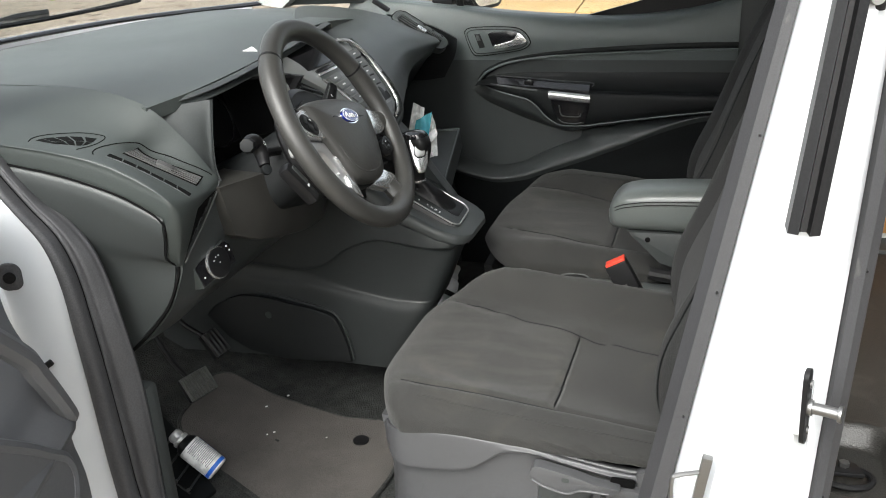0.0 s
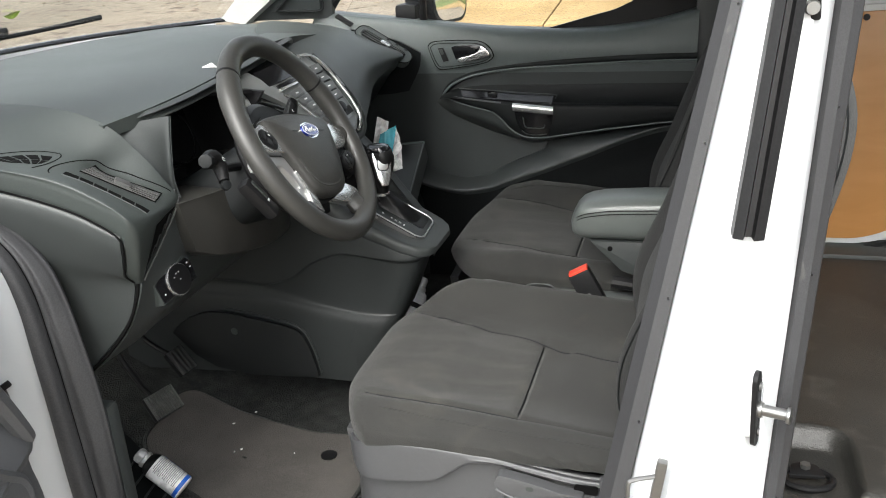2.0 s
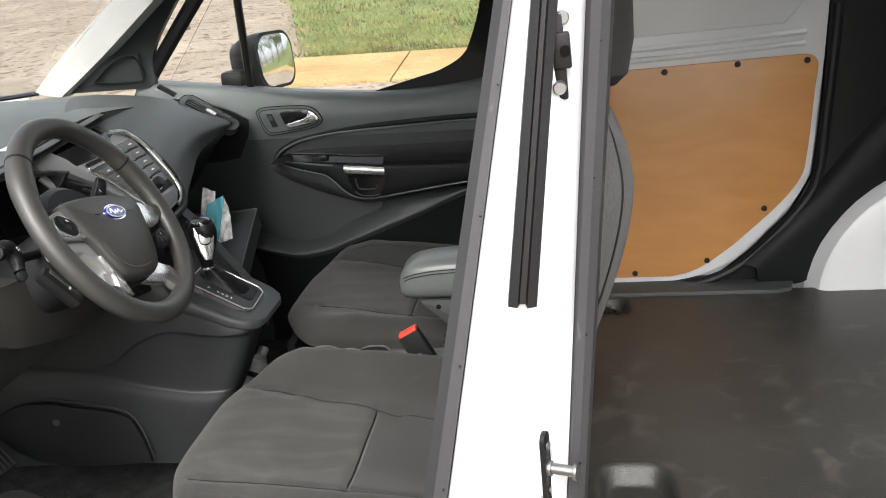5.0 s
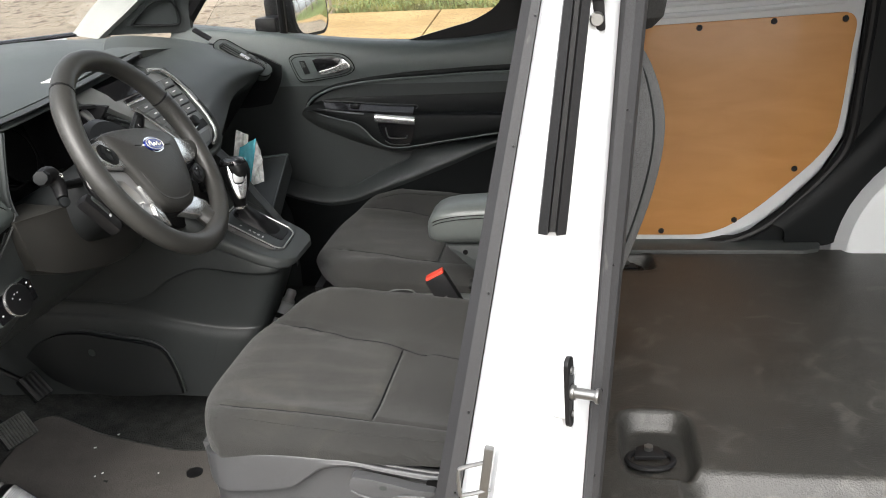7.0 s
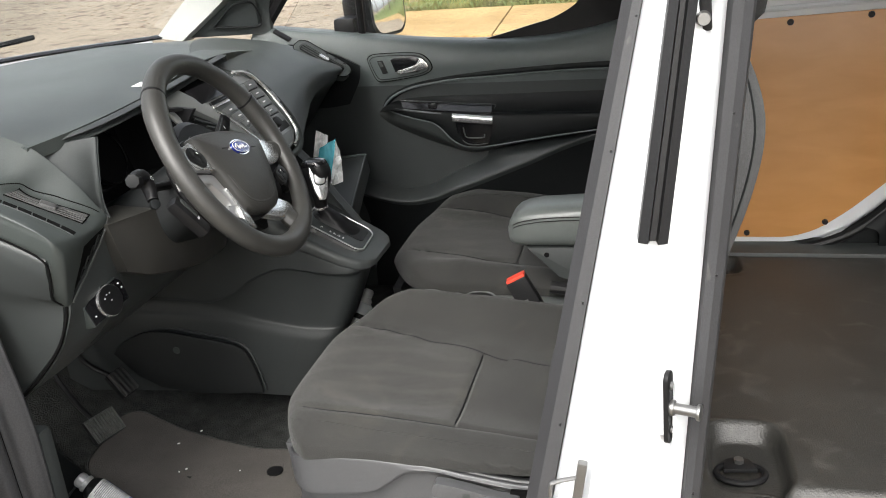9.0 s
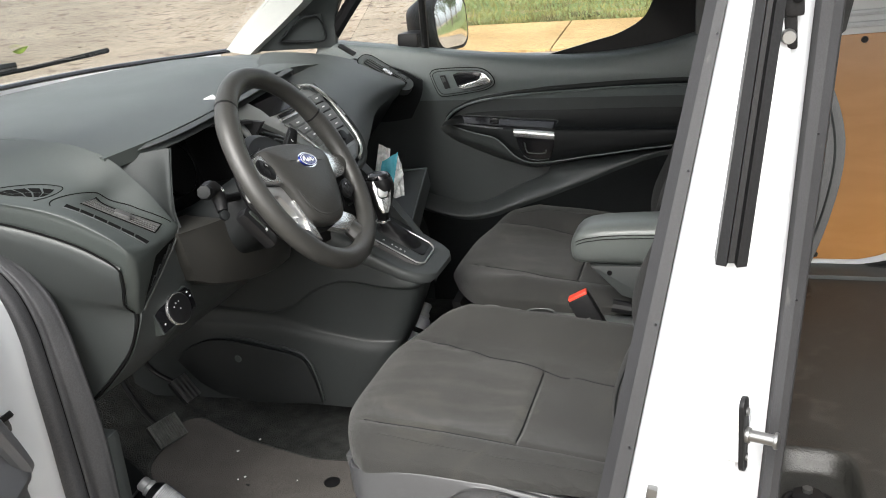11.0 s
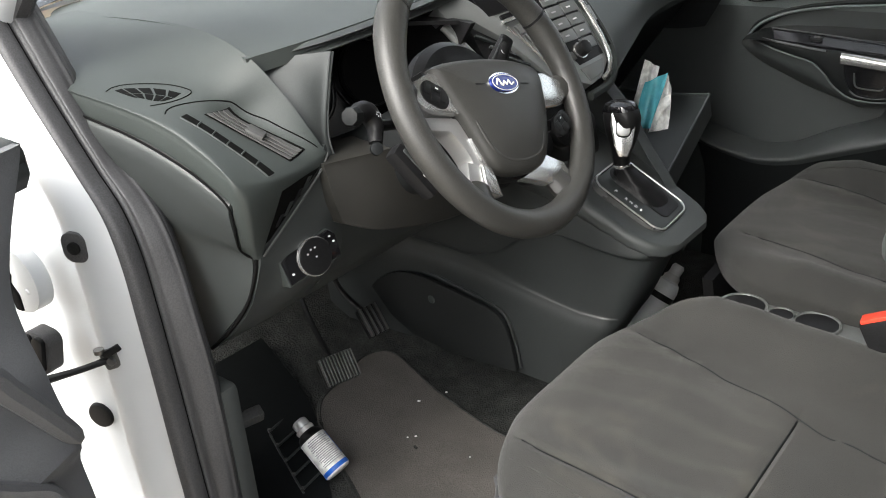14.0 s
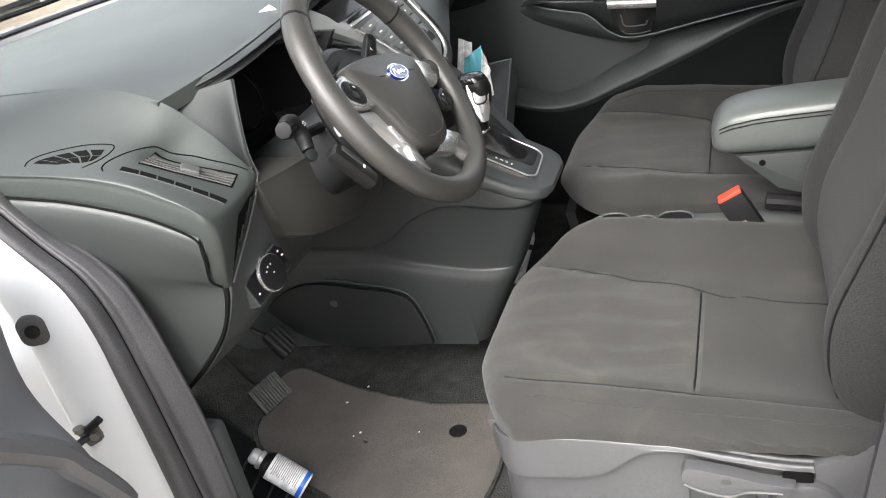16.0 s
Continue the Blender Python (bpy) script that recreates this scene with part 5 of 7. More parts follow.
# light stalk: faceted cap, thick bent body and a round end button
lamp = cpart("light_stalk", tube([(-0.186, 0.006, -0.078), (-0.170, 0.012, -0.080), (-0.156, 0.010, -0.083), (-0.150, -0.006, -0.085), (-0.156, -0.028, -0.086)], [0.0105, 0.0130, 0.0135, 0.0115, 0.0090], 14, 40), BLACK, "black light stalk")
cap = frame_at((-0.190, 0.005, -0.077), (0, 1, 0), (-0.93, -0.10, 0.34))
cpart("stalk_cap", moved(disc((0, 0, 0), 0.0135, 0.016, n=8, r2=0.0115, bevel=0.002), cap), SOFTBLACK, "dark faceted stalk cap", lamp)
cpart("end_button", moved(disc((0, 0, 0), 0.0085, 0.010, n=20, bevel=0.003), frame_at((-0.160, -0.036, -0.084), (0, 1, 0), (-0.5, -0.2, 0.84))), SOFTBLACK, "dark round button", lamp)
for a in range(6):
    cpart("stalk_mark", box((-0.152 + 0.0030 * math.cos(a * 1.05), 0.004 + 0.0030 * math.sin(a * 1.05), -0.0700), (0.0012, 0.0012, 0.0005), 0), MARK, parent=lamp)
cpart("stalk_root", tube([(-0.150, -0.004, -0.090), (-0.11, 0.0, -0.100), (-0.06, 0.004, -0.105)], 0.008, 10), BLACK, parent=lamp)
pod = cpart("cruise_pod", box((-0.146, -0.080, -0.050), (0.024, 0.078, 0.022), 0.008, (0, 0, 36)), BLACK, "black audio control pod")
cpart("pod_key", box((-0.150, -0.068, -0.0385), (0.008, 0.036, 0.003), 0.0012, (0, 0, 36)), PLASTIC2, parent=pod)
cpart("pod_mark", box((-0.140, -0.088, -0.0380), (0.006, 0.004, 0.0006), 0, (0, 0, 36)), MARK, parent=pod)

# light switch
LS = frame_at((-0.4500, 0.364, 1.004), (0.07, 0.98, 0.17), (0.97, -0.107, 0.23))
sw = thing("light_switch", "black rotary headlight switch with chrome ring", "switch", (-0.443, 0.363, 1.005))


def lpart(name, bm, material, label="", parent=sw):
    moved(bm, LS)
    moved(bm, Matrix.Translation(-V((-0.443, 0.363, 1.005))))
    return part(name, bm, material, parent, label)


lpart("plate_rim", prism([(-0.049, -0.018), (0.041, -0.0215), (0.0455, 0.012), (0.037, 0.024), (-0.034, 0.0245), (-0.049, 0.020)], 'z', -0.02, 0.0010, 0.001), PLASTIC)
lpart("switch_plate", prism([(-0.047, -0.016), (0.040, -0.0195), (0.0435, 0.012), (0.036, 0.022), (-0.033, 0.0225), (-0.047, 0.018)], 'z', -0.02, 0.0030, 0.0015), GLOSS, "gloss black plate")
dial = lpart("dial_ring", disc((0.001, 0.001, 0.0040), 0.0278, 0.006, n=40, r2=0.0268, bevel=0.002), SILVER, "chrome ring")
lpart("dial", disc((0.001, 0.001, 0.0060), 0.0252, 0.005, n=40, bevel=0.001), BLACK, "", dial)
for x, y in ((-0.010, 0.010), (-0.003, 0.0135), (0.004, 0.013), (0.001, 0.001)):
    lpart("dial_mark", box((x, y, 0.0087), (0.0026, 0.0020, 0.0006), 0), MARK, "", dial)
for x, y in ((-0.038, -0.004), (0.034, 0.013), (0.037, 0.004)):
    lpart("switch_mark", box((x, y, 0.0033), (0.0032, 0.0024, 0.0006), 0), MARK)

# ---- centre console ----
con = thing("centre_console", "dark grey centre console with automatic shifter", "console")
# body: sections from the dash back to the rounded nose
secs = []
for x, zt, zb, y0, y1 in ((-0.62, 1.06, 0.95, 0.838, 1.07), (-0.48, 1.03, 0.94, 0.836, 1.07), (-0.38, 0.985, 0.925, 0.835, 1.07), (-0.30, 0.938, 0.900, 0.836, 1.07), (-0.235, 0.904, 0.874, 0.840, 1.064), (-0.200, 0.890, 0.864, 0.848, 1.052), (-0.180, 0.882, 0.861, 0.866, 1.035), (-0.170, 0.876, 0.864, 0.895, 1.01)):
    w, h = y1 - y0, zt - zb
    secs.append([V((x, (y0 + y1) / 2 + a, (zt + zb) / 2 + b)) for a, b in rounded(w, h, min(0.035, w / 3, h / 2.5))])
part("console_body", loft(secs), PLASTIC2, con)


def along(table, x):
    """Value at x of a line given as (x, value) pairs."""
    for (x0, v0), (x1, v1) in zip(table, table[1:]):
        if x <= x1:
            return v0 + (v1 - v0) * max(0.0, (x - x0) / (x1 - x0))
    return table[-1][1]


SEAM_Z = [(-0.95, 0.96), (-0.50, 0.955), (-0.40, 0.948), (-0.302, 0.915), (-0.254, 0.893), (-0.209, 0.876), (-0.15, 0.872)]
STEP_Z = [(-0.95, 0.60), (-0.70, 0.665), (-0.62, 0.71), (-0.545, 0.774), (-0.475, 0.830), (-0.42, 0.862), (-0.363, 0.872), (-0.304, 0.863), (-0.232, 0.8565), (-0.15, 0.857)]
SOFT_Z = [(-0.95, 0.78), (-0.567, 0.756), (-0.44, 0.737), (-0.344, 0.724), (-0.15, 0.718)]
NOSE_X = [(0.50, -0.365), (0.55, -0.340), (0.62, -0.303), (0.70, -0.258), (0.75, -0.234), (0.80, -0.214), (0.85, -0.196), (0.88, -0.184), (0.96, -0.165)]


def side_row(level, y):
    """One level of the console flank: straight along the footwell, then round the nose."""
    row = [(x, y - 0.03 * max(0.0, (-0.62 - x) / 0.33), level(x)) for x in (-0.95, -0.78, -0.70, -0.62, -0.56, -0.50, -0.45, -0.40, -0.36)]
    n = along(NOSE_X, level(-0.20))
    for back, dy in ((0.085, 0.0), (0.045, 0.003), (0.018, 0.012), (0.004, 0.030), (0.0, 0.065), (0.004, 0.12), (0.02, 0.165)):
        row.append((n - back, y + dy, level(n - back)))
    return row


def step_low(off):
    """Lines under the step, which give way to the soft crease where the step runs down behind it."""
    return lambda x: max(along(STEP_Z, x) - off, along(SOFT_Z, x) + 0.03 - off * 0.2)


FLANK = mat("console flank plastic", (0.0228, 0.0257, 0.0257), 0.46, grain=900, bump=0.35, dist=0.0005, var=0.10)
part("side_panel", patch([side_row(lambda x: along(SEAM_Z, x) + 0.008, 0.848), side_row(lambda x: along(SEAM_Z, x) - 0.004, 0.842), side_row(lambda x: max(along(STEP_Z, x), along(SOFT_Z, x) + 0.05) + 0.006, 0.839), side_row(step_low(0.0), 0.841), side_row(step_low(0.006), 0.849), side_row(step_low(0.020), 0.853), side_row(lambda x: along(SOFT_Z, x) + 0.014, 0.855), side_row(lambda x: along(SOFT_Z, x) - 0.004, 0.851), side_row(lambda x: along(SOFT_Z, x) - 0.030, 0.844), side_row(lambda x: 0.64, 0.843), side_row(lambda x: 0.55, 0.848)], 80, 80, 0.02, (-0.3, 1, 0)), FLANK, con, "moulded console flank")
rec = [(p.x, p.y) for p in cr([(x, z, 0) for x, z in ((-0.817, 0.655), (-0.784, 0.686), (-0.728, 0.711), (-0.669, 0.715), (-0.597, 0.704), (-0.52, 0.691), (-0.484, 0.674), (-0.466, 0.638), (-0.456, 0.600), (-0.450, 0.566))], 40)] + [(-0.537, 0.560), (-0.62, 0.558), (-0.71, 0.570), (-0.765, 0.600)]
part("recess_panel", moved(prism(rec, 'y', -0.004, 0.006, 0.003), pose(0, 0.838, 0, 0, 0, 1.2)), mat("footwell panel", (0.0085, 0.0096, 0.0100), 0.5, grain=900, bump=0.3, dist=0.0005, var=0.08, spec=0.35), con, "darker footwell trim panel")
part("recess_lip", tube([(x, 0.840, z + 0.002) for x, z in rec[:40:3] + rec[39:40]], 0.0032, 8, 60), FLANK, con)
part("panel_clip", prism(rounded(0.044, 0.038, 0.008), 'y', 0.8255, 0.832, 0.002), FLANK, con).data.transform(Matrix.Translation((-0.652, 0, 0.669)))
part("clip_stud", disc((-0.650, 0.823, 0.670), 0.013, 0.008, (90, 0, 0), 20, 0.008), PLASTIC, con)
part("console_wall", patch([[(-0.43, 1.035, 1.13), (-0.394, 1.045, 1.092), (-0.35, 1.050, 1.044), (-0.304, 1.050, 0.977), (-0.265, 1.046, 0.930), (-0.225, 1.030, 0.885)], [(-0.44, 1.062, 1.12), (-0.40, 1.068, 1.085), (-0.352, 1.070, 1.036), (-0.306, 1.070, 0.968), (-0.264, 1.066, 0.920), (-0.222, 1.048, 0.875)], [(-0.45, 1.075, 0.98), (-0.42, 1.075, 0.94), (-0.36, 1.075, 0.90), (-0.31, 1.074, 0.85), (-0.264, 1.070, 0.82), (-0.22, 1.05, 0.80)]], 12, 24, 0.014, (0, -1, -0.3)), PLASTIC2, con, "sloping console side wall")
# shifter bezel on the sloping top
SB = frame_at((-0.268, 0.945, 0.925), (0.86, 0.06, -0.50), (0.50, 0.0, 0.86))
part("shift_surround", moved(prism(rounded(0.150, 0.124, 0.026), 'z', -0.012, 0.006, 0.003), SB), DSILVER, con, "satin silver surround")
part("shift_plate", moved(prism(rounded(0.140, 0.114, 0.022), 'z', -0.006, 0.0085, 0.002), SB), DOORTRIM, con, "dark grey shift plate")
part("shift_rim", moved(tube([(x, y, 0.0085) for x, y in rounded(0.145, 0.119, 0.024)] + [(0.0725, 0.0355, 0.0085)], 0.0016, 6, 90), SB), MIDSILVER, con, "thin bright rim")
part("shift_slot", moved(prism(rounded(0.116, 0.066, 0.014), 'z', 0.004, 0.0105, 0.0015), SB @ Matrix.Translation((0.004, 0.014, 0))), BLACK, con, "black shift gate")
KB = V((-0.298, 0.938, 0.984))
boot = []
for k in range(9):
    u = k / 8
    c = (SB @ V((-0.010, 0.014, 0.009))).lerp(KB, u)
    wx, wy = 0.088 * (1 - u) ** 1.6 + 0.024, 0.046 * (1 - u) ** 1.3 + 0.026
    wx *= 1 + 0.10 * math.sin(k * 2.6)
    ax = (SB.to_3x3() @ V((1, 0, 0))).lerp(V((1, 0, 0)), u)
    boot.append([c + ax * x + V((0, y, 0)) for x, y in rounded(wx, wy, min(wx, wy) * 0.4)])
part("shift_boot", loft(boot), BLACK, con, "creased black vinyl shift boot")
letters("P", 0.0095, SB @ Matrix.Translation((-0.031, -0.043, 0.0092)), MARK, con, "gear_letter")
for k, ch in enumerate("RNDS"):
    letters(ch, 0.0085, SB @ Matrix.Translation((-0.009 + 0.0103 * k, -0.043, 0.0092)), MARK, con, "gear_letter")
KN = frame_at(KB, (0, 1, 0), (-0.05, -0.04, 1.0))
shifter = part("shift_knob", moved(loft([[V((x * w, y * d - o, z)) for x, y in rounded(0.050, 0.060, 0.022)] for w, d, o, z in ((0.48, 0.44, 0, -0.004), (0.50, 0.46, 0, 0.006), (0.58, 0.56, 0.001, 0.022), (0.76, 0.78, 0.003, 0.040), (0.94, 0.95, 0.004, 0.060), (1.0, 1.02, 0.004, 0.078), (0.94, 1.0, 0.002, 0.092), (0.72, 0.78, 0.0, 0.101))]), KN), BLACK, con, "black shift knob with a silver face")
part("knob_cap", moved(loft([[V((x * w + 0.002, y * w, z)) for x, y in rounded(0.050, 0.060, 0.022)] for w, z in ((0.98, 0.089), (0.96, 0.096), (0.80, 0.1035), (0.45, 0.107))]), KN), GLOSS, shifter, "gloss black cap")
FACEM = frame_at(KB + V((0.014, -0.025, 0.062)), (0.85, 0.53, 0.0), (0.50, -0.80, 0.30))
part("knob_face", moved(prism([(-0.019, 0.034), (0.019, 0.034), (0.021, 0.016), (0.015, -0.020), (0.007, -0.040), (-0.007, -0.040), (-0.015, -0.020), (-0.021, 0.016)], 'z', -0.014, 0.001, 0.003), FACEM), SILVER, shifter, "silver face plate")
part("face_inlay", moved(prism(rounded(0.026, 0.030, 0.010), 'z', -0.01, 0.0020, 0.001), FACEM @ Matrix.Translation((0, 0.007, 0))), GLOSS, shifter)
part("knob_button", moved(prism(rounded(0.022, 0.025, 0.008), 'z', -0.01, 0.0040, 0.0015), FACEM @ Matrix.Translation((0, 0.007, 0))), MIDSILVER, shifter, "oval shift button")
part("knob_collar", moved(disc((0, 0, -0.004), 0.0150, 0.006, n=20, bevel=0.001), KN), SILVER, shifter)
# low rear console with cup holders
rear = thing("rear_console", "low grey floor console with cup holders and a handbrake", "console")
TRAY = mat("floor console plastic", (0.088, 0.093, 0.090), 0.45, grain=900, bump=0.3, dist=0.0005, var=0.08)
part("tray", box((0.1475, 0.972, 0.600), (0.565, 0.112, 0.29), 0.022), TRAY, rear, "grey moulded tray")
for x, r in ((-0.085, 0.036), (-0.022, 0.020), (0.036, 0.034)):
    cup = part("cup_holder", disc((x, 0.988, 0.7455), r, 0.004, n=28), BLACK, rear, "dark round cup holder")
    part("cup_ring", tube([(x + (r + 0.002) * math.cos(a), 0.988 + (r + 0.002) * math.sin(a), 0.7465) for a in (q * math.pi / 6 for q in range(13))], 0.0032, 6, 40), TRAY, cup)
part("handbrake", tube([(0.32, 0.975, 0.75), (0.26, 0.975, 0.775), (0.20, 0.975, 0.785)], 0.014, 10), BLACK, rear)


# ---- seats ----
def seam_lines(d, s):
    """Offsets of the outboard and inboard seams from the seat's middle, d behind the front edge."""
    if s < 0:
        return 0.215 - 0.06 * min(1.0, d / 0.40), -0.100 - 0.04 * min(1.0, d / 0.40)
    outer = -0.205 + 0.03 * max(0.0, 1 - d / 0.10) ** 2
    inner = 0.128 - 0.070 * min(1.0, max(0.0, (d - 0.03) / 0.40))
    return s * outer, s * inner


def cushion(cy, s, x0=-0.225, x1=0.36):
    """Cushion as rings from the front roll to the back, with pulled seams; s is the outboard side."""
    rings, n, m = [], 110, 180
    for i in range(n):
        t = (i / (n - 1)) ** 1.5
        x = x0 + (x1 - x0) * t
        d = x - x0
        roll = math.sqrt(max(0.0, 1 - (1 - min(d / 0.085, 1)) ** 2))
        zt = 0.800 - 0.06 * t
        zb, zc = 0.712 + 0.01 * t, 0.748 - 0.005 * t
        inner = 0.10 + 0.178 * (1 - max(0, 1 - d / 0.20) ** 2.5)
        wide = 0.278 if s > 0 else 0.312
        outer = min(wide, 0.13 + (wide - 0.118) * (1 - max(0, 1 - d / 0.13) ** 2.5))
        so, si = seam_lines(d, s)
        ring = []
        for k in range(m):
            a = 2 * math.pi * k / m
            c, sn = math.cos(a), math.sin(a)
            half = outer if c * s < 0 else inner
            yy = half * math.copysign(abs(c) ** 0.40, c)
            zz = math.copysign(abs(sn) ** 0.70, sn)
            z = zc + ((zt - zc) if zz > 0 else (zc - zb)) * zz * (0.10 + 0.90 * roll)
            if sn > 0:
                v = abs(yy) / 0.278
                far = (1.6 if s > 0 else 1.0) if c * s > 0 else 0.45
                z += 0.030 * far * math.exp(-((v - 0.80) / 0.20) ** 2) * roll * min(1, d / (0.14 if s > 0 else 0.2)) - 0.006 * (1 - v * v) * roll
                if s < 0 and c > 0:
                    z += 0.058 * math.exp(-((v - 1.02) / 0.26) ** 2) * roll * min(1, d / 0.16) * min(1.0, 2.5 * sn) * (1 - 0.3 * t)
                g = min(1.0, max(0.0, (d - 0.03) / 0.06))
                for line in (so, si):
                    z -= 0.005 * math.exp(-((yy - line) / 0.007) ** 2) * g
                if min(so, si) - 0.004 < yy < max(so, si) + 0.004:
                    z -= 0.010 * math.exp(-((x - 0.094) / 0.006) ** 2)
                    z -= 0.004 * min(1.0, max(0.0, (x - 0.094) / 0.03))
                z += 0.0028 * noise.noise(V((x * 9, yy * 9, cy * 7))) * roll + 0.0012 * noise.noise(V((x * 26, yy * 16, cy * 3))) * roll
            if c * s < -0.6:
                # gathers where the cover is pulled down at the rear of the outboard side
                pull = min(1.0, max(0.0, (x - 0.02) / 0.16)) * math.exp(-((sn - 0.35) / 0.5) ** 2)
                yy += s * 0.0040 * pull * math.sin(130 * (x + 2.2 * z) + 1.4 * math.sin(31 * x))
            ring.append(V((x, cy + yy, z)))
        rings.append(ring)
    return loft(rings)
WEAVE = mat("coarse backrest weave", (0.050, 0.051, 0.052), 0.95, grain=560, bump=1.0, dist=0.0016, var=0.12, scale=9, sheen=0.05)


def backrest(cy, w=0.25):
    """Backrest lofted upward: front and back faces lean rearward."""
    rings = []
    prof = ((0.72, 0.300, 0.420, 0.90), (0.80, 0.262, 0.432, 0.98), (0.90, 0.262, 0.460, 1.0), (1.02, 0.310, 0.502, 1.0), (1.15, 0.355, 0.545, 0.97), (1.25, 0.395, 0.558, 0.92), (1.33, 0.430, 0.535, 0.80), (1.352, 0.450, 0.510, 0.70))
    zs = cr([(p[0], p[1], p[2]) for p in prof], 34)
    ws = cr([(p[3], 0, 0) for p in prof], 34)
    for q, s in zip(zs, ws):
        z, xf, xb = q
        ring = []
        for k in range(56):
            a = 2 * math.pi * k / 56
            c, sn = math.cos(a), math.sin(a)
            yy = w * s.x * math.copysign(abs(c) ** 0.45, c)
            d = math.copysign(abs(sn) ** 0.6, sn)
            x = (xf + xb) / 2 - d * (xb - xf) / 2
            if sn > 0:
                v = abs(yy) / w
                x -= 0.030 * math.exp(-((v - 0.82) / 0.15) ** 2) - 0.012
                x += 0.006 * math.exp(-((abs(yy) - 0.15) / 0.007) ** 2)
            ring.append(V((x, cy + yy, z)))
        rings.append(ring)
    return loft(rings), rings


def seat(cy, name, label, s):
    ob = thing(name, label, "seat")
    pad = cushion(cy, s)
    tree = BVHTree.FromBMesh(pad)
    cover = part("cushion", pad, CLOTH, ob, "dark cloth cushion with wavy woven pattern")
    cover.data.materials.append(FABRIC)
    for f in cover.data.polygons:
        so, si = seam_lines(f.center.x + 0.225, s)
        if f.center.x < 0.094 and min(so, si) < f.center.y - cy < max(so, si) and f.normal.z > -0.2:
            f.material_index = 1

    def top(x, y, lift=0.0002):
        return V((x, y, tree.ray_cast(V((x, y, 1.0)), V((0, 0, -1)))[0].z + lift))

    for k in (0, 1):
        part("seam", tube([top(-0.165 + 0.03 * i, cy + seam_lines(0.06 + 0.03 * i, s)[k], 0.0004) for i in range(16)], 0.0012, 6, 60), SOFTBLACK, ob)
    so, si = seam_lines(0.319, s)
    part("insert_seam", tube([top(0.094, cy + so + (si - so) * i / 10, 0.0) for i in range(11)], 0.0016, 6, 50), SOFTBLACK, ob)
    part("piping", tube([top(-0.16 + 0.045 * i, cy - s * (0.236 + 0.010 * min(1, i / 3)), 0.0004) for i in range(11)], 0.0013, 6, 60), CLOTH, ob)
    pad, rings = backrest(cy)
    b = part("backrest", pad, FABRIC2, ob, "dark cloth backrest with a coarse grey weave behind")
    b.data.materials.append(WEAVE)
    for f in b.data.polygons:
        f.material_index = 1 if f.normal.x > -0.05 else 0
    for k in (33, 51, 21, 6):
        part("seam", tube([rings[j][k] for j in range(3, 31, 3)], 0.0018, 6, 60), SOFTBLACK, b)
    part("seam", tube([rings[17][k] for k in (33, 31, 29, 27)], 0.0018, 6, 30), SOFTBLACK, b)
    h = part("headrest", loft([[V((0.505 + dx, cy + yy, z)) for dx, yy in ((x, y) for x, y in rounded(dd, ww, dd / 2.2))] for z, dd, ww in ((1.372, 0.07, 0.16), (1.39, 0.10, 0.22), (1.44, 0.115, 0.25), (1.51, 0.11, 0.25), (1.55, 0.08, 0.22), (1.565, 0.04, 0.16))]), FABRIC2, ob, "dark cloth headrest")
    for k in (-1, 1):
        part("headrest_post", disc((0.505, cy + 0.06 * k, 1.365), 0.007, 0.06), CHROME, ob)
        part("post_guide", box((0.505, cy + 0.06 * k, 1.348), (0.03, 0.03, 0.016), 0.004), BLACK, ob)
    # plastic valance round the base: a flange over a set-back side face
    y = cy - s * 0.278
    cols = ((-0.185, 0.726, 0.690, 0.045), (-0.165, 0.732, 0.676, 0.018), (-0.13, 0.742, 0.674, 0.004), (-0.037, 0.746, 0.686, 0.0), (0.0, 0.745, 0.706, 0.0), (0.03, 0.744, 0.726, 0.0), (0.078, 0.740, 0.731, 0.0), (0.138, 0.729, 0.720, 0.0), (0.236, 0.719, 0.708, 0.0), (0.36, 0.736, 0.724, 0.0))
    part("side_valance", patch([[(x, y + s * (q + g), z) for x, a, b, g in cols for z in [f(a, b)]] for q, f in ((0.014, lambda a, b: a - 0.004), (0.002, lambda a, b: a), (-0.002, lambda a, b: a - 0.006), (-0.003, lambda a, b: b + 0.004), (0.001, lambda a, b: b - 0.002), (0.016, lambda a, b: b - 0.010), (0.018, lambda a, b: 0.62), (0.012, lambda a, b: 0.52))], 44, 60, 0.012, (0, s, 0)), SEATBASE if s > 0 else PLASTIC2, ob, "plastic seat valance")
    part("front_valance", patch([[(-0.195, cy - 0.225, 0.73), (-0.205, cy, 0.73), (-0.195, cy + 0.225, 0.73)], [(-0.165, cy - 0.22, 0.52), (-0.17, cy, 0.52), (-0.165, cy + 0.22, 0.52)]], 6, 14, 0.02, (1, 0, 0)), SEATBASE if s > 0 else BLACK, ob)
    part("far_valance", box((0.09, cy + s * 0.225, 0.61), (0.48, 0.02, 0.18), 0.006), SEATBASE if s > 0 else BLACK, ob)
    part("seat_rail", box((0.08, cy, 0.485), (0.56, 0.40, 0.06), 0.01), BLACK, ob)
    return ob


ds = seat(0.627, "driver_seat", "dark grey cloth driver seat with grey plastic base", 1)
seat(1.300, "passenger_seat", "dark grey cloth passenger seat", -1)
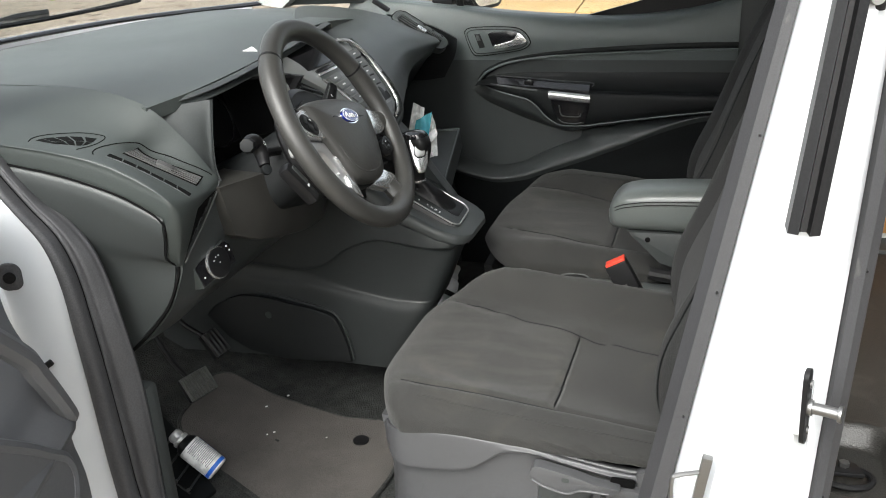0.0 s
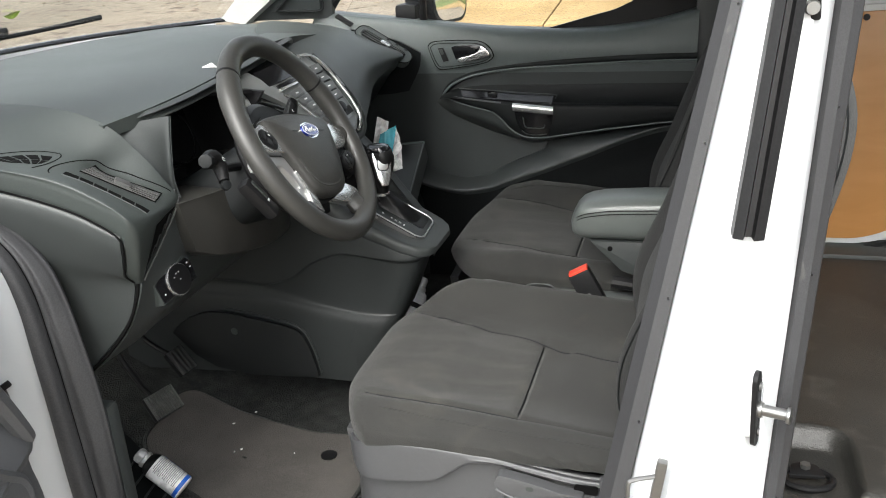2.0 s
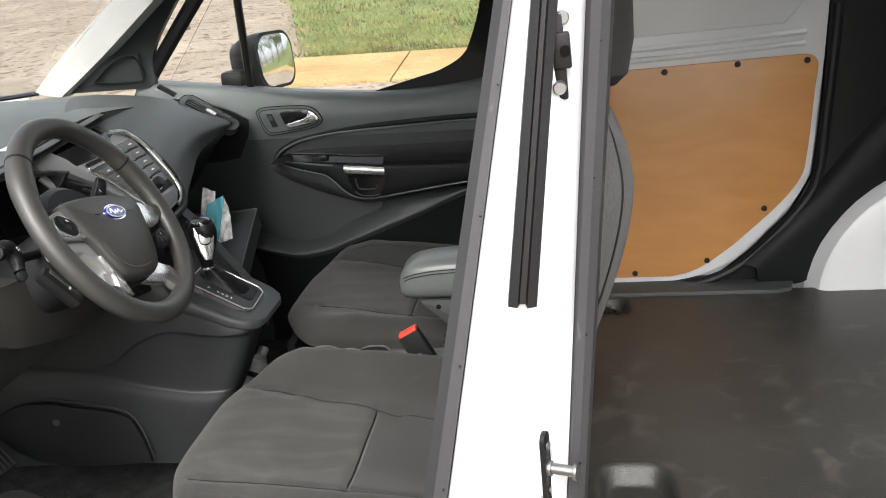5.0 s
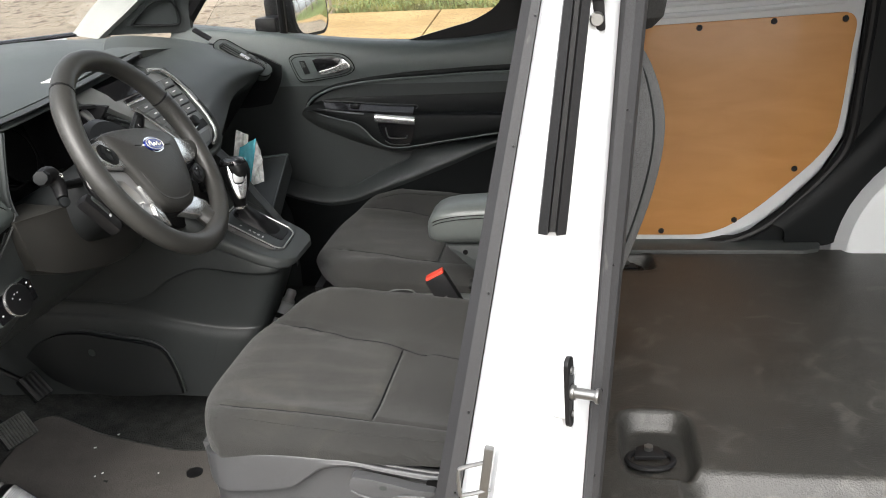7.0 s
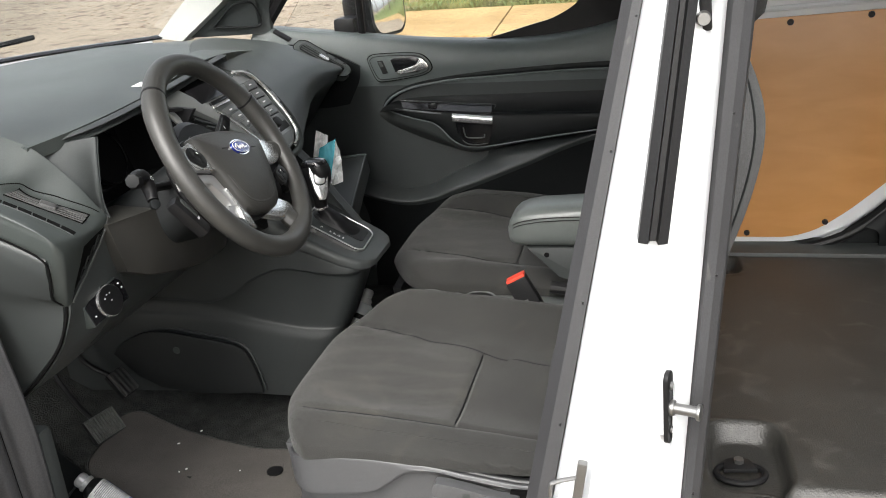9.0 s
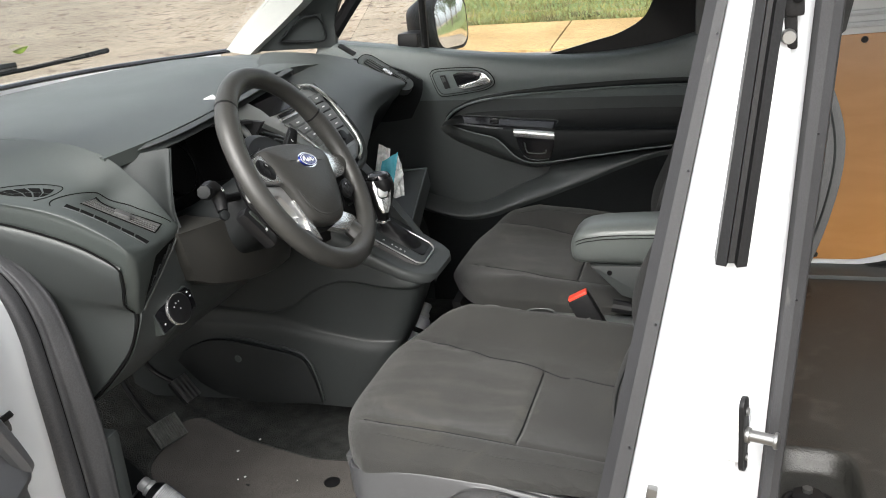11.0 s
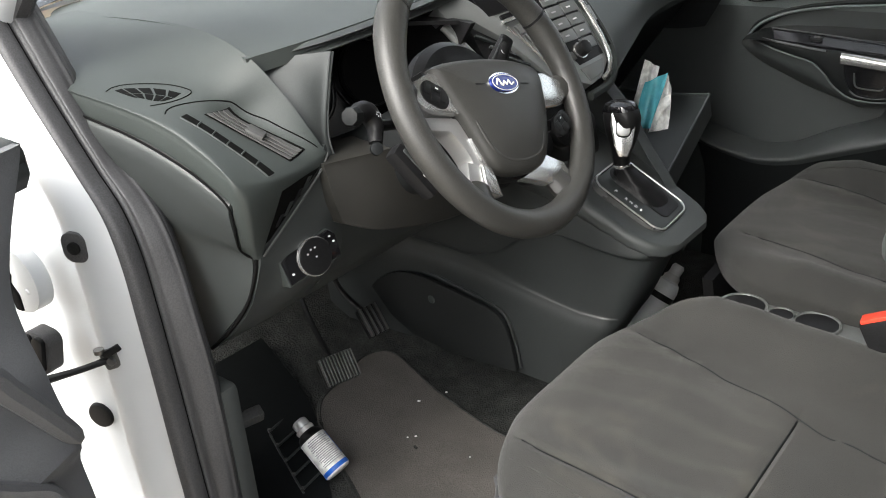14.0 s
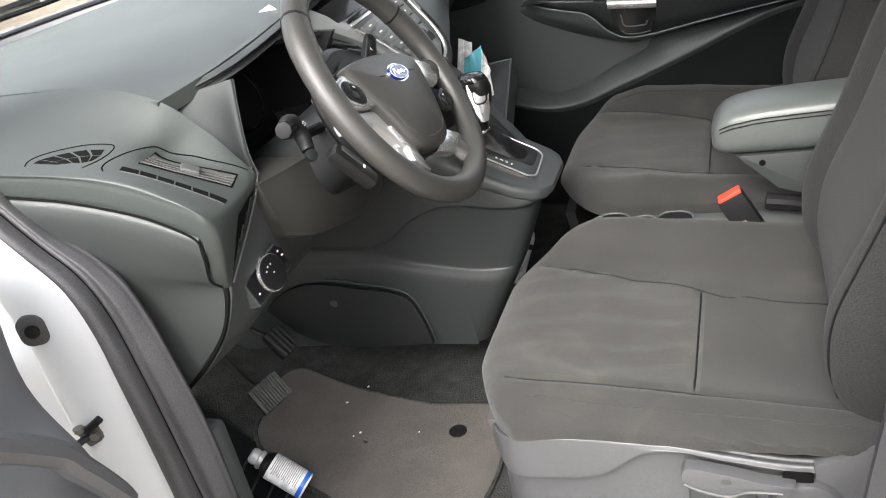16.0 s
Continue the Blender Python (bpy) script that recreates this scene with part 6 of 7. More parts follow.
# height lever, recliner cover and their recess on the driver seat
lev = part("height_lever", prism([(p.x, p.y) for p in cr([(x, z, 0) for x, z in ((0.080, 0.716), (0.083, 0.727), (0.093, 0.733), (0.145, 0.724), (0.180, 0.715), (0.215, 0.711), (0.200, 0.700), (0.164, 0.703), (0.150, 0.698), (0.137, 0.691), (0.105, 0.697), (0.087, 0.704), (0.080, 0.716))], 49)][:-1], 'y', 0.318, 0.338, 0.004), SEATBASE, ds, "grey height lever")
part("lever_icon", prism(rounded(0.012, 0.008, 0.003), 'y', 0.3174, 0.3179), PLASTIC2, lev).data.transform(Matrix.Translation((0.135, 0, 0.716)))
part("lever_edge", tube([(0.083, 0.3175, 0.709), (0.105, 0.317, 0.699), (0.137, 0.317, 0.693), (0.160, 0.317, 0.702), (0.200, 0.318, 0.702)], 0.0022, 6, 40), SEATBASE, lev)
part("side_pocket", prism([(0.085, 0.55), (0.085, 0.690), (0.095, 0.698), (0.160, 0.694), (0.170, 0.680), (0.170, 0.55)], 'y', 0.352, 0.368, 0.006), PLASTIC2, ds, "set-back side trim")
part("lever_slot", prism(rounded(0.036, 0.013, 0.004), 'y', 0.334, 0.339), DARK, ds).data.transform(Matrix.Translation((0.218, 0, 0.7135)))
part("recline_knob", disc((0.228, 0.346, 0.662), 0.044, 0.034, (90, 0, 0), 36, bevel=0.009), SEATBASE, ds, "grey recliner cover")
part("rear_cover", prism([(0.235, 0.728), (0.30, 0.75), (0.36, 0.77), (0.36, 0.58), (0.25, 0.58)], 'y', 0.342, 0.362, 0.008), SEATBASE, ds)
# buckle and armrest
bk = part("seat_belt_buckle", box((0.160, 0.868, 0.811), (0.046, 0.028, 0.086), 0.005, (0, -28, 4)), BLACK, ds, "black belt buckle with red button")
part("buckle_button", box((0.1402, 0.8665, 0.8508), (0.041, 0.023, 0.007), 0.002, (0, -28, 4)), RED, bk, "red release button")
part("buckle_label", box((0.163, 0.8535, 0.800), (0.012, 0.0012, 0.012), 0.0004, (0, -28, 4)), GREY, bk)
part("buckle_stalk", box((0.19, 0.873, 0.748), (0.018, 0.018, 0.09), 0.005, (0, -24, 0)), BLACK, bk)
ARMVINYL = mat("armrest vinyl", (0.0959, 0.1053, 0.1006), 0.34, grain=900, bump=0.25, dist=0.0005, var=0.06)


def arm_ring(x, w, zt, zb):
    """Section of the armrest pad: a crowned top over a tucked-in lower half."""
    out = []
    for k in range(40):
        a = 2 * math.pi * k / 40
        c, sn = math.cos(a), math.sin(a)
        h = (zt + zb) / 2 + 0.010
        z = h + ((zt - h) if sn > 0 else (h - zb)) * math.copysign(abs(sn) ** (0.62 if sn > 0 else 0.75), sn)
        out.append(V((x, 1.0 + 0.062 * w * math.copysign(abs(c) ** 0.5, c), z)))
    return out


arm = part("armrest", loft([arm_ring(x, w, zt, zb) for x, w, zt, zb in ((0.112, 0.42, 0.924, 0.902), (0.115, 0.62, 0.936, 0.894), (0.122, 0.80, 0.950, 0.888), (0.134, 0.92, 0.962, 0.885), (0.152, 0.985, 0.970, 0.884), (0.185, 1.0, 0.976, 0.884), (0.26, 1.0, 0.981, 0.884), (0.36, 1.0, 0.984, 0.885), (0.42, 0.99, 0.985, 0.886))]), ARMVINYL, ds, "grey vinyl armrest")
for dz in (0.0, 0.007):
    part("armrest_seam", tube([(0.1215, 0.954, 0.925 + dz), (0.135, 0.9425, 0.936 + dz), (0.16, 0.9375, 0.944 + dz), (0.22, 0.9365, 0.951 + dz), (0.42, 0.9370, 0.958 + dz)], 0.0011, 6, 50), BLACK, arm, "double stitched seam" if not dz else "")
part("armrest_body", prism([(0.150, 0.884), (0.165, 0.868), (0.190, 0.845), (0.22, 0.815), (0.30, 0.79), (0.42, 0.79), (0.42, 0.888)], 'y', 0.955, 1.045, 0.010), PLASTIC2, arm, "dark hinge body")
part("armrest_stop", disc((0.196, 0.9545, 0.868), 0.0055, 0.003, (90, 0, 0), 16), DARK, arm)
# ---- passenger door ----
door = thing("passenger_door", "dark plastic trimmed passenger door, closed", "car door")
# trim as rows from the belt down; the armrest swells towards the cabin
BELT = [(-0.78, 1.305), (-0.69, 1.296), (-0.51, 1.276), (-0.36, 1.258), (-0.26, 1.247), (-0.15, 1.239), (-0.06, 1.235), (0.05, 1.236), (0.14, 1.241), (0.26, 1.258), (0.36, 1.285)]
XS = [b[0] for b in BELT]
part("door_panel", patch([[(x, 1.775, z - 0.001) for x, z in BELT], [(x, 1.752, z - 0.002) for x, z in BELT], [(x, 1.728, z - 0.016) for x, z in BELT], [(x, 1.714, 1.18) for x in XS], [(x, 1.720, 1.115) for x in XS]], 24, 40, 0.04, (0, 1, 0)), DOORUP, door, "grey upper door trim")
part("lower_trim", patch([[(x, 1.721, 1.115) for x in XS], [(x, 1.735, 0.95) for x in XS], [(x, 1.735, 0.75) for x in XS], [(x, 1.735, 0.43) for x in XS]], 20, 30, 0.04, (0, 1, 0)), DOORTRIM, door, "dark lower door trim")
LINE = [(-0.376, 1.046), (-0.362, 1.066), (-0.337, 1.086), (-0.282, 1.108), (-0.193, 1.123), (-0.107, 1.130), (-0.023, 1.134), (0.142, 1.142), (0.262, 1.145), (0.36, 1.146)]
GAP = [(-0.378, 1.052), (-0.366, 1.074), (-0.340, 1.094), (-0.284, 1.117), (-0.195, 1.134), (-0.107, 1.144), (-0.023, 1.151), (0.142, 1.160), (0.262, 1.164), (0.36, 1.165)]
SHELF = [(-0.372, 1.047), (-0.352, 1.051), (-0.325, 1.050), (-0.290, 1.048), (-0.230, 1.043), (-0.149, 1.037), (-0.080, 1.033), (-0.02, 1.031), (0.12, 1.029), (0.36, 1.028)]
UNDER = [(-0.374, 1.042), (-0.356, 1.044), (-0.330, 1.037), (-0.300, 1.029), (-0.255, 1.019), (-0.212, 1.009), (-0.183, 0.988), (-0.159, 0.962), (-0.126, 0.941), (-0.092, 0.935), (-0.041, 0.938), (0.06, 0.953), (0.207, 0.973), (0.36, 0.99)]
LOW = [(-0.415, 1.034), (-0.40, 1.022), (-0.375, 1.004), (-0.345, 0.986), (-0.30, 0.966), (-0.25, 0.945), (-0.20, 0.928), (-0.16, 0.916), (-0.12, 0.906), (-0.09, 0.903), (-0.045, 0.912), (0.06, 0.935), (0.207, 0.958), (0.36, 0.975)]
# set-back upper insert, a black strip painting the shaded gap above, its bright edge
part("trim_gap", patch([[(x, 1.7135, z + 0.001) for x, z in GAP], [(x, 1.7105, (a + z) / 2) for (x, z), (_, a) in zip(GAP, LINE)], [(x, 1.716, z) for x, z in LINE]], 6, 40, 0.006, (0, 1, 0)), SOFTBLACK, door, "black strip for the shaded gap above the insert")
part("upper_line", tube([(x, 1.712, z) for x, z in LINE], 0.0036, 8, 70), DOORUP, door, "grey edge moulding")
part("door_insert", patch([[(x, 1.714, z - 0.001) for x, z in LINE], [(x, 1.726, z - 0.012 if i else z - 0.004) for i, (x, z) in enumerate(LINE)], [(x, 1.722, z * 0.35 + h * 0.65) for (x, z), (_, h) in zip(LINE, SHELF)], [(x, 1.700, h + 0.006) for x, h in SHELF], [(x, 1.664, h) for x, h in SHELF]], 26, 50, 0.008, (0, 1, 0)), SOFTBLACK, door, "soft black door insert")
# armrest: a full front edge that narrows to a point
ARMOUT = [1.706, 1.694, 1.682, 1.672, 1.664, 1.659, 1.656, 1.655, 1.655, 1.655, 1.655, 1.655, 1.657, 1.66]
TOPZ = [1.050, 1.052, 1.051, 1.049, 1.045, 1.041, 1.039, 1.038, 1.036, 1.034, 1.032, 1.030, 1.029, 1.028]
part("door_armrest", patch([[(x, min(1.72, o + 0.030), z + 0.001) for (x, _), o, z in zip(UNDER, ARMOUT, TOPZ)], [(x, o + 0.006, z + 0.001) for (x, _), o, z in zip(UNDER, ARMOUT, TOPZ)], [(x, o, z * 0.8 + u * 0.2) for (x, u), o, z in zip(UNDER, ARMOUT, TOPZ)], [(x, o + 0.001, z * 0.3 + u * 0.7) for (x, u), o, z in zip(UNDER, ARMOUT, TOPZ)], [(x, o + 0.008, u) for (x, u), o in zip(UNDER, ARMOUT)]], 24, 60, 0.010, (0, 1, 0)), SOFTBLACK, door, "black padded armrest")
part("armrest_underside", patch([[(x, o + 0.010, u) for (x, u), o in zip(UNDER, ARMOUT)], [(a * 0.5 + x * 0.5, o + 0.026, u * 0.5 + z * 0.5) for (x, u), (a, z), o in zip(UNDER, LOW, ARMOUT)], [(x, 1.732, z) for x, z in LOW]], 12, 60, 0.008, (0, 1, 0)), PLASTIC2, door, "dark armrest underside")
part("armrest_line", tube([(x, o + 0.005, u) for (x, u), o in zip(UNDER, ARMOUT)], 0.0022, 6, 90), DOORUP, door, "grey edge line under the armrest")
part("shelf_line", tube([(x, o - 0.001, z) for (x, _), o, z in list(zip(UNDER, ARMOUT, TOPZ))[:7]], 0.0024, 6, 50), SEATBASE, door)
# pocket in the armrest with the window switch, pull handle and its cup
part("switch_plate", patch([[(-0.315, 1.700, 1.071), (-0.18, 1.690, 1.064), (-0.034, 1.684, 1.054)], [(-0.305, 1.680, 1.052), (-0.18, 1.666, 1.046), (-0.034, 1.660, 1.038)]], 4, 12, 0.006, (0, 0, -1)), GLOSS, door, "gloss black switch panel")
part("switch_lip", tube([(-0.318, 1.698, 1.073), (-0.19, 1.688, 1.067), (-0.12, 1.684, 1.062), (-0.030, 1.682, 1.057), (-0.026, 1.672, 1.048)], 0.0016, 6, 40), DOORTRIM, door)
part("window_switch", box((-0.212, 1.680, 1.058), (0.026, 0.016, 0.010), 0.004, (0, 0, -8)), BLACK, door, "black window switch")
part("switch_cap", box((-0.210, 1.676, 1.064), (0.012, 0.006, 0.004), 0.0015, (0, 0, -8)), GREY, door)
part("pull_handle", loft([[V((x, 1.647 - 0.004 * (x + 0.085) * 10 * 0 + 0.008 * math.cos(a), zc + 0.0125 * math.sin(a))) for a in (2 * math.pi * k / 24 for k in range(24))] for x, zc in ((-0.147, 1.0280), (-0.145, 1.0278), (-0.12, 1.0258), (-0.06, 1.0200), (-0.030, 1.0172), (-0.028, 1.0170))]), SILVER, door, "bright silver pull handle")
part("cup_back", patch([[(-0.142, 1.652, 1.014), (-0.085, 1.652, 1.009), (-0.030, 1.652, 1.004)], [(-0.136, 1.653, 0.985), (-0.085, 1.653, 0.980), (-0.034, 1.653, 0.977)], [(-0.118, 1.654, 0.950), (-0.085, 1.654, 0.944), (-0.046, 1.654, 0.945)]], 10, 10, 0.004, (0, 1, 0)), GLOSS, door, "gloss black pull cup")
part("cup_lip", tube([(-0.118, 1.651, 0.997), (-0.112, 1.650, 0.972), (-0.098, 1.649, 0.966), (-0.060, 1.649, 0.966), (-0.054, 1.650, 0.975)], 0.0018, 6, 40), DOORTRIM, door)
part("cup_floor", tube([(-0.122, 1.651, 0.958), (-0.105, 1.649, 0.948), (-0.075, 1.649, 0.945), (-0.048, 1.651, 0.948)], 0.0018, 6, 40), DOORTRIM, door)
# inside handle in its bezel
DH = frame_at((0, 1.712, 0), (1, 0, 0), (0, -1, 0))
BEZEL = [(p.x, p.y) for p in cr([(x, z, 0) for x, z in ((-0.410, 1.196), (-0.400, 1.206), (-0.377, 1.210), (-0.315, 1.211), (-0.258, 1.208), (-0.232, 1.196), (-0.217, 1.176), (-0.218, 1.160), (-0.245, 1.146), (-0.31, 1.136), (-0.367, 1.130), (-0.386, 1.137), (-0.400, 1.165), (-0.410, 1.196))], 53)][:-1]
BC = V((-0.315, 1.172, 0))
part("bezel_gap", moved(prism([(BC.x + (x - BC.x) * 1.035, BC.y + (z - BC.y) * 1.07) for x, z in BEZEL], "z", 0.0, 0.0025, 0.001), DH), DARK, door)
bez = part("handle_bezel", moved(prism(BEZEL, "z", 0.0, 0.0060, 0.003), DH), DOORUP, door, "grey handle surround")
part("bezel_edge", moved(tube([(BC.x + (x - BC.x) * 0.93, BC.y + (z - BC.y) * 0.86, 0.0062) for x, z in BEZEL[::3]] + [(BC.x + (BEZEL[0][0] - BC.x) * 0.93, BC.y + (BEZEL[0][1] - BC.y) * 0.86, 0.0062)], 0.0012, 6, 70), DH), SOFTBLACK, bez)
part("handle_bowl", moved(prism([(-0.339, 1.193), (-0.324, 1.199), (-0.262, 1.200), (-0.240, 1.190), (-0.228, 1.168), (-0.258, 1.155), (-0.311, 1.150), (-0.326, 1.158)], 'z', 0.003, 0.0072, 0.0008), DH), GLOSS, bez, "dark handle bowl")
part("lock_switch", moved(prism([(-0.380, 1.192), (-0.363, 1.193), (-0.348, 1.154), (-0.365, 1.151)], 'z', 0.004, 0.0085, 0.0012), DH), BLACK, bez, "lock rocker switch")
part("rocker", moved(prism([(-0.375, 1.188), (-0.366, 1.188), (-0.361, 1.174), (-0.370, 1.173)], 'z', 0.008, 0.0115, 0.001), DH), DOORTRIM, bez)
part("inside_handle", moved(prism([(p.x, p.y) for p in cr([(x, z, 0) for x, z in ((-0.318, 1.161), (-0.290, 1.168), (-0.262, 1.176), (-0.252, 1.188), (-0.246, 1.196), (-0.236, 1.192), (-0.222, 1.176), (-0.226, 1.168), (-0.250, 1.161), (-0.300, 1.152), (-0.316, 1.153), (-0.318, 1.161))], 45)][:-1], 'z', 0.008, 0.020, 0.004), DH), SILVER, bez, "silver inside handle")
# lower door: swelling rear pad that runs forward as the edge of the map pocket
SW_A = [(0.30, 0.972), (0.207, 0.955), (0.06, 0.933), (-0.042, 0.910), (-0.066, 0.884), (-0.095, 0.868), (-0.156, 0.843), (-0.205, 0.818), (-0.248, 0.797), (-0.322, 0.785), (-0.395, 0.798), (-0.47, 0.822)]
SW_B = [(0.34, 0.975), (0.25, 0.960), (0.15, 0.925), (0.07, 0.890), (0.00, 0.862), (-0.06, 0.838), (-0.130, 0.812), (-0.188, 0.790), (-0.238, 0.772), (-0.320, 0.760), (-0.40, 0.772), (-0.48, 0.796)]
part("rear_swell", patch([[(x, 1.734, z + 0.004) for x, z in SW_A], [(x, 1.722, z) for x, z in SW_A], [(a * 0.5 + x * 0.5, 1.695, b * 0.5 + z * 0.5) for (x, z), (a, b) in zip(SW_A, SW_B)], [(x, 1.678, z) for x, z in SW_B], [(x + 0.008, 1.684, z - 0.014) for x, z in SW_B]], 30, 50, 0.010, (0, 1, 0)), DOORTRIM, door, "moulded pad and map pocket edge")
# shade below the pocket edge is put into this face as black
part("pocket_face", patch([[(x + 0.008, 1.686, z - 0.013) for x, z in SW_B], [(x + 0.03, 1.705, z - 0.12) for x, z in SW_B], [(x + 0.03, 1.712, 0.46) for x, z in SW_B]], 12, 40, 0.008, (0, 1, 0)), SOFTBLACK, door, "map pocket face, blackened for the shade below its edge")
# window frame, glass and outside mirror
part("belt_strip", tube([(x, 1.790, z - 0.010) for x, z in BELT], 0.008, 8), SEAL, door)
wg = part("window_glass", patch([[(-0.72, 1.80, 1.27), (-0.2, 1.80, 1.25), (0.36, 1.80, 1.26)], [(-0.35, 1.66, 1.70), (0.0, 1.66, 1.72), (0.36, 1.66, 1.72)]], 4, 8, 0.004, (0, 1, 0)), GLASS, door, "clear side window")
wg.visible_shadow = False
part("frame_front", tube([(-0.80, 1.775, 1.24), (-0.72, 1.755, 1.34), (-0.55, 1.70, 1.52), (-0.38, 1.65, 1.70)], 0.022, 8), BLACK, door)
part("frame_top", tube([(-0.38, 1.65, 1.70), (0.0, 1.645, 1.73), (0.38, 1.645, 1.73)], 0.022, 8), BLACK, door)
part("window_divider", tube([(-0.445, 1.79, 1.25), (-0.425, 1.72, 1.50), (-0.41, 1.67, 1.68)], 0.012, 8), BLACK, door, "black window divider bar")
part("rear_frame", patch([[(-0.06, 1.778, 1.234), (0.074, 1.778, 1.268), (0.14, 1.776, 1.286), (0.205, 1.772, 1.322), (0.235, 1.766, 1.37), (0.27, 1.73, 1.48), (0.29, 1.67, 1.66)], [(-0.06, 1.780, 1.226), (0.074, 1.780, 1.230), (0.14, 1.778, 1.232), (0.25, 1.774, 1.245), (0.36, 1.768, 1.27), (0.40, 1.73, 1.45), (0.40, 1.67, 1.66)]], 10, 30, 0.02, (0, 1, 0)), BLACK, door, "black rear window frame")
part("sail_panel", patch([[(-0.955, 1.635, 1.292), (-0.72, 1.735, 1.285)], [(-0.80, 1.645, 1.42), (-0.70, 1.725, 1.40)], [(-0.62, 1.62, 1.58), (-0.58, 1.69, 1.55)]], 10, 6, 0.02, (0, 1, 0)), DOORTRIM, door, "triangular black sail panel")
part("sail_edge", tube([(-0.865, 1.650, 1.318), (-0.80, 1.648, 1.372), (-0.765, 1.660, 1.384), (-0.745, 1.690, 1.375), (-0.738, 1.705, 1.315), (-0.80, 1.682, 1.312), (-0.865, 1.650, 1.318)], 0.0035, 8, 60), SOFTBLACK, door)
part("sail_inset", patch([[(-0.885, 1.655, 1.315), (-0.745, 1.715, 1.312)], [(-0.80, 1.652, 1.39), (-0.735, 1.692, 1.39)]], 6, 4, 0.006, (-0.3, -1, 0)), DOORTRIM, door)
mir = thing("door_mirror", "black outside mirror reflecting the street", "mirror")
MG = frame_at((-0.405, 1.955, 1.330), (0.24, 0.97, 0), (0.97, -0.22, 0.075))
part("housing", moved(loft([[V((x, y, z)) for x, y in rounded(w, h, min(w, h) * 0.33)] for w, h, z in ((0.10, 0.07, -0.135), (0.17, 0.13, -0.115), (0.215, 0.170, -0.07), (0.225, 0.180, -0.02), (0.225, 0.178, 0.0))]), MG), BLACK, mir)
part("mirror_glass", moved(prism(rounded(0.205, 0.158, 0.055), 'z', -0.002, 0.003, 0.001), MG), MIRROR, mir, "mirror glass")
part("mirror_arm", box((-0.50, 1.84, 1.29), (0.07, 0.12, 0.05), 0.015), BLACK, mir)

# ---- driver door, open ----
DRIVERTRIM = mat("driver door plastic", (0.094, 0.096, 0.1), 0.48, grain=900, bump=0.35, dist=0.0005, var=0.08)
dd = thing("driver_door", "open driver door with dark trim and a map pocket", "car door")
DIR = V((0.36, -0.93, 0.0))
EDGE = [(-0.614, 0.10, 1.213), (-0.606, 0.087, 1.188), (-0.575, 0.05, 1.14), (-0.545, 0.02, 1.09), (-0.526, 0.012, 1.05)] + [(x, 0.01, z) for x, z in ((-0.498, 1.005), (-0.485, 0.969), (-0.460, 0.927), (-0.475, 0.897), (-0.466, 0.848), (-0.466, 0.79), (-0.480, 0.668), (-0.49, 0.55), (-0.49, 0.42))]
part("door_trim", patch([[V(p) + V((-0.03, 0, 0)) for p in EDGE], EDGE, [V(p) + DIR * 0.05 + V((0.012, 0, 0)) for p in EDGE], [V(p) + DIR * 0.5 + V((0.015, 0, 0)) for p in EDGE], [V(p) + DIR * 0.95 for p in EDGE]], 20, 40, 0.04, (-1, 0, 0)), DRIVERTRIM, dd, "dark grey door trim")
CAP = V((-0.634, 0.098, 1.210))
part("trim_cap", patch([[CAP + V((-0.10, -0.02, -0.02)), CAP + V((-0.10, -0.02, -0.02)) + DIR * 0.95], [CAP + V((-0.07, -0.015, 0.008)), CAP + V((-0.07, -0.015, 0.008)) + DIR * 0.95], [CAP + V((0.006, 0.002, 0.006)), CAP + V((0.006, 0.002, 0.006)) + DIR * 0.95], [CAP + V((0.022, 0.008, -0.010)), CAP + V((0.022, 0.008, -0.010)) + DIR * 0.95], [CAP + V((0.012, 0.004, -0.032)), CAP + V((0.012, 0.004, -0.032)) + DIR * 0.95]], 16, 12, 0.02, (0, 0, -1)), DOORTRIM, dd)
part("door_shell", patch([[V((-0.76, 0.06, 1.22)), V((-0.76, 0.06, 0.8)), V((-0.74, 0.06, 0.40))], [V((-0.76, 0.06, 1.22)) + DIR, V((-0.76, 0.06, 0.8)) + DIR, V((-0.74, 0.06, 0.40)) + DIR]], 4, 8, 0.03, (-1, 0, 0)), PAINT, dd, "white door skin")
POCKET = [(-0.36, -0.27, 1.10), (-0.416, -0.128, 0.984), (-0.435, -0.080, 0.940), (-0.449, -0.044, 0.906), (-0.452, -0.036, 0.872), (-0.445, -0.054, 0.837), (-0.433, -0.085, 0.810), (-0.423, -0.112, 0.786), (-0.40, -0.17, 0.74), (-0.34, -0.33, 0.62)]
part("pocket_lip", tube([V(p) + V((0.014, 0.005, 0)) for p in POCKET], 0.009, 8, 60), DRIVERTRIM, dd, "raised map pocket edge")
part("map_pocket", patch([[V(p) + V((0.020, 0.007, 0)) for p in POCKET], [V(p).lerp(V((-0.37, -0.25, 0.87)), 0.5) + V((0.010, 0.004, 0)) for p in POCKET], [V(p).lerp(V((-0.37, -0.25, 0.87)), 0.97) + V((0.006, 0.002, 0)) for p in POCKET]], 12, 30, 0.004, (-0.93, -0.36, 0)), DRIVERTRIM, dd, "grey map pocket")
part("pull_corner", tube([(-0.462, 0.014, 0.925), (-0.455, 0.004, 0.945), (-0.436, -0.044, 1.030), (-0.420, -0.086, 1.088), (-0.34, -0.30, 1.30)], [0.006, 0.012, 0.014, 0.014, 0.014], 8), DRIVERTRIM, dd)

